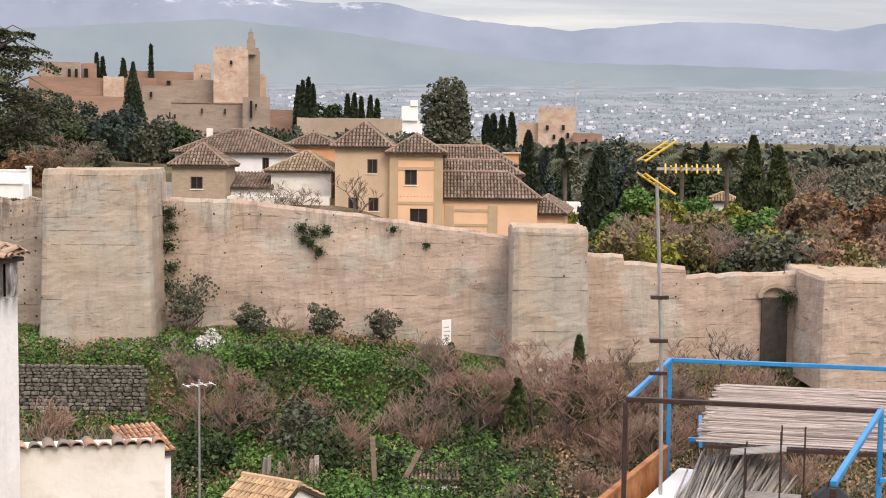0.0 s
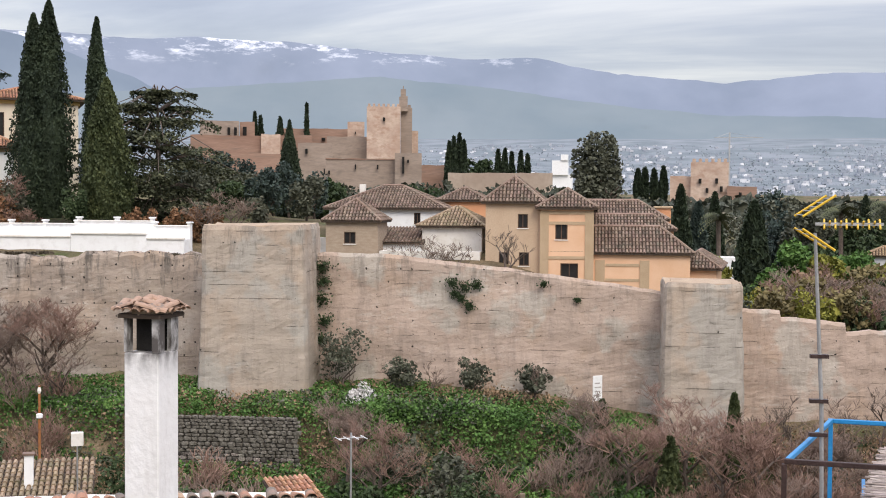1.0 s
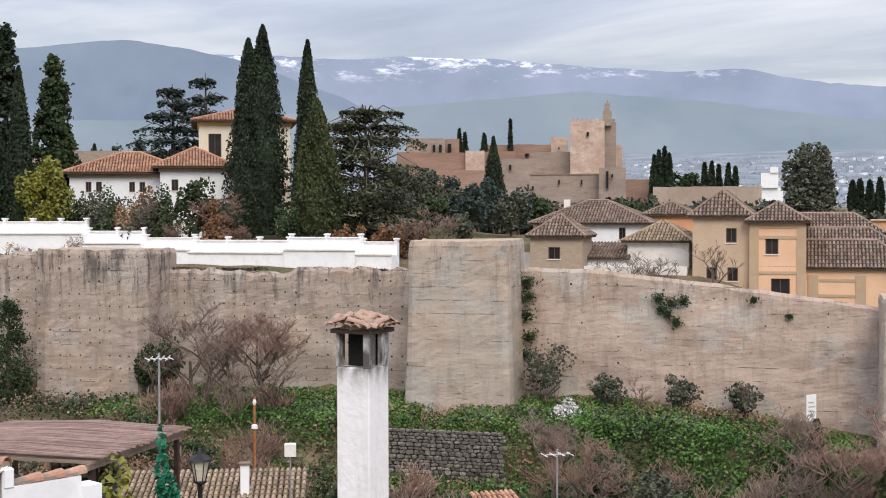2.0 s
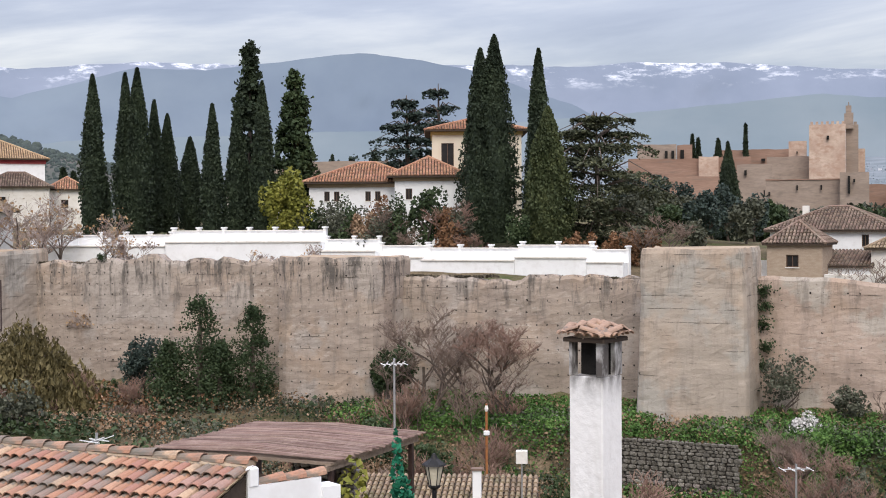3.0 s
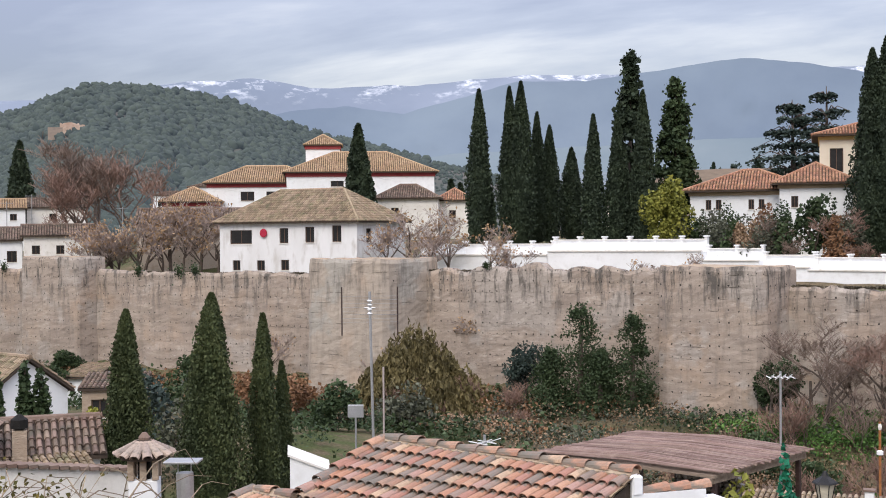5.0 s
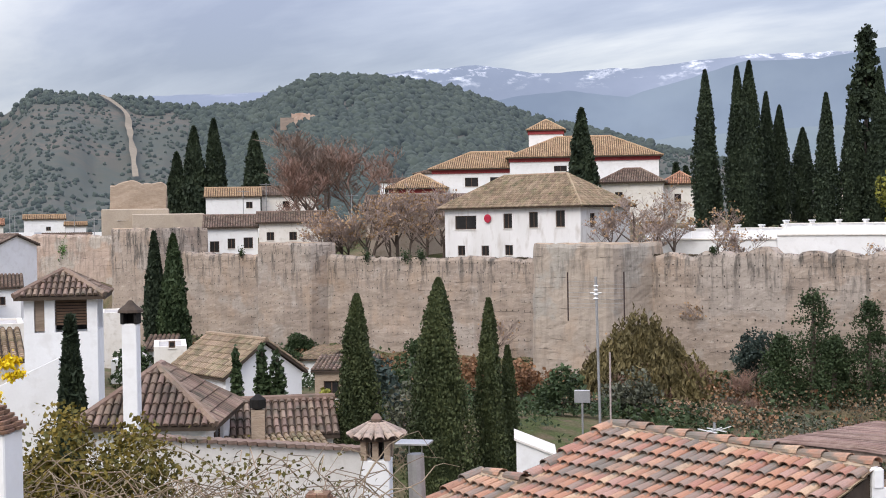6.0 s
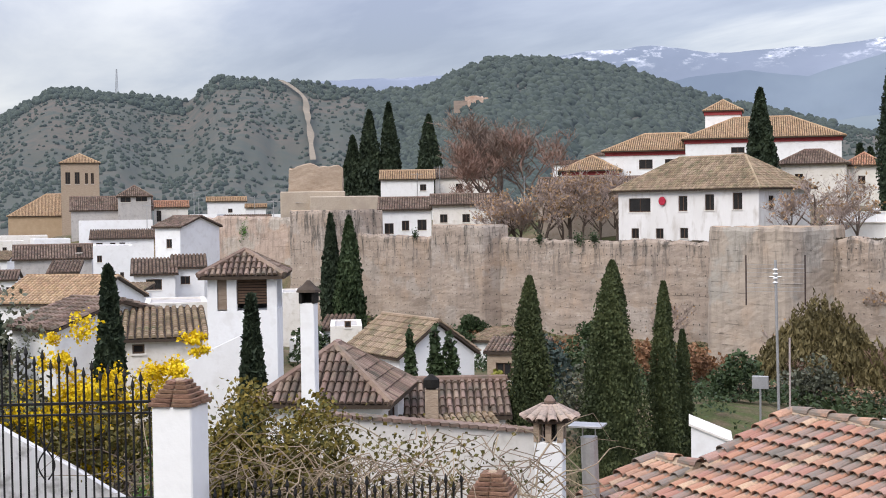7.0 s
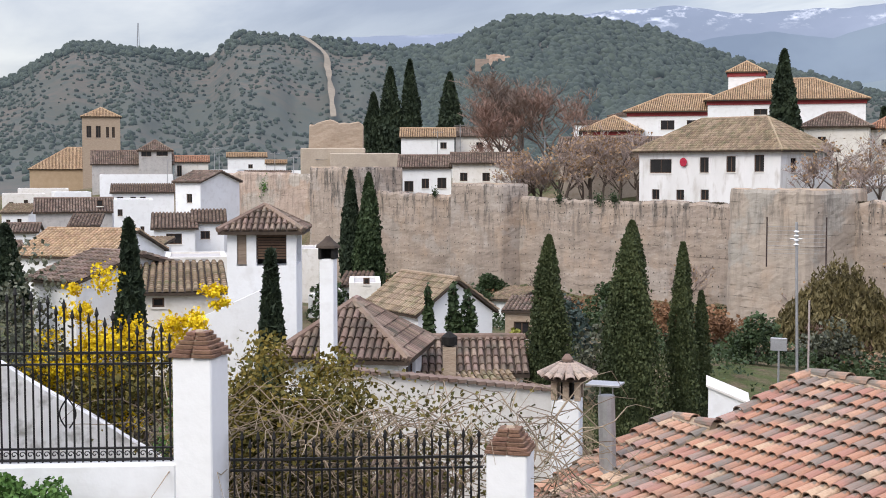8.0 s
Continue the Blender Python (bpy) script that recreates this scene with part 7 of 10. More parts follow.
    cover("wall_top_weeds", "dark dry weeds along the top of the rampart", leaf_mat("dry_dark_weeds", (0.09, 0.075, 0.05), (0.16, 0.13, 0.09)), [(x + random.Random(i).uniform(-.4, .4), wall_line(x) + random.Random(i + 7).uniform(0.2, 1.2), 16.2 + 0.5 * (x < -80) + 0.9 * (-75 < x < -50) + 0.2 * abs(noise.noise((x, 0, 0)))) for i, x in enumerate(np.linspace(-133, -26, 7000)) if noise.noise((x * 0.35, 2, 2)) > -0.1], 0.22, 8)


def willow(label, x, y, z, h, r, seed):
    t = thing("willow", label, "tree", x, y, z)
    ls, tips = limbs(seed, (0, 0, -0.3), h, 0.8, 0.28, 3, 4)
    m = M()
    for pts, rad, lv in ls:
        m.tube(pts, [max(q, 0.02) for q in rad], 5, False)
    part("trunk", m, BARK, t)
    rng = np.random.default_rng(seed)
    pts = []
    for k in range(900):
        a, q = rng.uniform(0, 2 * math.pi), rng.uniform(0.05, 1) ** 0.6
        top = h * (1.04 - 0.62 * (q * (1 + 0.25 * math.cos(a))) ** 1.25) * rng.uniform(0.8, 1.02) * (0.94 + 0.06 * math.sin(a * 3 + 0.6) + 0.06 * math.sin(a * 7))
        if rng.uniform() < 0.35:
            top = h * rng.uniform(0.4, 0.75) * (1.1 - 0.4 * q)
        ln = top * rng.uniform(0.45, 0.97)
        n = 26
        u = np.linspace(0, 1, n)
        rr = r * q * (0.75 + 0.25 * u)
        pts.append(np.stack([rr * math.cos(a) - 0.3 * r * (top / h > .8) * 0.3 + rng.normal(size=n) * 0.08, rr * math.sin(a) + rng.normal(size=n) * 0.08, np.maximum(top - ln * u + 0.3 * np.sin(u * 3), 0.2)], 1))
    crown("trailing_foliage", np.concatenate(pts), 0.19, LEAF_WILLOW, t, seed, droop=2.2, aspect=1.9)


build_slope()


# ---------------------------------------------------------------- the old quarter to the west
def build_old_quarter():
    house("parish_church", "ochre parish church nave with a hipped pale tile roof", *spot(78.25, 300)[:2], 13.4, 76.2, 21.8, 16.0, 6.1, OCHRE_BAND, TILE_PALE, 4.9, 0.3, "hip", F=[], pitch=0.3, category="church", group="houses of the old quarter")
    house("church_tower", "brick church bell tower with arched openings and a pyramid roof", *spot(76.10, 285)[:2], 18.0, 75.3, 7.8, 8.0, 12.6, BRICK, TILE_PALE, 2.1, 0.3, "hip", F=[(0.9, 8.2, 1.0, 2.5), (2.8, 8.2, 1.0, 2.5), (4.9, 8.2, 0.6, 2.3), (6.1, 8.2, 0.6, 2.3)], pitch=0.3, category="tower", group="houses of the old quarter")
    house("grey_house", "grey rendered house with a long sloping roof", *spot(75.73, 220)[:2], 14.7, 74.1, 12.9, 8.0, 5.7, GREY_RENDER, TILE_OLD, 2.3, 0.3, "gable", F=[], pitch=0.3, category="house", group="houses of the old quarter")
    house("loggia_house", "small grey attic loggia under a hipped roof", *spot(73.79, 216)[:2], 18.1, 73.1, 5.2, 6.0, 4.5, GREY_RENDER, TILE_OLD, 1.8, 0.3, "hip", F=[(0.4, 3.6, 1.6, 1.1), (2.8, 3.7, 1.8, 1.1)], pitch=0.3, category="house", group="houses of the old quarter")
    house("pink_house", "faded pink house with a little roof turret", *spot(72.29, 228)[:2], 14.6, 71.6, 5.7, 7.0, 6.2, WHITE_OLD, TILE_RED, 1.1, 0.3, "gable", F=[(0.4, 3.8, 0.8, 1.9)], pitch=0.3, category="house", group="houses of the old quarter")
    house("white_flat_house", "white house with stepped parapets among antennas", *spot(70.03, 240)[:2], 16.8, 69.2, 6.9, 7.0, 5.0, WHITE, TILE_PALE, 0.8, 0.3, "gable", F=[(3.7, 3.0, 0.8, 0.7)], pitch=0.3, category="house", group="houses of the old quarter")
    house("white_flat_house", "white house with a low sloping roof", *spot(68.37, 236)[:2], 16.9, 67.9, 3.5, 7.0, 3.7, WHITE, TILE_PALE, 0.6, 0.3, "gable", F=[], pitch=0.3, category="house", group="houses of the old quarter")
    house("white_parapet_house", "white parapets of a flat-roofed house", *spot(75.43, 200)[:2], 14.2, 73.9, 10.7, 7.0, 4.7, WHITE, None, 0.3, 0.3, "flat", F=[], pitch=0.3, category="house", group="houses of the old quarter")
    house("white_gable_house", "narrow white house with a brown shuttered window", *spot(72.29, 150)[:2], 12.7, 31.6, 3.6, 7.0, 5.6, WHITE, TILE_OLD, 1.2, 0.3, "gable", F=[(1.6, 3.3, 0.8, 1.0)], pitch=0.3, category="house", group="houses of the old quarter")
    house("long_white_house", "long white house under a dark eave with a row of windows", *spot(74.94, 172)[:2], 11.8, 73.6, 7.8, 7.0, 4.9, WHITE, TILE_OLD, 1.0, 0.3, "lean", F=[(0.6, 3.4, 0.8, 1.0), (2.3, 3.4, 0.7, 1.0), (3.5, 3.4, 0.7, 1.0)], pitch=0.3, category="house", group="houses of the old quarter")
    house("tall_white_house", "tall white house with small dark windows", *spot(74.89, 140)[:2], 9.1, 74.1, 4.0, 7.0, 7.5, WHITE, None, 0.4, 0.3, "flat", F=[(2.7, 3.8, 0.4, 0.9), (0.4, 5.8, 0.5, 0.7)], pitch=0.3, category="house", group="houses of the old quarter")
    house("tiled_white_house", "white house with brown tile roof and dark doorway", *spot(73.24, 112)[:2], 10.7, 72.4, 3.4, 6.0, 4.1, WHITE, TILE_OLD, 1.1, 0.3, "lean", F=[(1.0, 2.8, 1.3, 0.9)], pitch=0.3, category="house", group="houses of the old quarter")
    house("tiled_white_house", "white house with old tile roof and small window", *spot(71.57, 114)[:2], 10.6, 70.9, 2.6, 6.0, 4.6, WHITE, TILE_OLD, 0.9, 0.3, "lean", F=[(0.6, 3.2, 0.8, 0.7)], pitch=0.3, category="house", group="houses of the old quarter")
    house("grey_back_house", "grey rendered back house with a dark sloping roof", *spot(78.07, 152)[:2], 9.6, 76.5, 8.3, 8.0, 5.3, GREY_RENDER, TILE_OLD, 1.5, 0.3, "gable", F=[(6.6, 6.0, 0.7, 0.7)], pitch=0.3, category="house", group="houses of the old quarter")
    house("white_stack_house", "stacked white houses with small dark windows", *spot(79.38, 205)[:2], 9.2, 78.5, 6.1, 8.0, 6.8, WHITE_OLD, None, 0.7, 0.3, "flat", F=[(1.0, 4.5, 0.6, 1.1), (3.1, 4.9, 0.6, 1.0)], pitch=0.3, category="house", group="houses of the old quarter")
    house("white_stack_house", "white houses with flat roofs and washing terraces", *spot(78.75, 215)[:2], 11.4, 77.7, 7.7, 8.0, 5.2, WHITE_OLD, None, 0.6, 0.3, "flat", F=[(2.6, 3.0, 0.5, 0.9), (5.3, 3.4, 0.7, 0.9)], pitch=0.3, category="house", group="houses of the old quarter")
    house("low_white_tiled_house", "white house with broad old tiled roof and a chimney", *spot(78.86, 95)[:2], 10.1, 46.9, 6.7, 9.0, 3.7, WHITE, TILE_PALE, 1.7, 0.3, "gable", F=[(5.5, 2.7, 0.4, 0.7)], pitch=0.3, category="house", group="houses of the old quarter")
    house("white_gable_cottage", "white cottage gable with old tiles", *spot(78.30, 62)[:2], 11.9, 21.8, 3.2, 7.0, 3.0, WHITE, TILE_OLD, 1.1, 0.3, "gable", F=[], pitch=0.3, category="house", group="houses of the old quarter")
    house("old_tiled_house", "small house with a wide lichen-grown tile roof", *spot(73.95, 56)[:2], 12.0, 72.2, 3.4, 6.0, 2.7, WHITE_OLD, TILE_MOSS, 0.8, 0.3, "lean", F=[(0.5, 2.1, 0.5, 0.4)], pitch=0.3, category="house", group="houses of the old quarter")
    house("white_terrace", "white terrace block with metal awnings and clutter", *spot(72.84, 78)[:2], 11.6, 71.5, 3.6, 5.0, 3.1, WHITE_OLD, None, 0.3, 0.3, "flat", F=[(0.4, 2.5, 0.5, 0.5), (1.2, 2.5, 0.6, 0.5), (2.1, 2.5, 0.4, 0.5)], pitch=0.3, category="house", group="houses of the old quarter")
    house("flat_white_block", "low white flat-roofed block", *spot(67.02, 120)[:2], 8.9, 66.6, 1.8, 6.0, 3.6, WHITE_OLD, None, 0.3, 0.3, "flat", F=[], pitch=0.3, category="house", group="houses of the old quarter")
    house("flat_pink_block", "pale pink block with a small roof terrace", *spot(64.88, 82)[:2], 9.6, 64.2, 2.0, 5.0, 3.1, WHITE_OLD, None, 0.3, 0.3, "flat", F=[(0.9, 3.0, 0.4, 0.4)], pitch=0.3, category="house", group="houses of the old quarter")
    house("quarter_house", "small whitewashed house wedged between its neighbours", *spot(77.25, 190)[:2], 12.2, 82.2, 4.9, 6.0, 4.3, WHITE, None, 0.7, 0.3, "flat", F=[(0.6, 2.8, 0.5, 0.5), (2.5, 2.3, 0.5, 1.1)], pitch=0.3, category="house", group="houses of the old quarter")
    house("quarter_house", "white house with a shallow brown roof", *spot(79.42, 165)[:2], 10.3, 69.6, 3.1, 6.0, 4.2, WHITE, TILE_MOSS, 0.9, 0.3, "lean", F=[(0.5, 2.7, 0.5, 0.7), (1.8, 2.8, 0.5, 0.7)], pitch=0.3, category="house", group="houses of the old quarter")
    house("quarter_house", "grey-white house with little dark windows", *spot(76.70, 128)[:2], 11.0, 71.2, 2.5, 6.0, 3.4, WHITE_OLD, TILE_OLD, 0.9, 0.3, "lean", F=[(0.4, 2.3, 0.4, 0.4), (1.4, 2.4, 0.3, 0.3)], pitch=0.3, category="house", group="houses of the old quarter")
    house("quarter_house", "white flat-roofed house with a low parapet", *spot(74.73, 100)[:2], 10.9, 56.6, 2.3, 6.0, 2.8, WHITE, TILE_MOSS, 0.7, 0.3, "lean", F=[(0.3, 1.8, 0.3, 0.5), (1.3, 1.9, 0.3, 0.4)], pitch=0.3, category="house", group="houses of the old quarter")
    house("quarter_house", "small whitewashed house wedged between its neighbours", *spot(79.24, 140)[:2], 9.7, 72.9, 2.9, 6.0, 3.6, WHITE, TILE_OLD, 0.8, 0.3, "gable", F=[(0.4, 2.5, 0.5, 0.5), (2.0, 2.2, 0.4, 0.7)], pitch=0.3, category="house", group="houses of the old quarter")
    house("quarter_house", "white house with a shallow brown roof", *spot(74.19, 86)[:2], 11.2, 73.6, 2.2, 6.0, 2.6, WHITE, None, 0.5, 0.3, "flat", F=[(0.3, 1.7, 0.3, 0.5), (1.0, 1.7, 0.3, 0.5)], pitch=0.3, category="house", group="houses of the old quarter")
    house("quarter_house", "grey-white house with little dark windows", *spot(78.07, 118)[:2], 10.3, 66.2, 2.8, 6.0, 3.0, WHITE_OLD, TILE_OLD, 0.8, 0.3, "gable", F=[(0.4, 2.0, 0.3, 0.6), (1.5, 2.0, 0.3, 0.4)], pitch=0.3, category="house", group="houses of the old quarter")
    house("quarter_house", "white flat-roofed house with a low parapet", *spot(70.80, 210)[:2], 15.4, 57.2, 4.4, 6.0, 4.2, WHITE, None, 0.7, 0.3, "flat", F=[(0.7, 2.4, 0.6, 1.1), (2.5, 2.1, 0.6, 1.2)], pitch=0.3, category="house", group="houses of the old quarter")
    house("quarter_house", "small whitewashed house wedged between its neighbours", *spot(69.59, 190)[:2], 15.7, 57.9, 6.5, 6.0, 3.0, WHITE, TILE_OLD, 0.7, 0.3, "lean", F=[(0.6, 1.2, 0.6, 1.1), (2.9, 1.4, 0.5, 0.7), (4.4, 1.4, 0.7, 0.8)], pitch=0.3, category="house", group="houses of the old quarter")
    house("quarter_house", "white house with a shallow brown roof", *spot(67.52, 200)[:2], 16.0, 58.6, 3.0, 6.0, 3.5, WHITE, None, 0.7, 0.3, "flat", F=[(0.7, 1.7, 0.6, 0.9)], pitch=0.3, category="house", group="houses of the old quarter")
    house("quarter_house", "grey-white house with little dark windows", *spot(71.77, 170)[:2], 12.9, 65.7, 3.0, 6.0, 4.6, WHITE_OLD, None, 0.6, 0.3, "flat", F=[(0.6, 3.2, 0.4, 0.7)], pitch=0.3, category="house", group="houses of the old quarter")
    house("quarter_house", "white flat-roofed house with a low parapet", *spot(70.20, 96)[:2], 10.0, 52.2, 1.8, 6.0, 3.8, WHITE, None, 0.3, 0.3, "flat", F=[(0.3, 2.8, 0.3, 0.5)], pitch=0.3, category="house", group="houses of the old quarter")
    house("quarter_house", "small whitewashed house wedged between its neighbours", *spot(79.42, 120)[:2], 8.9, 88.7, 1.9, 6.0, 3.6, WHITE, TILE_OLD, 0.8, 0.3, "gable", F=[(0.4, 2.5, 0.3, 0.6)], pitch=0.3, category="house", group="houses of the old quarter")
    house("quarter_house", "white house with a shallow brown roof", *spot(76.01, 160)[:2], 10.6, 85.7, 3.6, 6.0, 4.1, WHITE, None, 0.7, 0.3, "flat", F=[(0.5, 2.9, 0.5, 0.4), (2.2, 2.9, 0.4, 0.4)], pitch=0.3, category="house", group="houses of the old quarter")
    house("quarter_house", "grey-white house with little dark windows", *spot(69.11, 88)[:2], 9.9, 66.3, 1.5, 6.0, 3.4, WHITE_OLD, TILE_OLD, 0.4, 0.3, "lean", F=[(0.3, 2.7, 0.3, 0.3)], pitch=0.3, category="house", group="houses of the old quarter")
    house("quarter_house", "white flat-roofed house with a low parapet", *spot(66.66, 92)[:2], 7.9, 51.0, 2.4, 6.0, 3.1, WHITE, None, 0.4, 0.3, "flat", F=[(0.3, 2.3, 0.2, 0.4), (1.2, 2.2, 0.3, 0.5)], pitch=0.3, category="house", group="houses of the old quarter")
    house("quarter_house", "small whitewashed house wedged between its neighbours", *spot(65.17, 90)[:2], 8.1, 60.4, 1.6, 6.0, 3.7, WHITE, TILE_OLD, 0.4, 0.3, "lean", F=[(0.3, 2.8, 0.3, 0.4)], pitch=0.3, category="house", group="houses of the old quarter")
    house("quarter_house", "white house with a shallow brown roof", *spot(58.71, 100)[:2], 6.5, 39.1, 2.0, 6.0, 3.3, WHITE, TILE_MOSS, 0.4, 0.3, "lean", F=[(0.3, 2.5, 0.3, 0.4), (1.3, 2.4, 0.3, 0.5)], pitch=0.3, category="house", group="houses of the old quarter")
    house("quarter_house", "grey-white house with little dark windows", *spot(74.96, 215)[:2], 13.9, 84.7, 4.0, 6.0, 4.0, WHITE_OLD, None, 0.6, 0.3, "flat", F=[(0.7, 2.3, 0.6, 0.8)], pitch=0.3, category="house", group="houses of the old quarter")
    # roof clutter: television aerials
    proto = None
    for i, (b, d, z, h) in enumerate(((70.6, 200, 18, 5.0), (70.4, 205, 18, 4.2), (72.6, 190, 17, 4.2), (67.2, 170, 18, 3.4), (66.0, 172, 18, 3.2), (68.0, 228, 19, 3.6), (60.9, 180, 22, 3.0), (59.9, 182, 23, 3.0), (58.0, 186, 23, 2.8), (56.2, 160, 21, 2.8))):
        t = thing("aerial", "thin grey television aerial on a roof", "aerial", *spot(b, d, z), b + 20, group="roof aerials")
        q = M().tube([(0, 0, -1.5), (0, 0, h)], 0.06, 4)
        part("mast", q, STEEL, t)
        q = M().tube([(-0.8, 0, h - 0.2), (0.8, 0, h - 0.2)], 0.04, 4)
        for k in range(6):
            q.tube([(-0.7 + 0.28 * k, -0.5, h - 0.2), (-0.7 + 0.28 * k, 0.5, h - 0.2)], 0.03, 3)
        part("dipole_array", q, STEEL, t)
    for i, (b, d, top, r, m) in enumerate(((64.75, 131, 19.3, 1.0, None), (63.95, 130, 19.1, 1.35, LEAF_DARK), (74.4, 46, 17.9, 0.40, None), (68.4, 43, 17.0, 0.42, None), (80.0, 70, 17.5, 0.9, None), (79.4, 60, 17.2, 0.8, None))):
        p = spot(b, d)
        z = on_ground(p.x, p.y)
        cypress("slim dark cypress among the roofs", p.x, p.y, z, top - z, r, 700 + i, m, n=3000, size=0.3 if d > 100 else 0.2)
    # the white belvedere with its screened loggia
    x0, y0 = spot(70.25, 48)[:2]
    t = thing("loggia_tower", "white loggia tower with slatted screens and hipped tile roof", "house", x0, y0, 9.5, 62)
    part("base", M().box(0, 2.5, 0, 2.5, -1, 6.9), WHITE, t)
    for x, y in ((0, 0), (2.15, 0), (0, 2.15), (2.15, 2.15), (0.7, 0)):
        part("corner_pillar", M().box(x, x + 0.35, y, y + 0.35, 6.903, 8.15), WHITE, t)
    for i in range(9):
        part("slat", M().box(1.06, 2.14, 0.08, 0.12, 7.15 + 0.1 * i, 7.22 + 0.1 * i), FRAME_WOOD, t)
        part("slat", M().box(0.08, 0.12, 0.4, 2.1, 7.15 + 0.1 * i, 7.22 + 0.1 * i), WOOD, t)
    part("blind", M().box(0.36, 0.69, 0.06, 0.12, 6.95, 8.1), WOOD, t)
    # black sheet added for the shade inside the loggia
    part("loggia_shade_sheet", M().box(0.4, 2.1, 1.2, 1.3, 6.91, 8.1), BLACK, t)
    roof(t, 2.5, 2.5, 8.17, 0.85, 0.3, TILE_OLD, "hip", 0.2)
    # white ramped parapet beside it
    t = thing("ramped_parapet", "white stair parapet with a sloping top", "wall", *spot(71.6, 46, 9.5), 62)
    part("parapet", M().add([(0, 0, 0), (2.2, 0, 0), (2.2, 0, 6.2), (0, 0, 5.2), (0, 0.3, 0), (2.2, 0.3, 0), (2.2, 0.3, 6.2), (0, 0.3, 5.2)], [(0, 1, 2, 3), (5, 4, 7, 6), (3, 2, 6, 7), (0, 3, 7, 4), (1, 5, 6, 2)]), WHITE, t)
    # white gabled house below the rampart
    house("white_gabled_house", "white house with a gable end, tiled roof and small windows", *spot(64.1, 70)[:2], 8, 2, 5.4, 4.5, 4.5, WHITE, TILE_MOSS, 1.75, 0.25, "gable", F=[(0.6, 2.6, 0.8, 0.9), (2.0, 2.6, 0.8, 0.9), (3.5, 2.4, 0.6, 1.1)], R=[(2.2, 2.8, 0.65, 0.8)], pitch=0.24, group="houses of the old quarter")
    house("shed_house", "low ramshackle shed with tin roof beside the white house", *spot(58.0, 74)[:2], 8, 48, 3.2, 3, 3.8, BRICK, TILE_OLD, 0.5, 0.2, "lean", F=[(0.5, 2.2, 0.9, 1.0)], pitch=0.24, group="houses of the old quarter")
    t = thing("blue_tarpaulin", "blue tarpaulin sagging over a white yard", "tarpaulin", *spot(58.2, 70, 8.5), 55)
    part("sheet", M().add([(0.3 * i, 0.6 * j, 1.4 + 0.12 * math.sin(i * 1.3 + j)) for j in range(3) for i in range(6)] + [(0.3 * i, 0.6 * j, 1.0 + 0.12 * math.sin(i * 1.3 + j)) for j in range(3) for i in range(6)], [(6 * j + i, 6 * j + i + 1, 6 * j + i + 7, 6 * j + i + 6) for j in range(2) for i in range(5)] + [(i, i + 18, i + 19, i + 1) for i in range(5)]), surface("blue_plastic", (0.03, 0.16, 0.36), (0.05, 0.22, 0.45), 2, 10, rough=0.5), t)
    part("yard_wall", M().box(-0.3, 2.4, -0.4, -0.1, -0.5, 0.9), WHITE_OLD, t)
    # near tiled house with the tall chimney
    x0, y0 = spot(67.9, 37)[:2]
    house("hipped_house", "white house under a wide hipped roof of old brown barrel tiles", x0, y0, 9.5, 52, 3.3, 3.9, 5.1, WHITE, TILE_OLD, 1.4, 0.35, "hip", F=[(2.2, 3.6, 0.8, 1.1)], R=[(1.2, 3.7, 1.6, 1.0)], pitch=0.21, seg=5, group="houses of the old quarter")
    t = thing("tall_chimney", "tall slim white chimney with a dark tiled cap", "chimney", *spot(65.95, 35.6, 14.4), 50)
    part("shaft", M().box(-0.2, 0.2, -0.2, 0.2, -2, 3.1, None, 0.02), WHITE, t)
    part("cap", M().box(-0.22, -0.14, -0.22, 0.22, 3.1, 3.4).box(0.14, 0.22, -0.22, 0.22, 3.1, 3.4).box(-0.14, 0.14, 0.14, 0.22, 3.1, 3.4), BLACK, t)
    part("hood", M().lathe([(0.36, 3.4), (0.33, 3.47), (0.16, 3.6), (0.05, 3.72)], 8), UNDER, t)
    house("low_tiled_house", "low house with brown tiled roof beside the cypresses", *spot(62.2, 40)[:2], 9, 62, 3.4, 3, 4.6, WHITE_OLD, TILE_OLD, 0.9, 0.2, "gable", pitch=0.22, group="houses of the old quarter")
    t = thing("brick_chimney", "short brick chimney with a dark cowl", "chimney", *spot(60.6, 39, 13), 60)
    part("shaft", M().box(-0.2, 0.2, -0.2, 0.2, -1.5, 1.6), BRICK, t)
    part("cowl", M().lathe([(0.1, 1.6), (0.24, 1.65), (0.24, 1.9), (0.05, 2.05)], 8), BLACK, t)
    house("long_low_house", "long low house with a sloping brown roof", *spot(61.8, 36)[:2], 8.5, 70, 3.0, 3.0, 4.6, WHITE_OLD, TILE_MOSS, 0.6, 0.2, "lean", pitch=0.2, group="houses of the old quarter")
    # weathered white garden wall with creeper before them
    t = thing("old_yard_wall", "peeling whitewashed yard wall grown with bare creeper", "wall", *spot(66.4, 29, 10), 78)
    q, n = M(), 24
    vs = []
    for i in range(n + 1):
        x = 6.0 * i / n
        top = 5.5 - 0.14 * x + 0.06 * noise.noise((x * 1.3, 0, 0))
        vs += [(x, 0.04 * noise.noise((x, 3, 0)), -2), (x, 0.03 * noise.noise((x, 1, 0)), top), (x, 0.35, top), (x, 0.35, -2)]
    q.add(vs, [(4 * i + k, 4 * i + 4 + k, 4 * i + 5 + k, 4 * i + 1 + k) for i in range(n) for k in range(3)] + [(3, 2, 1, 0), tuple(4 * n + k for k in range(4))])
    part("wall_face", q, WHITE_OLD, t)
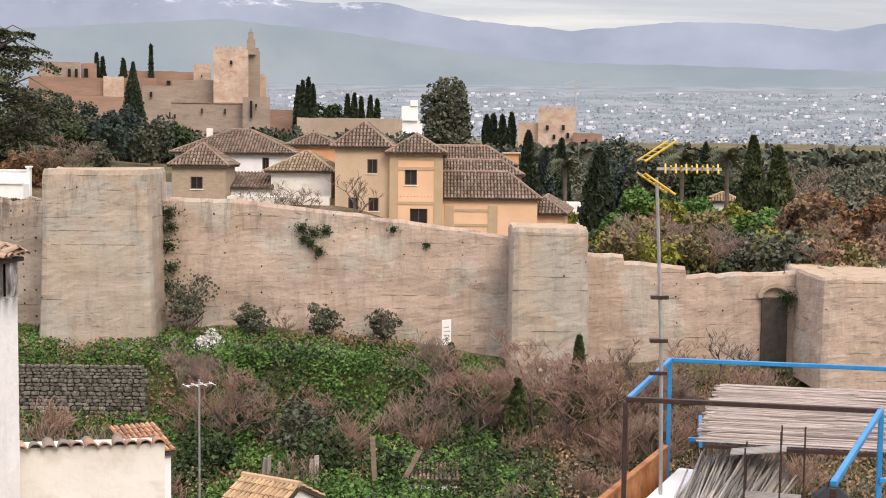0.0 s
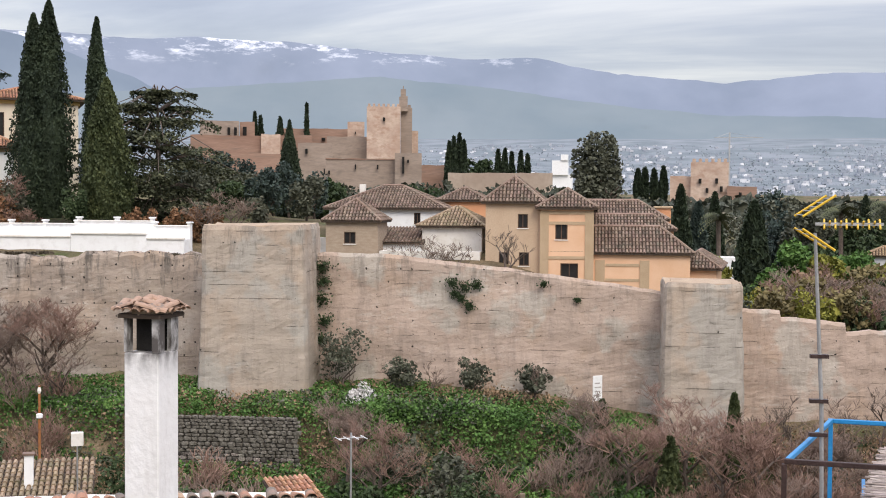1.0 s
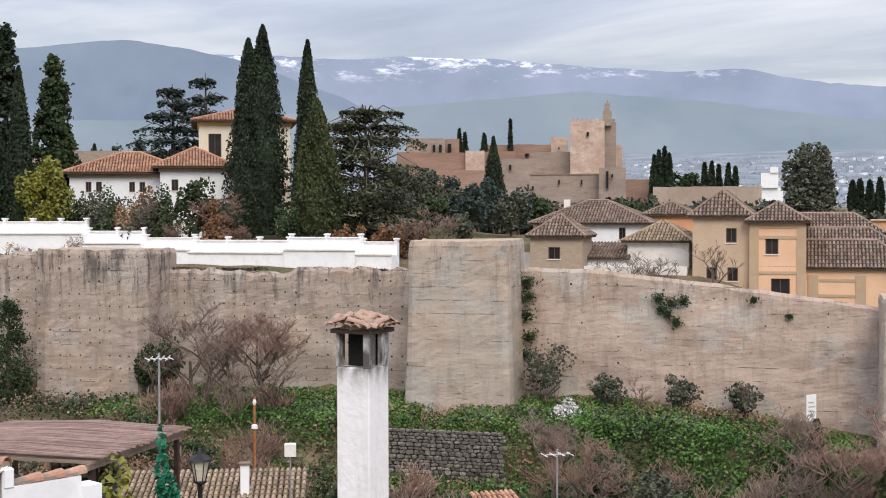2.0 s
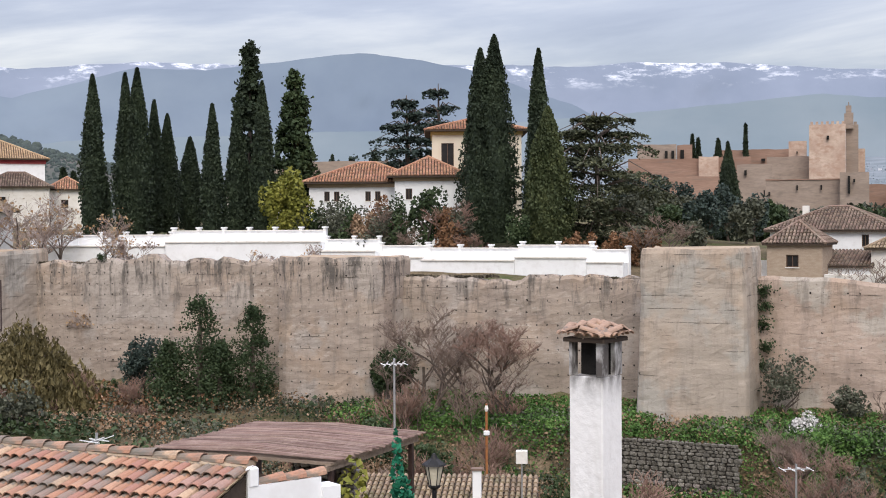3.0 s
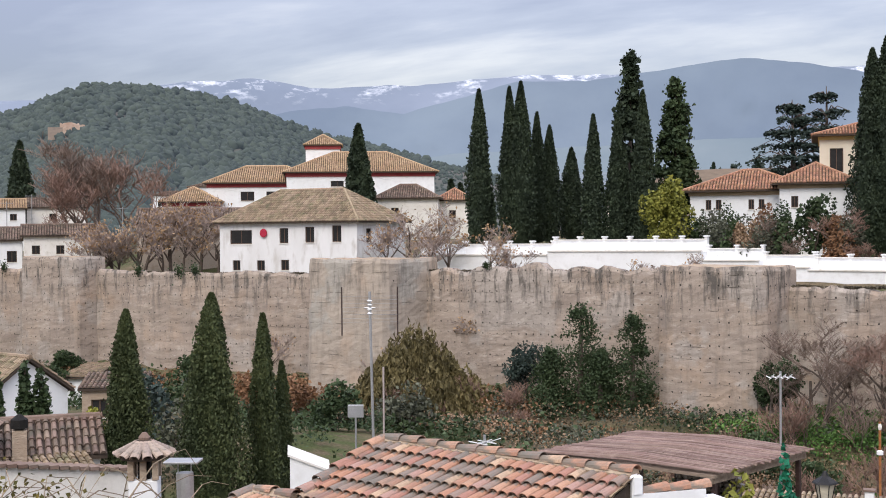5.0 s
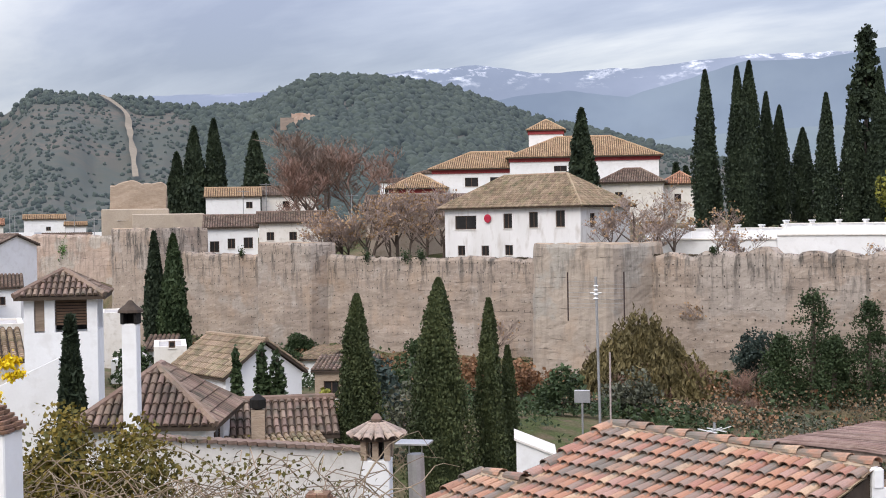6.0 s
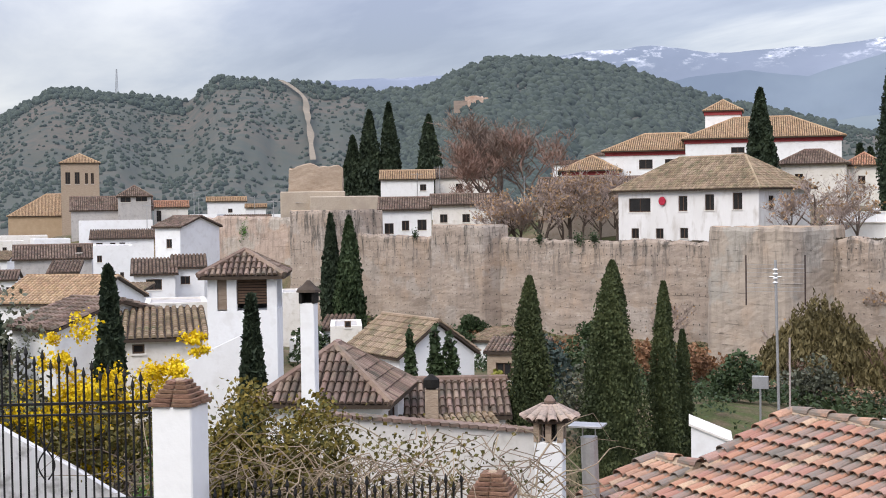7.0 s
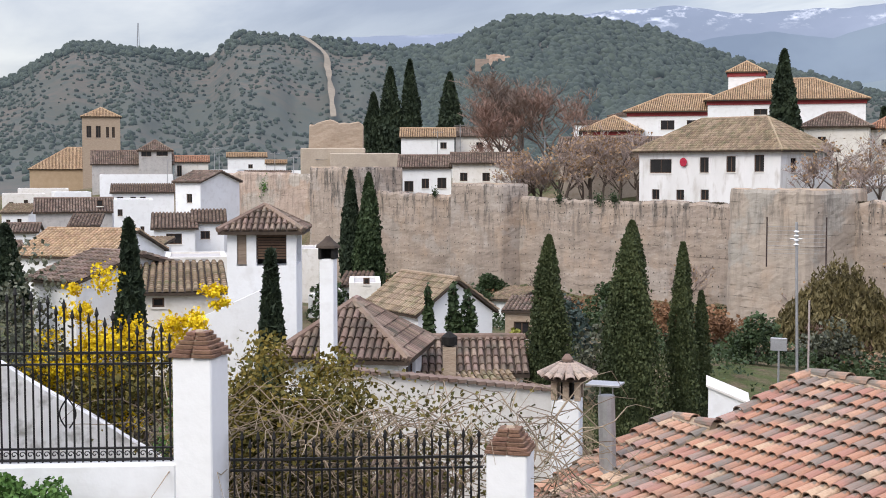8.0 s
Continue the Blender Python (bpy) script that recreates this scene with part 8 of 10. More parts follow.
    for i in range(26):
        part("coping_tile", M().box(i * 0.23, i * 0.23 + 0.2, -0.1, 0.42, 5.5 - 0.14 * (i * 0.23) - 0.02, 5.56 - 0.14 * (i * 0.23)), TILE_OLD, t)


build_old_quarter()


# ---------------------------------------------------------------- near roofs
def tile_mesh(name, mat, r=0.115, ln=0.47, t=0.014, seg=6):
    """One barrel tile, wide at its lower end, with thickness."""
    m = M()
    v = []
    for y, rr, dz in ((0.0, r, 0.035), (ln, r * 0.80, 0.0)):
        for k in range(seg + 1):
            a = math.pi * k / seg
            v.append((math.cos(a) * rr, y, math.sin(a) * rr * 0.82 + dz))
        for k in range(seg + 1):
            a = math.pi * k / seg
            v.append((math.cos(a) * (rr - t), y, math.sin(a) * (rr * 0.82 - t) + dz))
    s = seg + 1
    f = [(k, 2 * s + k, 2 * s + k + 1, k + 1) for k in range(seg)] + [(s + k + 1, 3 * s + k + 1, 3 * s + k, s + k) for k in range(seg)]
    f += [(k, k + 1, s + k + 1, s + k) for k in range(seg)] + [(2 * s + k + 1, 2 * s + k, 3 * s + k, 3 * s + k + 1) for k in range(seg)]
    f += [(0, s, 3 * s, 2 * s), (seg, 2 * s + seg, 3 * s + seg, s + seg)]
    m.add(v, f)
    return m.mesh(name, mat, False)


def near_tile_mat(name="sun_bleached_barrel_tile", joined=False):
    m, nt, bsdf = shader(name)
    info = nt.nodes.new("ShaderNodeObjectInfo")
    ramp = nt.nodes.new("ShaderNodeValToRGB")
    ramp.color_ramp.interpolation = "CONSTANT"
    el = ramp.color_ramp.elements
    el[0].position, el[0].color = 0.0, (0.43, 0.215, 0.135, 1)
    el[1].position, el[1].color = 0.26, (0.5, 0.285, 0.185, 1)
    for p, c in ((0.44, (0.37, 0.18, 0.135)), (0.58, (0.26, 0.2, 0.165)), (0.70, (0.20, 0.175, 0.15)), (0.80, (0.54, 0.38, 0.25)), (0.90, (0.4, 0.245, 0.2))):
        e = el.new(p); e.color = (*c, 1)
    nt.links.new(nt.nodes.new("ShaderNodeNewGeometry").outputs["Random Per Island"] if joined else info.outputs["Random"], ramp.inputs[0])
    col = mixed(nt, calc(nt, "MULTIPLY", noise_of(nt, 22, 4), 0.5), ramp.outputs[0], (0.30, 0.16, 0.10))
    col = mixed(nt, calc(nt, "MULTIPLY", noise_of(nt, 1.6, 5, lo=0.47, hi=0.60, what="Generated"), 0.85), col, (0.16, 0.145, 0.115))
    g = nt.nodes.new("ShaderNodeNewGeometry")
    n = nt.nodes.new("ShaderNodeTexNoise"); n.inputs["Scale"].default_value = 1.1; n.inputs["Detail"].default_value = 6
    nt.links.new(g.outputs["Position"], n.inputs["Vector"])
    r = nt.nodes.new("ShaderNodeMapRange"); r.inputs["From Min"].default_value, r.inputs["From Max"].default_value = 0.52, 0.68
    nt.links.new(n.outputs["Fac"], r.inputs["Value"])
    col = mixed(nt, calc(nt, "MULTIPLY", r.outputs[0], 0.7), col, (0.15, 0.135, 0.11))
    nt.links.new(col, bsdf.inputs["Base Color"])
    bsdf.inputs["Roughness"].default_value = 0.85
    bumped(nt, bsdf, noise_of(nt, 40, 4), 0.4, 0.01)
    return m


NEAR_TILE = near_tile_mat()
NEAR_TILE_JOINED = near_tile_mat("sun_bleached_barrel_tile_rest", True)


def build_near_roof():
    phi = math.degrees(math.atan(0.36))
    slope = Vector((0, math.cos(radians(phi)), math.sin(radians(phi))))
    t = thing("near_tiled_house", "white house under a bleached red barrel-tile roof", "house", kind="")
    x0, x1, yr, zr = -15.6, -10.55, 15.45, 16.55
    y0 = 6.2
    z0 = zr - 0.36 * (yr - y0)
    bed = M().add([(x0, y0, z0), (x1, y0, z0), (x1, yr, zr), (x0, yr, zr), (x0, yr + 4, zr - 1.4), (x1, yr + 4, zr - 1.4), (x0, y0, z0 - 0.15), (x1, y0, z0 - 0.15), (x1, yr + 4, zr - 1.55), (x0, yr + 4, zr - 1.55)],
                  [(0, 1, 2, 3), (3, 2, 5, 4), (6, 7, 1, 0), (9, 6, 0, 3, 4), (7, 8, 5, 2, 1)])
    rf = part("roof", bed, UNDER, t, "tiled roof bed")
    part("wall", M().box(x0 + 0.3, x1 - 0.25, y0 + 0.3, yr + 3.6, 8.5, z0 - 0.2), WHITE, t)
    part("gable", M().add([(x1 - 0.25, y0 + 0.3, z0 - 0.3), (x1 - 0.25, yr, zr - 0.06), (x1 - 0.25, yr + 3.6, zr - 1.4), (x1 - 0.02, y0 + 0.3, z0 - 0.3), (x1 - 0.02, yr, zr - 0.06), (x1 - 0.02, yr + 3.6, zr - 1.4), (x1 - 0.25, y0 + 0.3, 8.5), (x1 - 0.25, yr + 3.6, 8.5), (x1 - 0.02, y0 + 0.3, 8.5), (x1 - 0.02, yr + 3.6, 8.5)],
                          [(3, 8, 9, 5, 4), (0, 1, 2, 7, 6), (0, 3, 4, 1), (1, 4, 5, 2), (0, 6, 8, 3), (2, 5, 9, 7)]), WHITE, t)
    # the lower roof that adjoins it to the west
    u0, u1, yl, zl = -18.6, -15.65, 13.5, 15.85
    zb = zl - 0.36 * (yl - y0)
    lo = thing("lower_tiled_house", "lower white house under bleached barrel tiles", "house")
    q = M().add([(u0 + 1.9, yl, zl), (u1, yl, zl), (u1, y0, zb), (u0 + 1.9, y0, zb), (u0 + 1.9, yl + 3, zl - 1.05), (u1, yl + 3, zl - 1.05), (u0 + 1.9, y0, zb - 0.15), (u1, y0, zb - 0.15), (u0 + 1.9, yl + 3, zl - 1.2), (u1, yl + 3, zl - 1.2)],
                [(3, 2, 1, 0), (0, 1, 5, 4), (6, 7, 2, 3), (8, 6, 3, 0, 4), (7, 9, 5, 1, 2)])
    lr = part("roof", q, UNDER, lo)
    part("wall", M().box(u0 + 2.1, u1 - 0.05, y0 + 0.3, yl + 2.6, 8.5, zb - 0.2), WHITE, lo)
    me = tile_mesh("tile", NEAR_TILE, 0.092, 0.40, 0.013)
    pan = M()
    rng = random.Random(3)

    def lay(parent, xa, xb, yt, zt, ytop_limit, most, back=False):
        n = int((xb - xa) / 0.182)
        p = (xb - xa) / n
        rest, count = M(), 0
        rows = int((yt - y0) / slope.y / 0.335)
        for j in range(rows):
            a = (j + 0.05) * 0.335 + 0.06
            for i in range(n):
                c = xa + (i + 0.5) * p
                base = Vector((c, yt, zt)) - slope * (a + 0.335)
                mm = pose(base.x + rng.uniform(-.012, .012), base.y, base.z + 0.05 + rng.uniform(0, .012), phi - 2.2 + rng.uniform(-1, 1), rng.uniform(-3, 3), rng.uniform(-2.2, 2.2))
                if count < most:
                    o = new("tile", me); o.parent = parent; o.matrix_basis = mm
                else:
                    rest.add([mm @ q.co for q in me.vertices], [tuple(q.vertices) for q in me.polygons])
                count += 1
        for i in range(n + 1):
            c = xa + i * p
            for j in range(rows):
                a = j * 0.335
                b0 = Vector((c, yt, zt)) - slope * (a + 0.335)
                vv = []
                for y, rr in ((0, 0.07), (0.37, 0.08)):
                    for k in range(4):
                        an = math.pi * (1 + k / 3)
                        w = b0 + slope * y
                        vv.append((w.x + math.cos(an) * rr, w.y, w.z + 0.095 + math.sin(an) * rr * 0.75 + (0.02 if y == 0 else 0)))
                pan.add(vv, [(k, k + 1, 5 + k, 4 + k) for k in range(3)])
        if rest.n:
            r = part("tile_rest", rest, NEAR_TILE_JOINED, parent)
            r["kind"] = "stuff"

    lay(rf, x0, x1, yr, zr, 0, 300)
    lay(lr, u0 + 1.9, u1, yl, zl, 0, 120)
    part("channel_tiles", pan, TILE_MOSS, rf)["kind"] = "stuff"
    # ridges
    rm = tile_mesh("ridge_tile", NEAR_TILE, 0.125, 0.44)
    for par, xa, xb, y, z in ((rf, x0, x1, yr, zr), (lr, u0 + 1.9, u1, yl, zl)):
        n = int((xb - xa) / 0.40)
        for i in range(n):
            o = new("ridge_tile", rm); o.parent = par
            o.matrix_basis = pose(xa + (i + 1.08) * (xb - xa) / n, y, z + 0.06 + rng.uniform(0, .02), 0, rng.uniform(-3, 3), 90 + rng.uniform(-2, 2)) @ Matrix.Rotation(radians(2), 4, "X")
        part("mortar_bed", M().tube([(xa, y, z + 0.03), (xb, y, z + 0.03)], 0.13, 6), COPING, par)
    # verge tiles down the west edge
    for par, xa, yt, zt, n in ((rf, x0, yr, zr, 5), (lr, u0 + 1.9, yl, zl, 14)):
        for j in range(n):
            b0 = Vector((xa + 0.02, yt, zt)) - slope * (0.4 * j + 0.42)
            o = new("verge_tile", rm); o.parent = par
            o.matrix_basis = pose(b0.x, b0.y, b0.z + 0.10, phi - 2, 0, rng.uniform(-2, 2))
    # white parapet at the east end, with a tile coping
    pp = thing("white_parapet", "white parapet with a tiled coping beside the near roof", "wall", -10.5, 15.3, 0, 62)
    part("parapet", M().box(0, 1.2, 0, 0.25, 10, 16.35).box(0.0, 0.18, -0.02, 0.3, 16.35, 16.62, None, 0.03), WHITE, pp)
    for i in range(3):
        o = new("coping_tile", rm); o.parent = pp
        o.matrix_basis = pose(0.62 + i * 0.34, 0.12, 16.34, 0, 0, 90)
    part("end_pier", M().box(1.2, 1.5, -0.05, 0.3, 10, 16.2), WHITE, pp)
    # chimney pot house of the lower roof
    c = thing("capped_chimney", "white chimney with brick openings and a conical tile cap", "chimney", *spot(55.6, 22.2, 12.03), 48)
    part("shaft", M().box(-0.24, 0.24, -0.24, 0.24, 0, 4.02, None, 0.02), WHITE, c)
    for x, y in ((-0.2, -0.2), (0.2, -0.2), (-0.2, 0.2), (0.2, 0.2), (0, -0.2), (-0.2, 0)):
        part("brick_post", M().box(x - 0.05, x + 0.05, y - 0.05, y + 0.05, 4.022, 4.36), BRICK, c)
    part("flue", M().box(-0.1, 0.1, -0.1, 0.1, 4.0, 4.3), BLACK, c)
    part("cap_slab", M().lathe([(0.42, 4.36), (0.42, 4.41), (0.1, 4.66)], 10), UNDER, c)
    cm = tile_mesh("cap_tile", surface("lichen_cap_tile", (0.40, 0.30, 0.24), (0.31, 0.25, 0.21), 5, 24, bump=0.4, third=(0.20, 0.17, 0.14), obj=0.25), 0.085, 0.42)
    for k in range(14):
        a = 2 * math.pi * k / 14
        o = new("cap_tile", cm); o.parent = c
        o.matrix_basis = pose(math.cos(a) * 0.47, math.sin(a) * 0.47, 4.38, 0, 0, math.degrees(a) + 90) @ Matrix.Rotation(radians(33), 4, "X")
    part("finial", M().lathe([(0.09, 4.62), (0.1, 4.7), (0.04, 4.78)], 8), TILE_OLD, c)
    f = thing("flue_pipe", "galvanised flue pipe with a flat metal hood", "flue", *spot(53.95, 20.0, 12.5), 40)
    part("pipe", M().tube([(0.12, 0, 0), (0.0, 0, 4.0)], 0.13, 12), STEEL, f)
    part("hood", M().box(-0.28, 0.24, -0.2, 0.2, 4.16, 4.19, None, 0.005).tube([(-0.1, 0, 3.95), (-0.1, 0, 4.16)], 0.012, 4).tube([(0.1, 0, 3.95), (0.1, 0, 4.16)], 0.012, 4), STEEL, f)
    t = thing("white_outhouse", "small white outhouse with a sloping top below the cypresses", "house", *spot(49.3, 35, 9), 49)
    part("wall", M().add([(0, 0, -3), (1.0, 0, -3), (1.0, 1.5, -3), (0, 1.5, -3), (0, 0, 5.15), (1.0, 0, 4.75), (1.0, 1.5, 4.75), (0, 1.5, 5.15)], [(0, 1, 5, 4), (1, 2, 6, 5), (2, 3, 7, 6), (3, 0, 4, 7), (4, 5, 6, 7)]), WHITE, t)
    part("coping", M().add([(-0.06, -0.06, 5.175), (1.08, -0.06, 4.72), (1.08, 1.56, 4.72), (-0.06, 1.56, 5.175), (-0.06, -0.06, 5.235), (1.08, -0.06, 4.78), (1.08, 1.56, 4.78), (-0.06, 1.56, 5.235)], [(0, 1, 5, 4), (1, 2, 6, 5), (2, 3, 7, 6), (3, 0, 4, 7), (4, 5, 6, 7), (3, 2, 1, 0)]), WHITE_OLD, t)


build_near_roof()


def sooted_mat():
    """Limewash with smoke stains round the chimney's openings."""
    m, nt, bsdf = shader("sooted_limewash")
    tc, sep = nt.nodes.new("ShaderNodeTexCoord"), nt.nodes.new("ShaderNodeSeparateXYZ")
    nt.links.new(tc.outputs["Object"], sep.inputs[0])
    r = nt.nodes.new("ShaderNodeMapRange")
    r.inputs["From Min"].default_value, r.inputs["From Max"].default_value = 1.30, 1.76
    nt.links.new(sep.outputs["Z"], r.inputs["Value"])
    col = mixed(nt, noise_of(nt, 0.9, 5), (0.84, 0.83, 0.82), (0.76, 0.74, 0.72))
    col = mixed(nt, calc(nt, "MULTIPLY", noise_of(nt, 5, 6, (1, 1, 0.2), lo=0.52, hi=0.72), 0.4), col, (0.50, 0.47, 0.44))
    col = mixed(nt, calc(nt, "MULTIPLY", calc(nt, "POWER", r.outputs[0], 2.0), noise_of(nt, 6, 5, (1, 1, 0.5), lo=0.30, hi=0.58)), col, (0.09, 0.08, 0.075))
    nt.links.new(col, bsdf.inputs["Base Color"])
    bsdf.inputs["Roughness"].default_value = 0.9
    bumped(nt, bsdf, noise_of(nt, 9, 5), 0.25, 0.02)
    return m


SOOTED = sooted_mat()
TILE_BLEACHED = surface("bleached_tan_tile", (0.42, 0.27, 0.19), (0.34, 0.235, 0.18), 4, 22, bump=0.3, third=(0.17, 0.14, 0.115))


def build_chimney_house():
    t = thing("parapet_house", "cream house with stained parapet and broken tile coping", "house")
    a, b = Vector((-7.9, 12.25, 0)), Vector((-3.05, 14.2, 0))
    ln, yaw = (b - a).length, math.degrees(math.atan2(b.y - a.y, b.x - a.x))
    m = pose(a.x, a.y, 0, 0, 0, yaw)
    n = 30
    vs = []
    for i in range(n + 1):
        x = ln * i / n
        top = 16.88 - 0.035 * x + 0.015 * noise.noise((x * 2, 0, 1))
        vs += [m @ Vector(p) for p in ((x, 0.02 * noise.noise((x, 1, 1)), 9.5), (x, 0.015 * noise.noise((x * 2, 4, 1)), top), (x, 0.3, top), (x, 0.3, 9.5))]
    q = M().add(vs, [(4 * i + k, 4 * i + 4 + k, 4 * i + 5 + k, 4 * i + 1 + k) for i in range(n) for k in range(3)] + [(3, 2, 1, 0), tuple(4 * n + k for k in range(4))])
    part("parapet", q, WHITE_OLD, t)
    part("end_wall", M().box(ln - 0.3, ln - 0.002, 0.3, 2.2, 9.5, 14.6, m), WHITE, t)
    part("flat_roof", M().box(0, ln - 0.3, 0.31, 2.2, 9.5, 14.3, m), GREY_RENDER, t)
    cm = tile_mesh("coping_tile", NEAR_TILE, 0.075, 0.40)
    rng = random.Random(9)
    for i in range(60):
        x = 0.08 + i * 0.145
        if x > ln - 0.05:
            break
        o = new("coping_tile", cm); o.parent = t
        o.matrix_basis = m @ pose(x, -0.07, 16.845 - 0.035 * x + rng.uniform(-.015, .01), rng.uniform(-4, 6), rng.uniform(-6, 6), rng.uniform(-7, 7))
    c = thing("soot_stained_chimney", "tall white chimney with sooty openings and a little tiled roof", "chimney", -4.65, 13.29, 16.67, -12.3)
    w = 0.205
    part("shaft", M().box(-w, w, -w, w, -2, 1.74, None, 0.012), SOOTED, c)
    for x, y, sx, sy in ((-w, -w, .035, .12), (w - .075, -w, .075, .13), (-w, w - .12, .05, .12), (w - .05, w - .15, .05, .15), (-w + .05, w - .05, .31, .05)):
        part("opening_post", M().box(x, x + sx, y, y + sy, 1.743, 2.1), SOOTED, c)
    part("soot_lining", M().box(-w + .052, w - .078, -w + .16, w - .052, 1.745, 2.09), BLACK, c)
    part("cap_slab", M().box(-w - .05, w + .05, -w - .05, w + .05, 2.103, 2.15, None, 0.01), UNDER, c)
    cm2 = tile_mesh("cap_tile", TILE_BLEACHED, 0.055, 0.34, 0.01)
    for k in range(4):
        R = Matrix.Rotation(math.pi / 2 * k, 4, "Z")
        for i in range(5):
            o = new("cap_tile", cm2); o.parent = c
            o.matrix_basis = R @ pose(-0.21 + 0.105 * i, -0.30, 2.14 + rng.uniform(0, .01), 30 - 5 * abs(i - 2), 0, (2 - i) * 9)
    part("cap_mound", M().lathe([(0.26, 2.14), (0.18, 2.22), (0.08, 2.29), (0.02, 2.31)], 8), COPING, c)


build_chimney_house()


# ---------------------------------------------------------------- the blue-framed roof terrace
BLUE = surface("blue_enamel", (0.012, 0.20, 0.46), (0.025, 0.25, 0.52), 3, 25, rough=0.4, bump=0.1)
RUST = surface("rusty_sheet", (0.30, 0.10, 0.03), (0.42, 0.19, 0.07), 2, 12, rough=0.7, third=(0.18, 0.08, 0.04))
DARK_STEEL = surface("dark_brown_steel", (0.035, 0.02, 0.018), (0.06, 0.035, 0.03), 4, 25, rough=0.5)
REED = surface("bleached_reed", (0.36, 0.30, 0.27), (0.50, 0.43, 0.40), 2, 20, stretch=(0.3, 3, 3), island=0.45)
STICK = surface("grey_dry_cane", (0.24, 0.22, 0.20), (0.36, 0.33, 0.30), 2, 20, island=0.4)


def build_blue_terrace():
    t = thing("awning", "blue steel awning frame with dark front rail", "awning", 2.40, 16.6, 0, -11)
    z = 16.78

    def bar(name, a, b, mat, s=0.032):
        a, b = Vector(a), Vector(b)
        d = b - a
        q = M().box(-s, s, -s, s, 0, d.length, Matrix.Translation(a) @ d.to_track_quat("Z", "Y").to_matrix().to_4x4(), 0.008)
        return part(name, q, mat, t)

    bar("front_rail", (0, 0, z), (3.15, 0, z), DARK_STEEL)
    bar("side_rail", (0.033, 0.033, z + 0.002), (0.5, 3.3, z + 0.002), BLUE)
    bar("back_rail", (0.46, 3.335, z), (6.5, 3.335, z), BLUE)
    bar("side_rail", (3.16, 0.04, z), (2.2, -3.85, z), BLUE)
    bar("side_rail", (3.18, 0.1, z - 0.9), (6.5, 0.3, z - 0.9), BLUE)
    bar("post", (0, 0, 12.5), (0, 0, z - 0.033), DARK_STEEL)
    bar("post", (0.5, 3.335, 12.5), (0.5, 3.335, z - 0.033), BLUE)
    bar("post", (3.18, 0.14, 12.5), (3.18, 0.14, z - 0.033), BLUE)
    bar("post", (2.2, -3.85, 12.5), (2.2, -3.85, z - 0.033), DARK_STEEL)
    bar("low_rail", (0.8, 3.0, z - 1.15), (5.5, 3.0, z - 1.15), BLUE)
    # the terrace itself
    h = thing("terrace_house", "house with a white roof terrace and a rusty side fence", "house", 1.95, 16.0, 0, -24)
    part("wall", M().box(0.1, 8, -0.8, 4.2, 8.5, 14.35), WHITE_OLD, h)
    part("terrace_floor", M().box(0.08, 8.05, -0.85, 4.25, 14.353, 14.42), GREY_RENDER, h)
    for i in range(16):
        part("rust_board", M().box(-0.02, 0.03, -0.9 + 0.28 * i, -0.625 + 0.28 * i, 13.0, 15.50 + 0.01 * (i % 3)), RUST, h)
    part("fence_cap", M().box(-0.04, 0.05, -0.9, 3.58, 15.53, 15.57), RUST, h)
    part("white_kerb", M().box(0.16, 0.52, -0.7, 3.7, 14.423, 15.22, None, 0.03), WHITE, h)
    for i in range(13):
        a = M().tube([(3.6 + 0.22 * i, 3.4, 14.7), (4.1 + 0.22 * i, 3.4, 15.3)], 0.012, 4).tube([(4.1 + 0.22 * i, 3.42, 14.7), (3.6 + 0.22 * i, 3.42, 15.3)], 0.012, 4)
        part("lattice_bar", a, DARK_STEEL, h)
    rng = random.Random(4)
    c = thing("reed_canopy", "sagging canopy of bleached reeds over the terrace", "canopy", 2.40, 16.6, 0, -11)
    q, frame_ = M(), M()
    for i in range(260):
        y = 1.35 + 1.9 * i / 260
        zz = 15.98 + 0.24 * (y - 1.3)
        x0, x1 = 1.0 + 0.16 * (y - 1.3) + rng.uniform(-.15, .08), 6.2
        ex = x0 + (x1 - x0) * (1 if rng.random() < 0.6 else rng.uniform(0.3, 1))
        q.tube([(x0, y + rng.uniform(-.06, .06), zz + rng.uniform(-.01, .03)), ((x0 + ex) / 2, y + rng.uniform(-.05, .05), zz - 0.03 + rng.uniform(0, .05)), (ex, y + rng.uniform(-.1, .1), zz + rng.uniform(-.02, .05))], 0.007 + rng.uniform(0, .006), 4, False)
    part("reed_mat", q, REED, c)["kind"] = "stuff"
    part("batten", M().box(0.95, 1.0, 1.3, 3.25, 15.9, 15.96).box(3.5, 3.55, 1.3, 3.25, 15.92, 15.96), BLUE, c)
    part("lath", M().box(1.0, 6.2, 1.28, 1.33, 15.9, 15.95).box(1.3, 6.2, 3.2, 3.25, 16.36, 16.4), DARK_STEEL, c)
    p = thing("cane_bundle", "leaning heap of grey dry canes", "canes", 1.95, 16.0, -0.2, -24)
    q = M()
    for i in range(190):
        u = rng.uniform(0, 1)
        x = 0.55 + 1.0 * u + rng.uniform(-.06, .06)
        x2, y2, lift = x + 0.25 + rng.uniform(-.3, .3), 2.9 + rng.uniform(-.3, .5), 0.25 * math.sin(math.pi * u) + rng.uniform(0, .1)
        q.tube([(x, 0.5 + rng.uniform(-.3, .5), 14.70 + lift), ((x + x2) / 2, 1.7, 15.18 + lift + rng.uniform(-.05, .05)), (x2, y2, 15.62 + lift + rng.uniform(-.15, .1))], 0.015, 4, False)
    part("cane", q, STICK, p)["kind"] = "stuff"
    s = thing("plant_rack", "dark iron rack with grey slatted shelves", "rack", 4.0, 16.75, 14.62, -16)
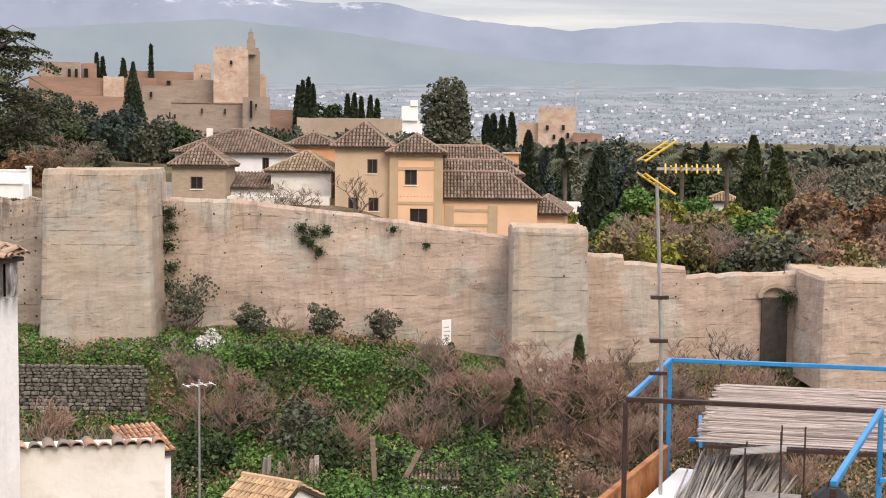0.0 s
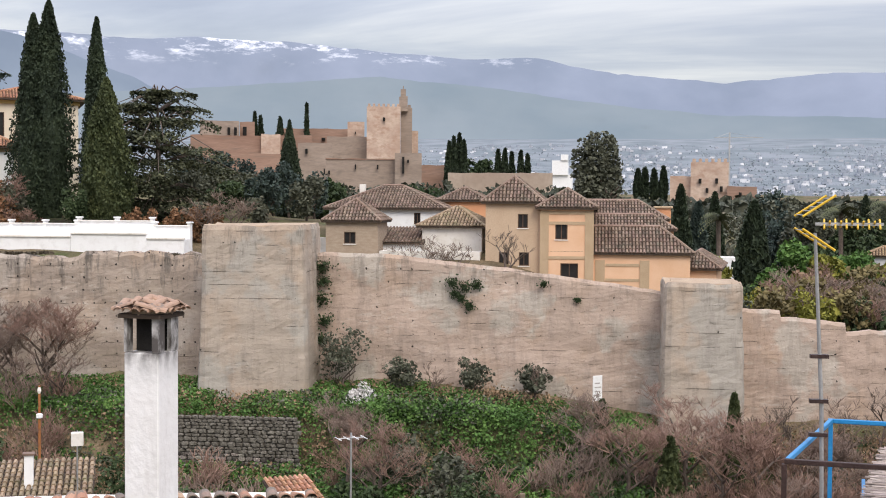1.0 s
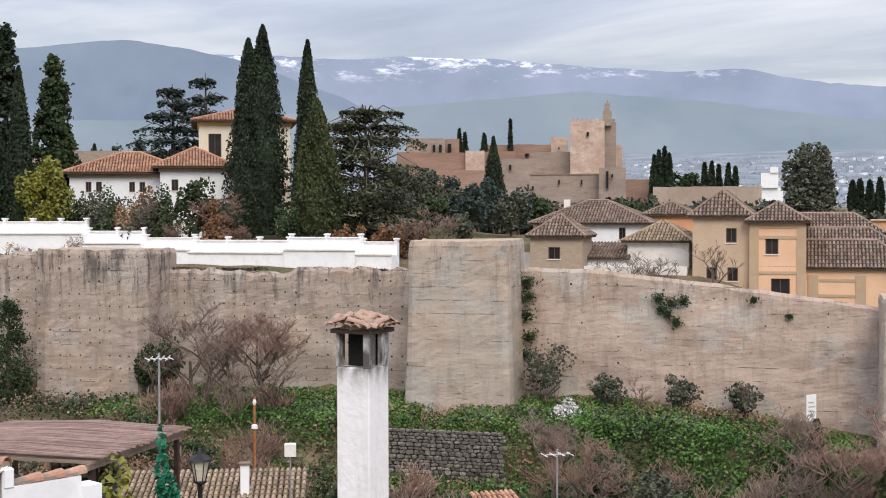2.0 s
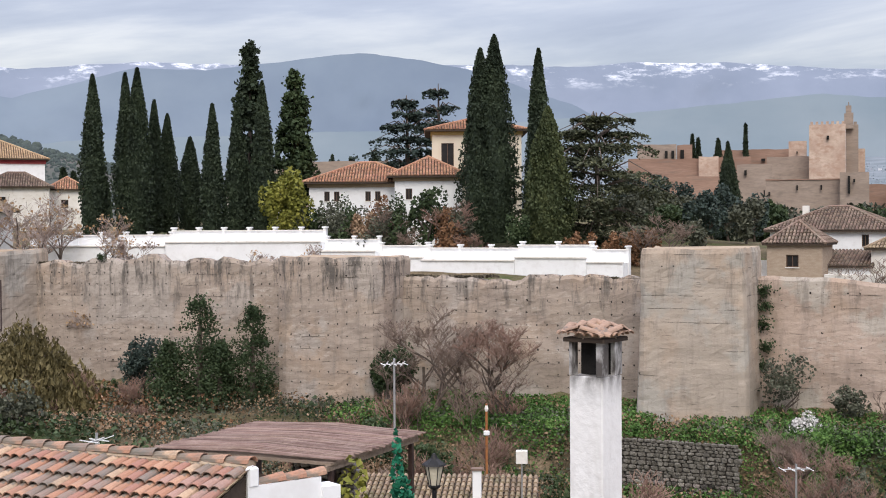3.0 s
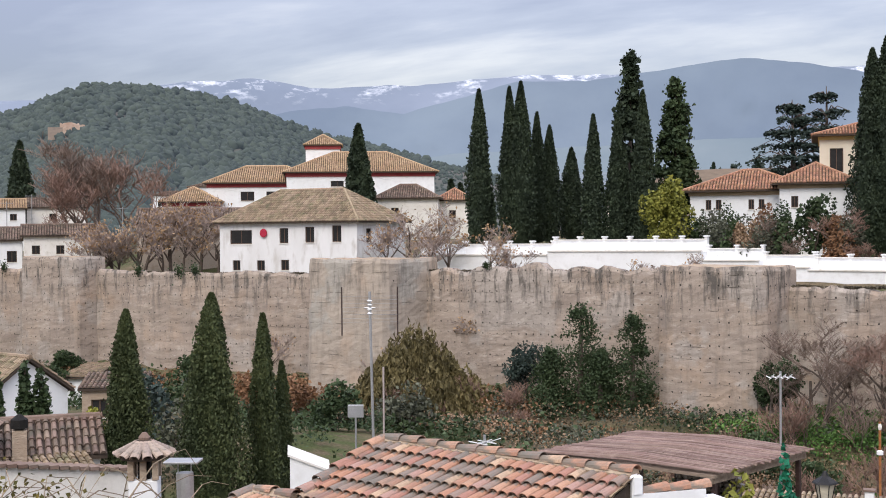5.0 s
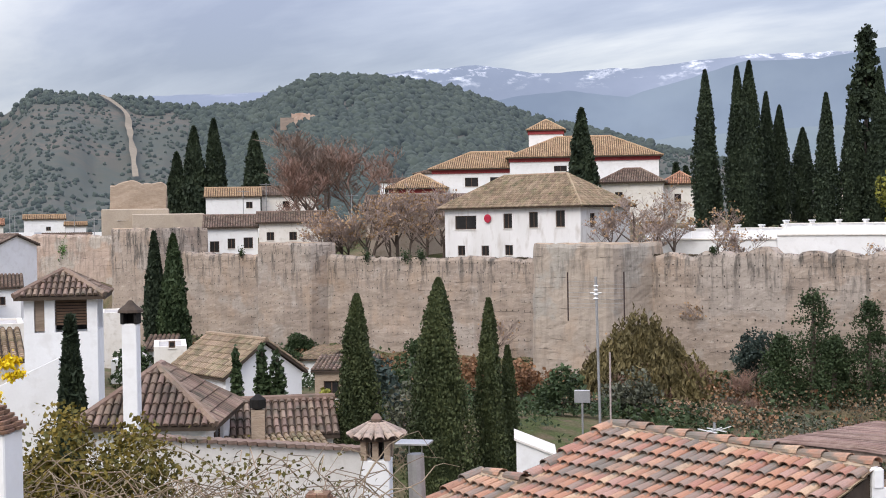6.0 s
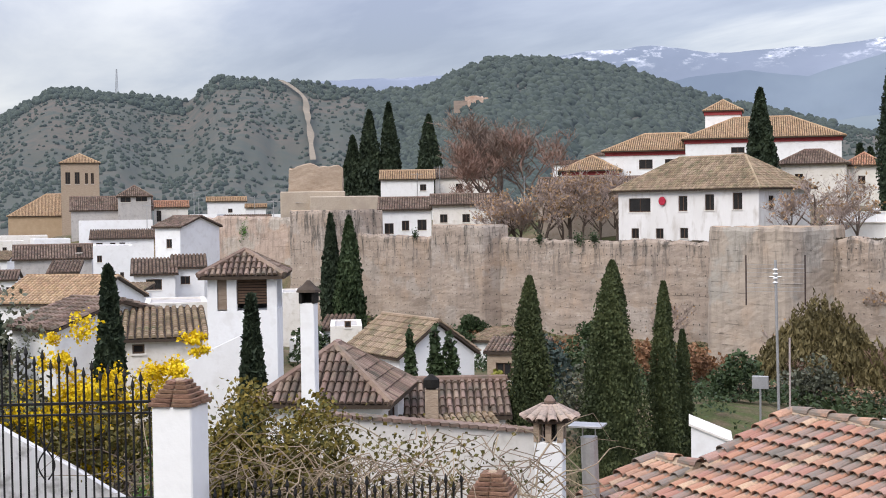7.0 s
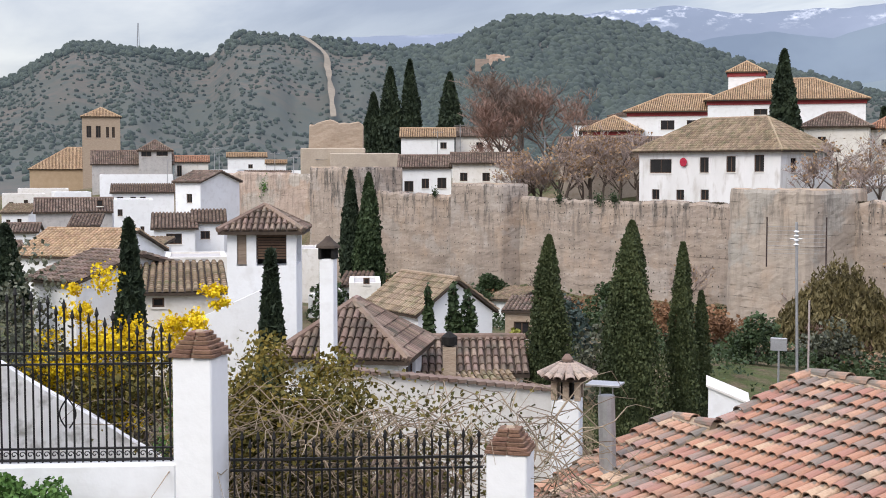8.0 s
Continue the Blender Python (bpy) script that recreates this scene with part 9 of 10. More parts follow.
    for x in (0, 0.45, 0.75):
        for y in (0, 0.4):
            part("upright", M().tube([(x, y, 0), (x, y, 1.75 - 0.25 * (x == 0))], 0.012, 5), DARK_STEEL, s)
    for i, zz in enumerate((0.35, 0.8, 1.35)):
        for k in range(5):
            part("slat", M().box(0.0, 0.72, 0.03 + 0.075 * k, 0.085 + 0.075 * k, zz + 0.02 * i, zz + 0.02 * i + 0.018, pose(0, 0, 0, 0, -8 if i == 2 else 0, 0)), STICK, s)
    for k, (x, zz) in enumerate(((0.12, 0.05), (0.3, 0.4), (0.5, 0.05))):
        part("clay_pot", M().lathe([(0.06, zz), (0.09, zz + 0.14), (0.1, zz + 0.16), (0.08, zz + 0.16), (0.06, zz + 0.05)], 10, x, 0.2), TILE_RED, s)
    for i in range(6):
        d = solo("crate_slat", M().box(0, 0.5, 0, 0.09, 0, 0.03), STICK, "loose grey crate slat on the terrace kerb", "slat", group="crate slats", at=pose(2.35 + 0.09 * i, 16.15 + 0.2 * i, 15.225, 0, 0, -30 + 3 * i))
    lantern("black terrace lantern with glass panes on a post", 4.72, 15.35, 15.45, 0.95, 1.0)
    # the yellow roof aerial on its leaning mast
    a = thing("yellow_aerial", "yellow television aerial on a tall leaning mast", "aerial", 3.02, 17.75, 0)
    part("mast", M().tube([(0.14, 0, 10.5), (0.02, 0, 17.3), (-0.1, 0, 19.62)], [0.03, 0.028, 0.022], 8), STEEL, a)
    for zz in (17.95, 17.35, 16.9):
        part("clamp", M().box(-0.12 - 0.02, 0.10, -0.05, 0.05, zz, zz + 0.05), DARK_STEEL, a)
    Y = surface("yellow_plastic", (0.62, 0.38, 0.03), (0.70, 0.45, 0.05), 4, 30, rough=0.45)
    boom = M().box(-0.1, 0.78, -0.02, 0.02, 19.72, 19.76)
    part("boom", boom, STEEL, a)
    for i in range(11):
        part("director", M().tube([(0.0 + 0.072 * i, -0.10, 19.68 + 0.1 * (i % 2)), (0.03 + 0.072 * i, 0.10, 19.80 - 0.1 * (i % 2))], 0.014, 6), Y, a)
    for sgn in (-1, 1):
        for k in range(5):
            x = -0.32 + 0.12 * k
            part("reflector_rod", M().tube([(-0.30 + 0.09 * k, -0.35, 19.76 + sgn * (0.10 + 0.055 * k)), (-0.30 + 0.09 * k, 0.35, 19.76 + sgn * (0.10 + 0.055 * k))], 0.007, 5), STEEL, a)
        for y in (-0.35, 0.35):
            part("reflector_edge", M().tube([(-0.32, y, 19.76 + sgn * 0.08), (0.1, y, 19.76 + sgn * 0.36)], 0.017, 6), Y, a)


def lantern(label, x, y, z, s=1.0, post=0.0):
    t = thing("lantern", label, "lamp", x, y, z, 20)
    part("roof", M().lathe([(0.26 * s, 0.42 * s), (0.24 * s, 0.45 * s), (0.08 * s, 0.56 * s), (0.03 * s, 0.66 * s)], 6), IRON, t)
    for k in range(6):
        a = 2 * math.pi * k / 6
        part("rib", M().tube([(math.cos(a) * 0.2 * s, math.sin(a) * 0.2 * s, 0.42 * s), (math.cos(a) * 0.11 * s, math.sin(a) * 0.11 * s, 0)], 0.012 * s, 4), IRON, t)
    part("glass", M().lathe([(0.10 * s, 0.01), (0.185 * s, 0.41 * s)], 6), surface("frosted_lamp_glass", (0.55, 0.50, 0.38), (0.6, 0.55, 0.42), 4, 12, rough=0.2), t)
    part("base", M().lathe([(0.03 * s, -0.1 * s), (0.13 * s, -0.03 * s), (0.13 * s, 0.0)], 6), IRON, t)
    if post:
        part("post", M().tube([(0, 0, -post), (0, 0, -0.08 * s)], [0.05, 0.035], 8), IRON, t)


build_blue_terrace()


# ---------------------------------------------------------------- between the near roofs and the slope
def small_aerial(label, x, y, z0, z1, yaw, w=0.55, n=7, lean=0.0, grid=False):
    t = thing("roof_aerial", label, "aerial", x, y, 0, yaw)
    part("mast", M().tube([(lean, 0, z0), (0, 0, z1)], 0.03, 6), STEEL, t)
    q = M().tube([(-w, 0, z1 - 0.15), (w, 0, z1 - 0.15)], 0.016, 5)
    if grid:
        for k in range(8):
            part("grid_rod", M().tube([(-w * 1.2, 0.06, z1 - 0.08 * k - 0.1), (w * 1.2, 0.06, z1 - 0.08 * k - 0.1)], 0.004, 4), STEEL, t)
        for k in range(4):
            part("insulator", M().lathe([(0.02, z1 - 0.5 + 0.09 * k), (0.06, z1 - 0.47 + 0.09 * k), (0.02, z1 - 0.44 + 0.09 * k)], 8), WHITE, t)
        q = M().tube([(-0.12, 0, z1 - 0.35), (0.12, 0, z1 - 0.35)], 0.016, 5)
        for s in (-1, 1):
            part("grid_post", M().tube([(s * w * 1.2, 0.06, z1 + 0.1), (s * w * 1.2, 0.06, z1 - 0.95)], 0.016, 5), DARK_STEEL, t)
    else:
        for k in range(n):
            part("rod", M().tube([(-w + 2 * w * k / (n - 1), -0.3, z1 - 0.15 + 0.1 * (k % 2)), (-w + 2 * w * k / (n - 1), 0.3, z1 - 0.15 - 0.1 * (k % 2))], 0.012, 4), WHITE, t)
    part("boom", q, STEEL, t)


def build_between():
    small_aerial("pale bent television aerial above the brushwood", -7.0, 37.3, -0.5, 13.2, 30, 0.4)
    small_aerial("white television aerial on a thin mast", -16.1, 30.3, 11.0, 16.5, 40, 0.3, 9)
    small_aerial("tall grid aerial on a leaning mast", -20.1, 19.55, 12.0, 18.85, 45, 0.5, 7, 0.12, True)
    t = thing("panel_aerial", "flat grey panel aerial on a short post", "aerial", -20.3, 19.3, 0, 40)
    part("post", M().tube([(0, 0, 12.5), (0, 0, 16.2)], 0.022, 6), STEEL, t)
    part("panel", M().box(-0.17, 0.17, -0.03, 0.03, 16.15, 16.42, None, 0.01), STEEL, t)
    t = thing("thin_pole", "thin pale pole behind the near roof", "pole", -20.05, 19.9, 0)
    part("shaft", M().tube([(0, 0, 12), (0, 0, 17.2)], 0.02, 6), REED, t)
    small_aerial("small roof aerial behind the ridge", -17.6, 20.4, 12.5, 15.9, 80, 0.18, 4)
    # the cane-roofed pergola
    t = thing("pergola", "rough pergola roofed with weathered reddish canes on posts", "pergola", -20.5, 26.0, 0)
    rng = random.Random(6)
    q = M()
    for i in range(120):
        y = 4.5 * i / 120
        q.tube([(rng.uniform(-.1, .1), y + rng.uniform(-.05, .05) - 0.1, 14.52 + rng.uniform(0, .04)), (2.6, y + rng.uniform(-.04, .04), 14.62 + rng.uniform(0, .05)), (5.1 + rng.uniform(-.1, .15), y + rng.uniform(-.05, .05) + 0.1, 14.55 + rng.uniform(0, .05))], 0.022, 4, False)
    part("cane_roof", q, surface("reddish_cane", (0.25, 0.165, 0.14), (0.36, 0.26, 0.22), 2, 14, island=0.3), t)["kind"] = "stuff"
    part("underlay", M().box(0, 5.0, 0, 4.5, 14.44, 14.50), WOOD, t)
    for x in (0.1, 2.5, 4.85):
        part("rafter", M().box(x, x + 0.1, -0.1, 4.6, 14.3, 14.437), WOOD, t)
        for y in (0.1, 4.2):
            part("post", M().box(x, x + 0.11, y, y + 0.11, 9.5, 14.298), DARK_STEEL, t)
    stone_wall("rubble wall beneath the pergola", -19.2, 30.1, -17.5, 30.5, 11.2, 13.9, 21, size=0.24, most=120)
    bush("bright yellow-green shrub beside the parapet", -10.25, 17.75, 14.2, 1.95, 0.45, 800, LEAF_LIME, 0.11, 1300)
    bush("dark ivy-green climbing plant on the pergola post", -10.3, 19.6, 13.2, 3.2, 0.28, 801, leaf_mat("bluish_green_plastic_leaves", (0.01, 0.13, 0.07), (0.02, 0.2, 0.11)), 0.1, 1300)
    lantern("black street lantern with pale glass", -8.9, 18.0, 16.0, 0.75, 3.5)
    house("low_roofed_shed", "low shed with mossy tile roof and a little chimney", -24.0, 39.3, 8, 20, 7.6, 3.0, 2.0, WHITE_OLD, TILE_MOSS, 0.6, 0.15, "lean", pitch=0.2)
    t = thing("little_chimney", "little white chimney on the shed roof", "chimney", -19.0, 42.0, 10.2, 20)
    part("shaft", M().box(-0.15, 0.15, -0.15, 0.15, -1, 1.1, None, 0.01), WHITE, t)
    part("cap", M().box(-0.2, 0.2, -0.2, 0.2, 1.1, 1.16), TILE_OLD, t)
    t = thing("old_lamp_post", "thin rusty lamp post with a round white shade", "lamp", -20.3, 45.8, 6.5)
    part("post", M().tube([(0, 0, -3), (0, 0, 6.6)], 0.05, 6), RUST, t)
    part("shade", M().lathe([(0.02, 5.35), (0.12, 5.4), (0.12, 5.52), (0.02, 5.58)], 10), WHITE, t)
    part("insulator", M().lathe([(0.05, 6.3), (0.08, 6.4), (0.03, 6.6)], 8), WHITE_OLD, t)
    t = thing("dish_aerial", "small pale box aerial on a pole", "aerial", -17.2, 41.8, 10.5, 20)
    part("pole", M().tube([(0, 0, -3), (0, 0, 1.7)], 0.03, 5), STEEL, t)
    part("box", M().box(-0.2, 0.2, -0.12, 0.12, 1.2, 1.65, None, 0.02), WHITE_OLD, t)
    # sheds and yards at the foot of the bank
    house("white_shed", "small white shed with a brown tile roof and dark doorway", -1.6, 64.2, 0.8, 0, 2.5, 2.2, 2.45, WHITE, TILE_OLD, 0.35, 0.12, "lean", F=[(0.15, 0.3, 0.55, 1.6), (1.35, 1.4, 0.6, 0.3)], pitch=0.2)
    house("thatched_hut", "low white hut with a pale tile gable roof", -7.4, 43.5, 2.5, -30, 2.2, 2.6, 5.2, WHITE, TILE_PALE, 0.75, 0.15, "gable", pitch=0.18)
    house("yard_hut", "white hut with a red tile edge below the brushwood", -10.6, 44, 3, 30, 1.4, 2.2, 6.3, WHITE, TILE_RED, 0.5, 0.15, "lean", F=[(0.4, 5.0, 0.35, 0.6)], pitch=0.18)
    house("garden_hutch", "small grey hutch with a pitched roof on the bank", -14.8, 60.0, 4.0, 15, 1.3, 1.2, 1.6, GREY_RENDER, TILE_OLD, 0.4, 0.15, "gable", pitch=0.2)
    for i, (x, h, a, m) in enumerate(((-3.2, 3.4, -3, WOOD), (-2.4, 3.0, 28, WOOD), (-6.6, 2.2, 4, REED), (-6.2, 2.4, -2, REED), (-9.0, 2.2, 5, STICK), (-8.6, 2.4, -4, STICK), (-8.2, 2.0, 3, STICK), (-5.8, 1.6, 0, WOOD), (-4.6, 1.4, 2, RUST), (-5.2, 1.2, 0, WHITE_OLD))):
        solo("yard_plank", M().box(-0.13, 0.13, -0.03, 0.03, 0, h, None, 0.01), m, "loose plank leaning in the yard", "plank", group="yard planks", at=pose(x, 64.4, on_ground(x, 64.4) - 0.1, 4, a, 12 * i))
    t = thing("white_sign", "narrow white notice board at the foot of the rampart", "sign", 0.35, 82.5, 6.9, 35)
    part("board", M().box(-0.35, 0.35, -0.03, 0.03, 0.5, 2.1, None, 0.01), WHITE, t)
    part("leg", M().tube([(-0.3, 0.05, -0.5), (-0.3, 0.05, 2.0)], 0.03, 5), STEEL, t)
    part("leg", M().tube([(0.3, 0.05, -0.5), (0.3, 0.05, 2.0)], 0.03, 5), STEEL, t)
    for k in range(4):
        part("text_bar", M().box(-0.24, 0.24 - 0.08 * (k % 2), -0.036, -0.032, 0.8 + 0.26 * k, 0.88 + 0.26 * k), GREY_RENDER, t)
    # tall near cypresses and the little conifers by the white gable
    for i, (b, top, r, d, n) in enumerate(((56.2, 17.6, 0.80, 41, 6800), (52.6, 18.1, 1.02, 40, 9500), (50.4, 17.4, 0.60, 41, 5000), (49.6, 15.8, 0.50, 42, 3000))):
        p = spot(b, d)
        z = on_ground(p.x, p.y)
        cypress("tall ragged olive-green cypress below the near roofs", p.x, p.y, z, top - z, r, 810 + i, LEAF_CYP_OLIVE, 0.068, int(n * 2.6), bulge=0.5, rag=2.1)
    for i, (b, top, r, d) in enumerate(((61.45, 14.3, 0.42, 60), (60.35, 14.6, 0.55, 58), (59.7, 14.3, 0.7, 58), (58.9, 11.6, 0.5, 57))):
        p = spot(b, d)
        z = on_ground(p.x, p.y)
        conifer("small dark young cypress by the white gable", p.x, p.y, z, top - z, r, 820 + i, LEAF_DARK, 0.2, 1500)
    for i, (b, d, h, r, m) in enumerate(((55.5, 66, 4, 2.0, LEAF_BLUE), (53.2, 80, 4, 2.2, LEAF_DARK), (51.0, 90, 3, 2, LEAF_RUST), (57.3, 64, 2.2, 1.0, LEAF_LIME), (49.0, 84, 3, 2, LEAF_RUST), (47.2, 78, 3, 2, LEAF_DARK), (44.0, 80, 3.2, 2, LEAF_OLIVE), (66.0, 90, 3, 2, LEAF_DARK), (62.0, 95, 3, 2, LEAF_DARK), (59.5, 100, 3, 2.2, LEAF_DARK), (53.5, 60, 5.0, 1.8, LEAF_OLIVE))):
        p = spot(b, d)
        bush("garden shrub among the houses below the rampart", p.x, p.y, on_ground(p.x, p.y), h, r, 830 + i, m, 0.22, 1300)


build_between()


# ---------------------------------------------------------------- the fence beside the terrace
def build_fence():
    P1, P2 = Vector((-10.6, 3.42, 0)), Vector((-9.47, 5.78, 0))
    d = (P2 - P1).normalized()
    yaw = math.degrees(math.atan2(d.y, d.x))
    TERRA = surface("weathered_cap_brick", (0.25, 0.14, 0.09), (0.36, 0.21, 0.14), 4, 22, bump=0.6, third=(0.19, 0.12, 0.08), obj=0.25)
    brick = M().box(-0.5, 0.5, -0.5, 0.5, -0.5, 0.5, None, 0.08).mesh("cap_brick", TERRA)
    for k, (p, top) in enumerate(((P1, 18.42), (P2, 17.57))):
        t = thing("gate_pillar", "white pillar with a stepped brick cap", "pillar", p.x, p.y, 0, yaw - 18, group="fence pillars")
        part("shaft", M().box(-0.175, 0.175, -0.175, 0.175, 15.5, top, None, 0.012), WHITE, t)
        rng = random.Random(k)
        for i in range(6):
            hw = 0.196 - 0.021 * i + rng.uniform(-0.008, 0.008)
            zz = top + 0.008 + i * 0.034
            for s in range(4):
                for j in (-0.5, 0.5):
                    m = Matrix.Rotation(math.pi / 2 * s, 4, "Z") @ pose(j * hw, -hw * 0.62, zz + 0.014, 0, rng.uniform(-3, 3), rng.uniform(-5, 5)) @ Matrix.Diagonal((hw * rng.uniform(0.9, 1.0), hw * rng.uniform(0.72, 0.84), 0.027, 1))
                    o = new("cap_brick", brick); o.parent = t; o.matrix_basis = m
        part("cap_mortar", M().lathe([(0.165, top + 0.004), (0.10, top + 0.13), (0.03, top + 0.22)], 8), COPING, t)
    # fence bays: the higher one to the south, the lower between the pillars
    for name, a, ln, z0, z1, hi0, hi1, label in (("fence", P1 - d * 3.6, 3.38, 17.54, 18.44, 0.95, 0.08, "tall black wrought-iron fence with spear tips and scrolls"), ("fence", P1 + d * 0.24, 2.14, 16.45, 17.52, 0.10, 0.10, "low black wrought-iron fence tangled with creeper")):
        t = thing(name, label, "fence", a.x, a.y, 0, yaw, group="iron fence")
        for zz, h in ((z0, 0.022), (z0 + 0.10, 0.016), (z1, 0.022), (z1 - 0.09, 0.016)):
            part("rail", M().box(0, ln, -0.014, 0.014, zz, zz + h), IRON, t)
        n = int(ln / 0.066)
        for i in range(n):
            x = (i + 0.5) * ln / n
            up = hi0 + (hi1 - hi0) * x / ln + (0.07 if i % 2 else 0.0)
            top = z1 + up
            part("bar", M().tube([(x, 0, z0 - 0.03), (x, 0, top)], 0.0095, 6).lathe([(0.010, top), (0.019, top + 0.02), (0.003, top + 0.085)], 6, x, 0), IRON, t)
            if i < n - 1 and z1 > 18:
                xm = x + 0.5 * ln / n
                c = [(xm + 0.028 * math.cos(q * 0.7) * (1 - q / 12), 0, z0 + 0.06 + 0.028 * math.sin(q * 0.7) * (1 - q / 12)) for q in range(10)]
                part("scroll", M().tube(c, 0.005, 4), IRON, t)
            if z1 < 18 or i % 2 == 0:
                part("collar", M().lathe([(0.016, z1 - 0.05), (0.016, z1 - 0.03)], 6, x, 0), IRON, t)
        if z1 > 18:
            for xc in (0.62, 1.35, 2.5):
                for s in (-1, 1):
                    c = [(xc + s * (0.012 + 0.055 * math.sin(q / 14 * math.pi * 1.5)), 0, z0 + 0.28 + 0.36 * q / 14) for q in range(15)]
                    part("scroll", M().tube(c, 0.007, 5), IRON, t)
    w = thing("plinth_wall", "low whitewashed plinth wall under the iron fence", "wall", (P1 - d * 4.2).x, (P1 - d * 4.2).y, 0, yaw)
    part("plinth", M().box(0, 4.0, -0.13, 0.13, 15.2, 17.53, None, 0.012), WHITE, w)
    w = thing("plinth_wall", "low whitewashed plinth wall under the iron fence", "wall", (P1 + d * 0.21).x, (P1 + d * 0.21).y, 0, yaw)
    part("plinth", M().box(0, 2.2, -0.13, 0.13, 15.2, 16.52, None, 0.012), WHITE, w)
    # white lane wall that slopes down behind it
    a, b = spot(82.0, 12.6), spot(73.6, 12.6)
    t = thing("lane_wall", "peeling white lane wall sloping down behind the fence", "wall", a.x, a.y, 0, math.degrees(math.atan2(b.y - a.y, b.x - a.x)))
    ln, n, vs = (b - a).length, 16, []
    for i in range(n + 1):
        x = ln * i / n
        top = 18.48 - 1.26 * i / n + 0.03 * noise.noise((x * 2.0, 3, 1))
        vs += [(x, 0.02 * noise.noise((x * 3, 1, 1)), 12), (x, 0.015 * noise.noise((x * 3, 5, 1)), top), (x, 0.25, top), (x, 0.25, 12)]
    part("wall_face", M().add(vs, [(4 * i + k, 4 * i + 4 + k, 4 * i + 5 + k, 4 * i + 1 + k) for i in range(n) for k in range(3)] + [(3, 2, 1, 0), tuple(4 * n + k for k in range(4))]),
         surface("peeling_limewash", (0.77, 0.76, 0.74), (0.66, 0.65, 0.62), 1.6, 9, bump=0.3, third=(0.22, 0.20, 0.17)), t)
    # mimosa, creeper and shrubs
    p = spot(76.6, 14.6)
    m = thing("mimosa", "mimosa tree heavy with bright yellow blossom", "tree", p.x, p.y, 15.4)
    ls, tips = limbs(61, (0, 0, -0.5), 4.2, 0.8, 0.07, 3, 4)
    q = M()
    for pts, rad, lv in ls:
        q.tube(pts, [max(r, 0.008) for r in rad], 5, False)
    part("trunk", q, BARK, m)
    cl = []
    rng = np.random.default_rng(62)
    for bx, by, z, r, n in ((0.1, 0.3, 2.75, 0.42, 700), (0.05, 0.1, 2.2, 0.40, 600), (-0.1, -0.7, 2.1, 0.45, 650), (-0.2, -1.2, 2.35, 0.35, 350), (0.15, 1.05, 2.85, 0.24, 350), (0.1, 0.85, 2.6, 0.3, 300), (0, -0.3, 2.5, 0.3, 320), (0.1, -0.1, 3.05, 0.2, 180), (0.15, 1.4, 3.15, 0.15, 140)):
        n = int(n * 3.2)
        puff = rng.normal(size=(9, 3)) * r * 0.5
        cl.append(puff[rng.integers(0, 9, n)] + rng.normal(size=(n, 3)) * np.array([r * 0.2, r * 0.2, r * 0.17]) + np.array([bx, by, z]))
    crown("blossom", np.concatenate(cl), 0.036, FLOWER_YELLOW, m, 63)
    crown("foliage", lumpy(64, 4200, 0.8, 1.3, 0.7, (0, 0.2, 2.0), 14), 0.05, LEAF_MIX, m, 64)
    for i, (b, dd, z, h, r, mt, n, s) in enumerate(((70.4, 13.2, 15.6, 2.5, 0.75, LEAF_MIX, 19000, 0.045), (68.8, 13.4, 15.4, 2.65, 0.95, LEAF_MIX, 24000, 0.045), (67.0, 13.4, 15.2, 2.7, 0.95, LEAF_MIX, 22000, 0.045), (67.9, 13.0, 15.0, 2.3, 0.9, LEAF_WILLOW, 14000, 0.045), (65.2, 13.0, 15.2, 2.2, 0.8, LEAF_TAN, 3500, 0.045), (80.0, 14.5, 16.0, 3.0, 0.7, LEAF_OLIVE, 6000, 0.05), (78.6, 13.8, 15.0, 2.6, 0.7, LEAF_MIX, 3500, 0.045), (73.0, 13.0, 14.8, 3.3, 0.45, LEAF_GREEN, 6000, 0.04))):
        p = spot(b, dd)
        bush("tall yellowing shrub behind the fence", p.x, p.y, z, h, r, 900 + i, mt, s, n)
    cr = thing("creeper", "dry tangled creeper stems over the low fence", "creeper", *spot(64.5, 12.0, 16.1))
    q = M()
    rg = random.Random(15)
    for i in range(400):
        a = rg.uniform(-1.9, 1.9)
        x, y = d.x * a + rg.uniform(-.5, .5), d.y * a + rg.uniform(-.5, .5)
        z = rg.uniform(0.4, 1.6)
        hd = rg.uniform(0, 2 * math.pi)
        pts = [Vector((x, y, z))]
        for k in range(5):
            hd += rg.uniform(-.6, .6)
            pts.append(pts[-1] + Vector((math.cos(hd) * 0.2, math.sin(hd) * 0.2, rg.uniform(-0.08, 0.26) - 0.05 * k)))
        q.tube(pts, [0.007, 0.0065, 0.006, 0.005, 0.0035, 0.002], 4, False)
    part("stem_tangle", q, surface("dry_creeper_stem", (0.24, 0.18, 0.12), (0.34, 0.27, 0.19), 3, 20, island=0.35), cr)["kind"] = "stuff"
    crown("foliage", np.array([(d.x * a + rg.gauss(0, .3), d.y * a + rg.gauss(0, .3), rg.uniform(0.5, 2.0) - 0.25 * a) for a in (rg.uniform(-1.9, 1.2) for _ in range(3200))]), 0.04, LEAF_MIX, cr, 5)
    for k, (x, y, h) in enumerate(((-10.60, 2.05, 0.74), (-10.64, 1.75, 0.86), (-10.70, 1.4, 0.98), (-10.74, 1.1, 1.0))):
        bush("fresh green weeds at the foot of the plinth", x, y, 16.7, h, 0.36, 950 + k, LEAF_GREEN, 0.045, 5200)


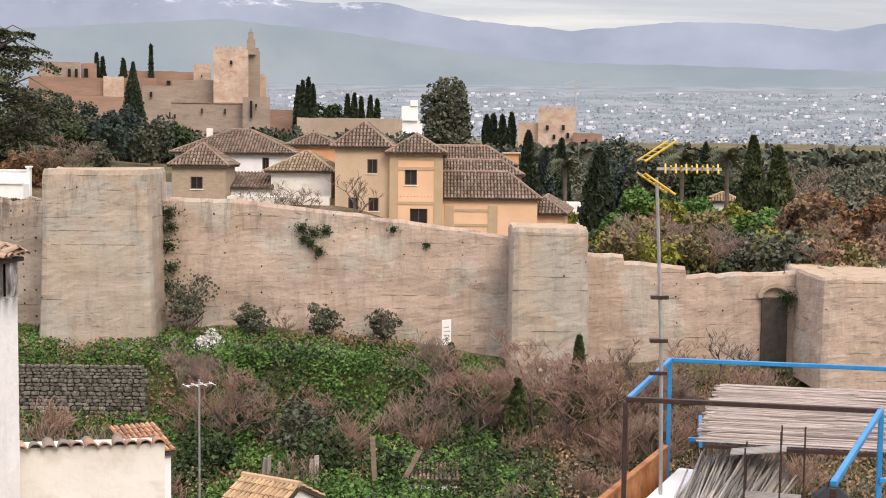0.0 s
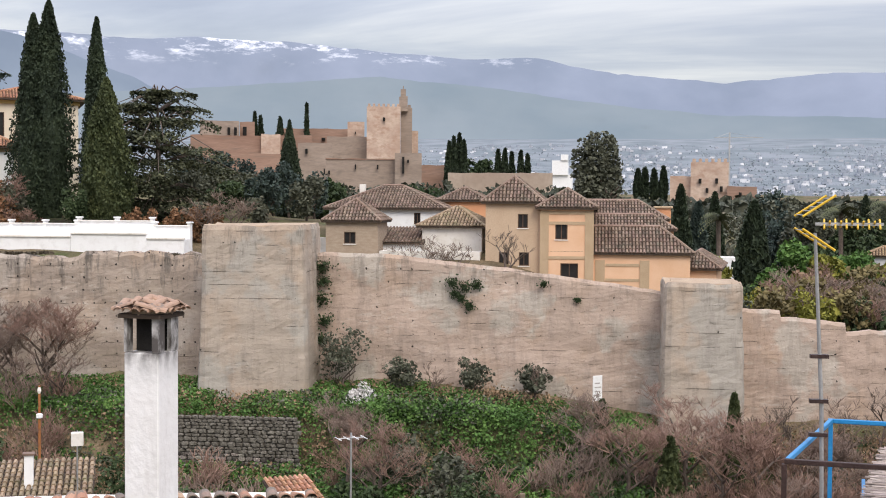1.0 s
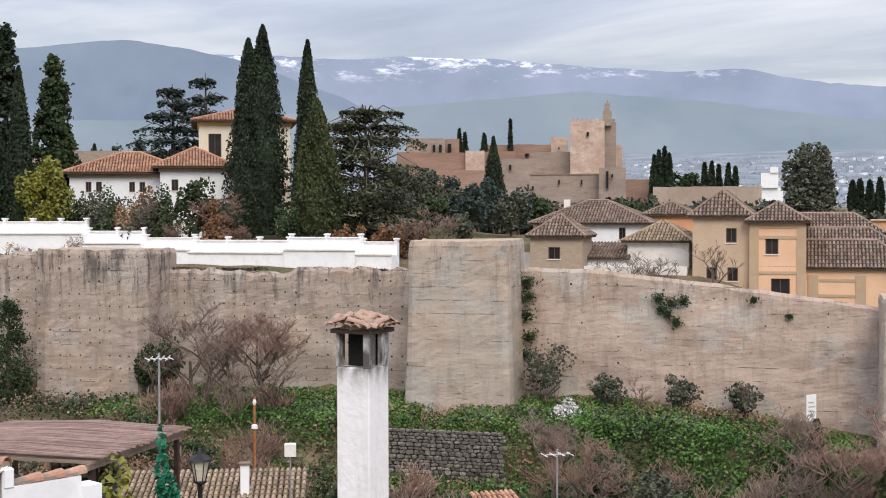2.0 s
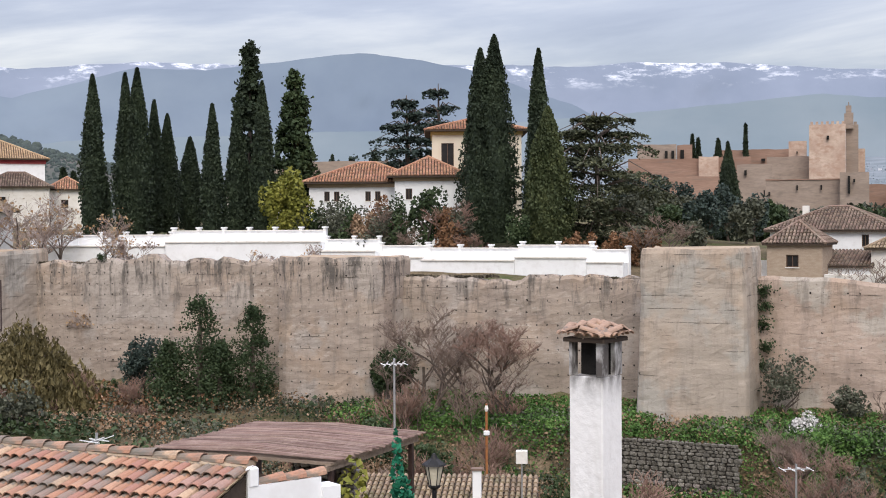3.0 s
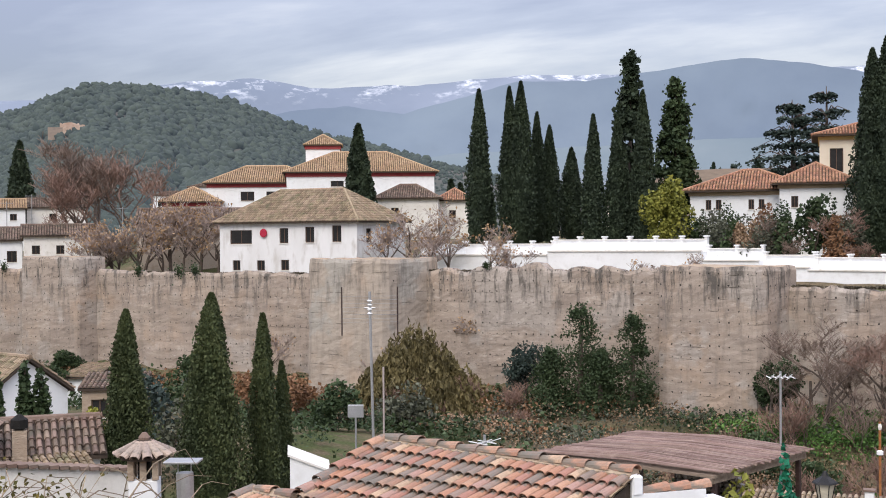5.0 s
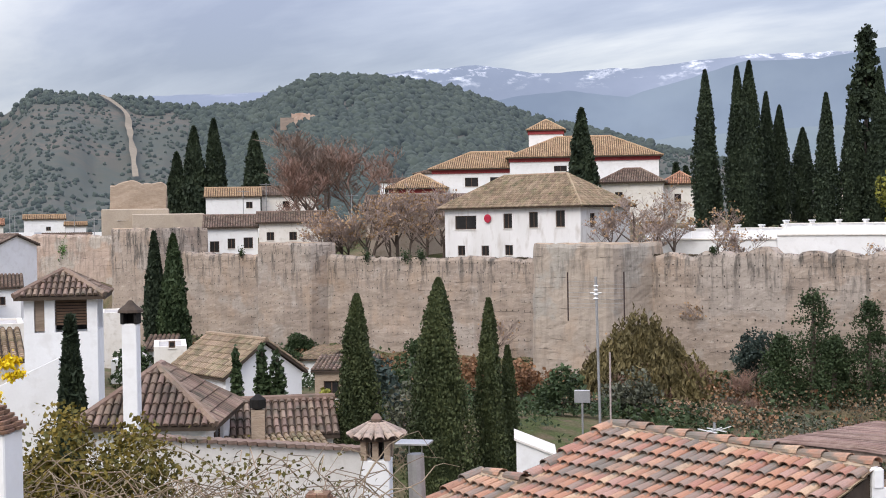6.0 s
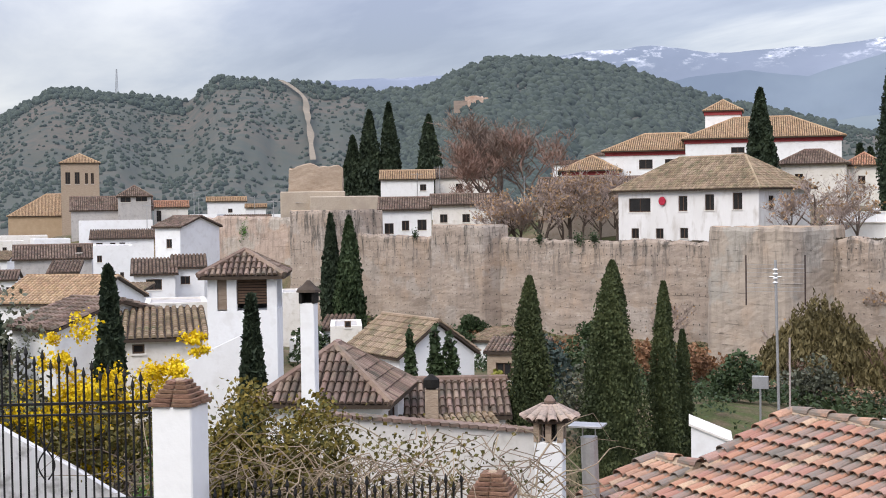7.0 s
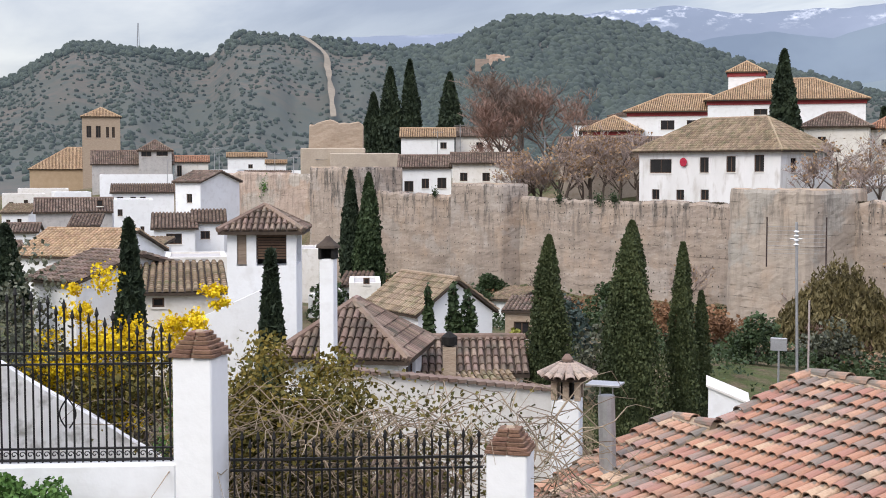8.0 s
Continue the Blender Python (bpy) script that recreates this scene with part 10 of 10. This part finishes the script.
def build_yard_brush():
    proto = brush_proto(2.6, 15, TWIG, 9, 3, 3, "tangled bare creeper against the yard wall")
    q = spot(63.0, 26)
    proto.matrix_basis = pose(q.x, q.y, on_ground(q.x, q.y))
    rng = random.Random(2)
    for i in range(11):
        p = spot(rng.uniform(55.5, 67), rng.uniform(21, 27))
        copy_thing(proto, pose(p.x, p.y, on_ground(p.x, p.y) + rng.uniform(-0.3, 0.6), 0, 0, rng.uniform(0, 360)) @ Matrix.Scale(rng.uniform(0.6, 1.0), 4))


build_fence()
build_yard_brush()
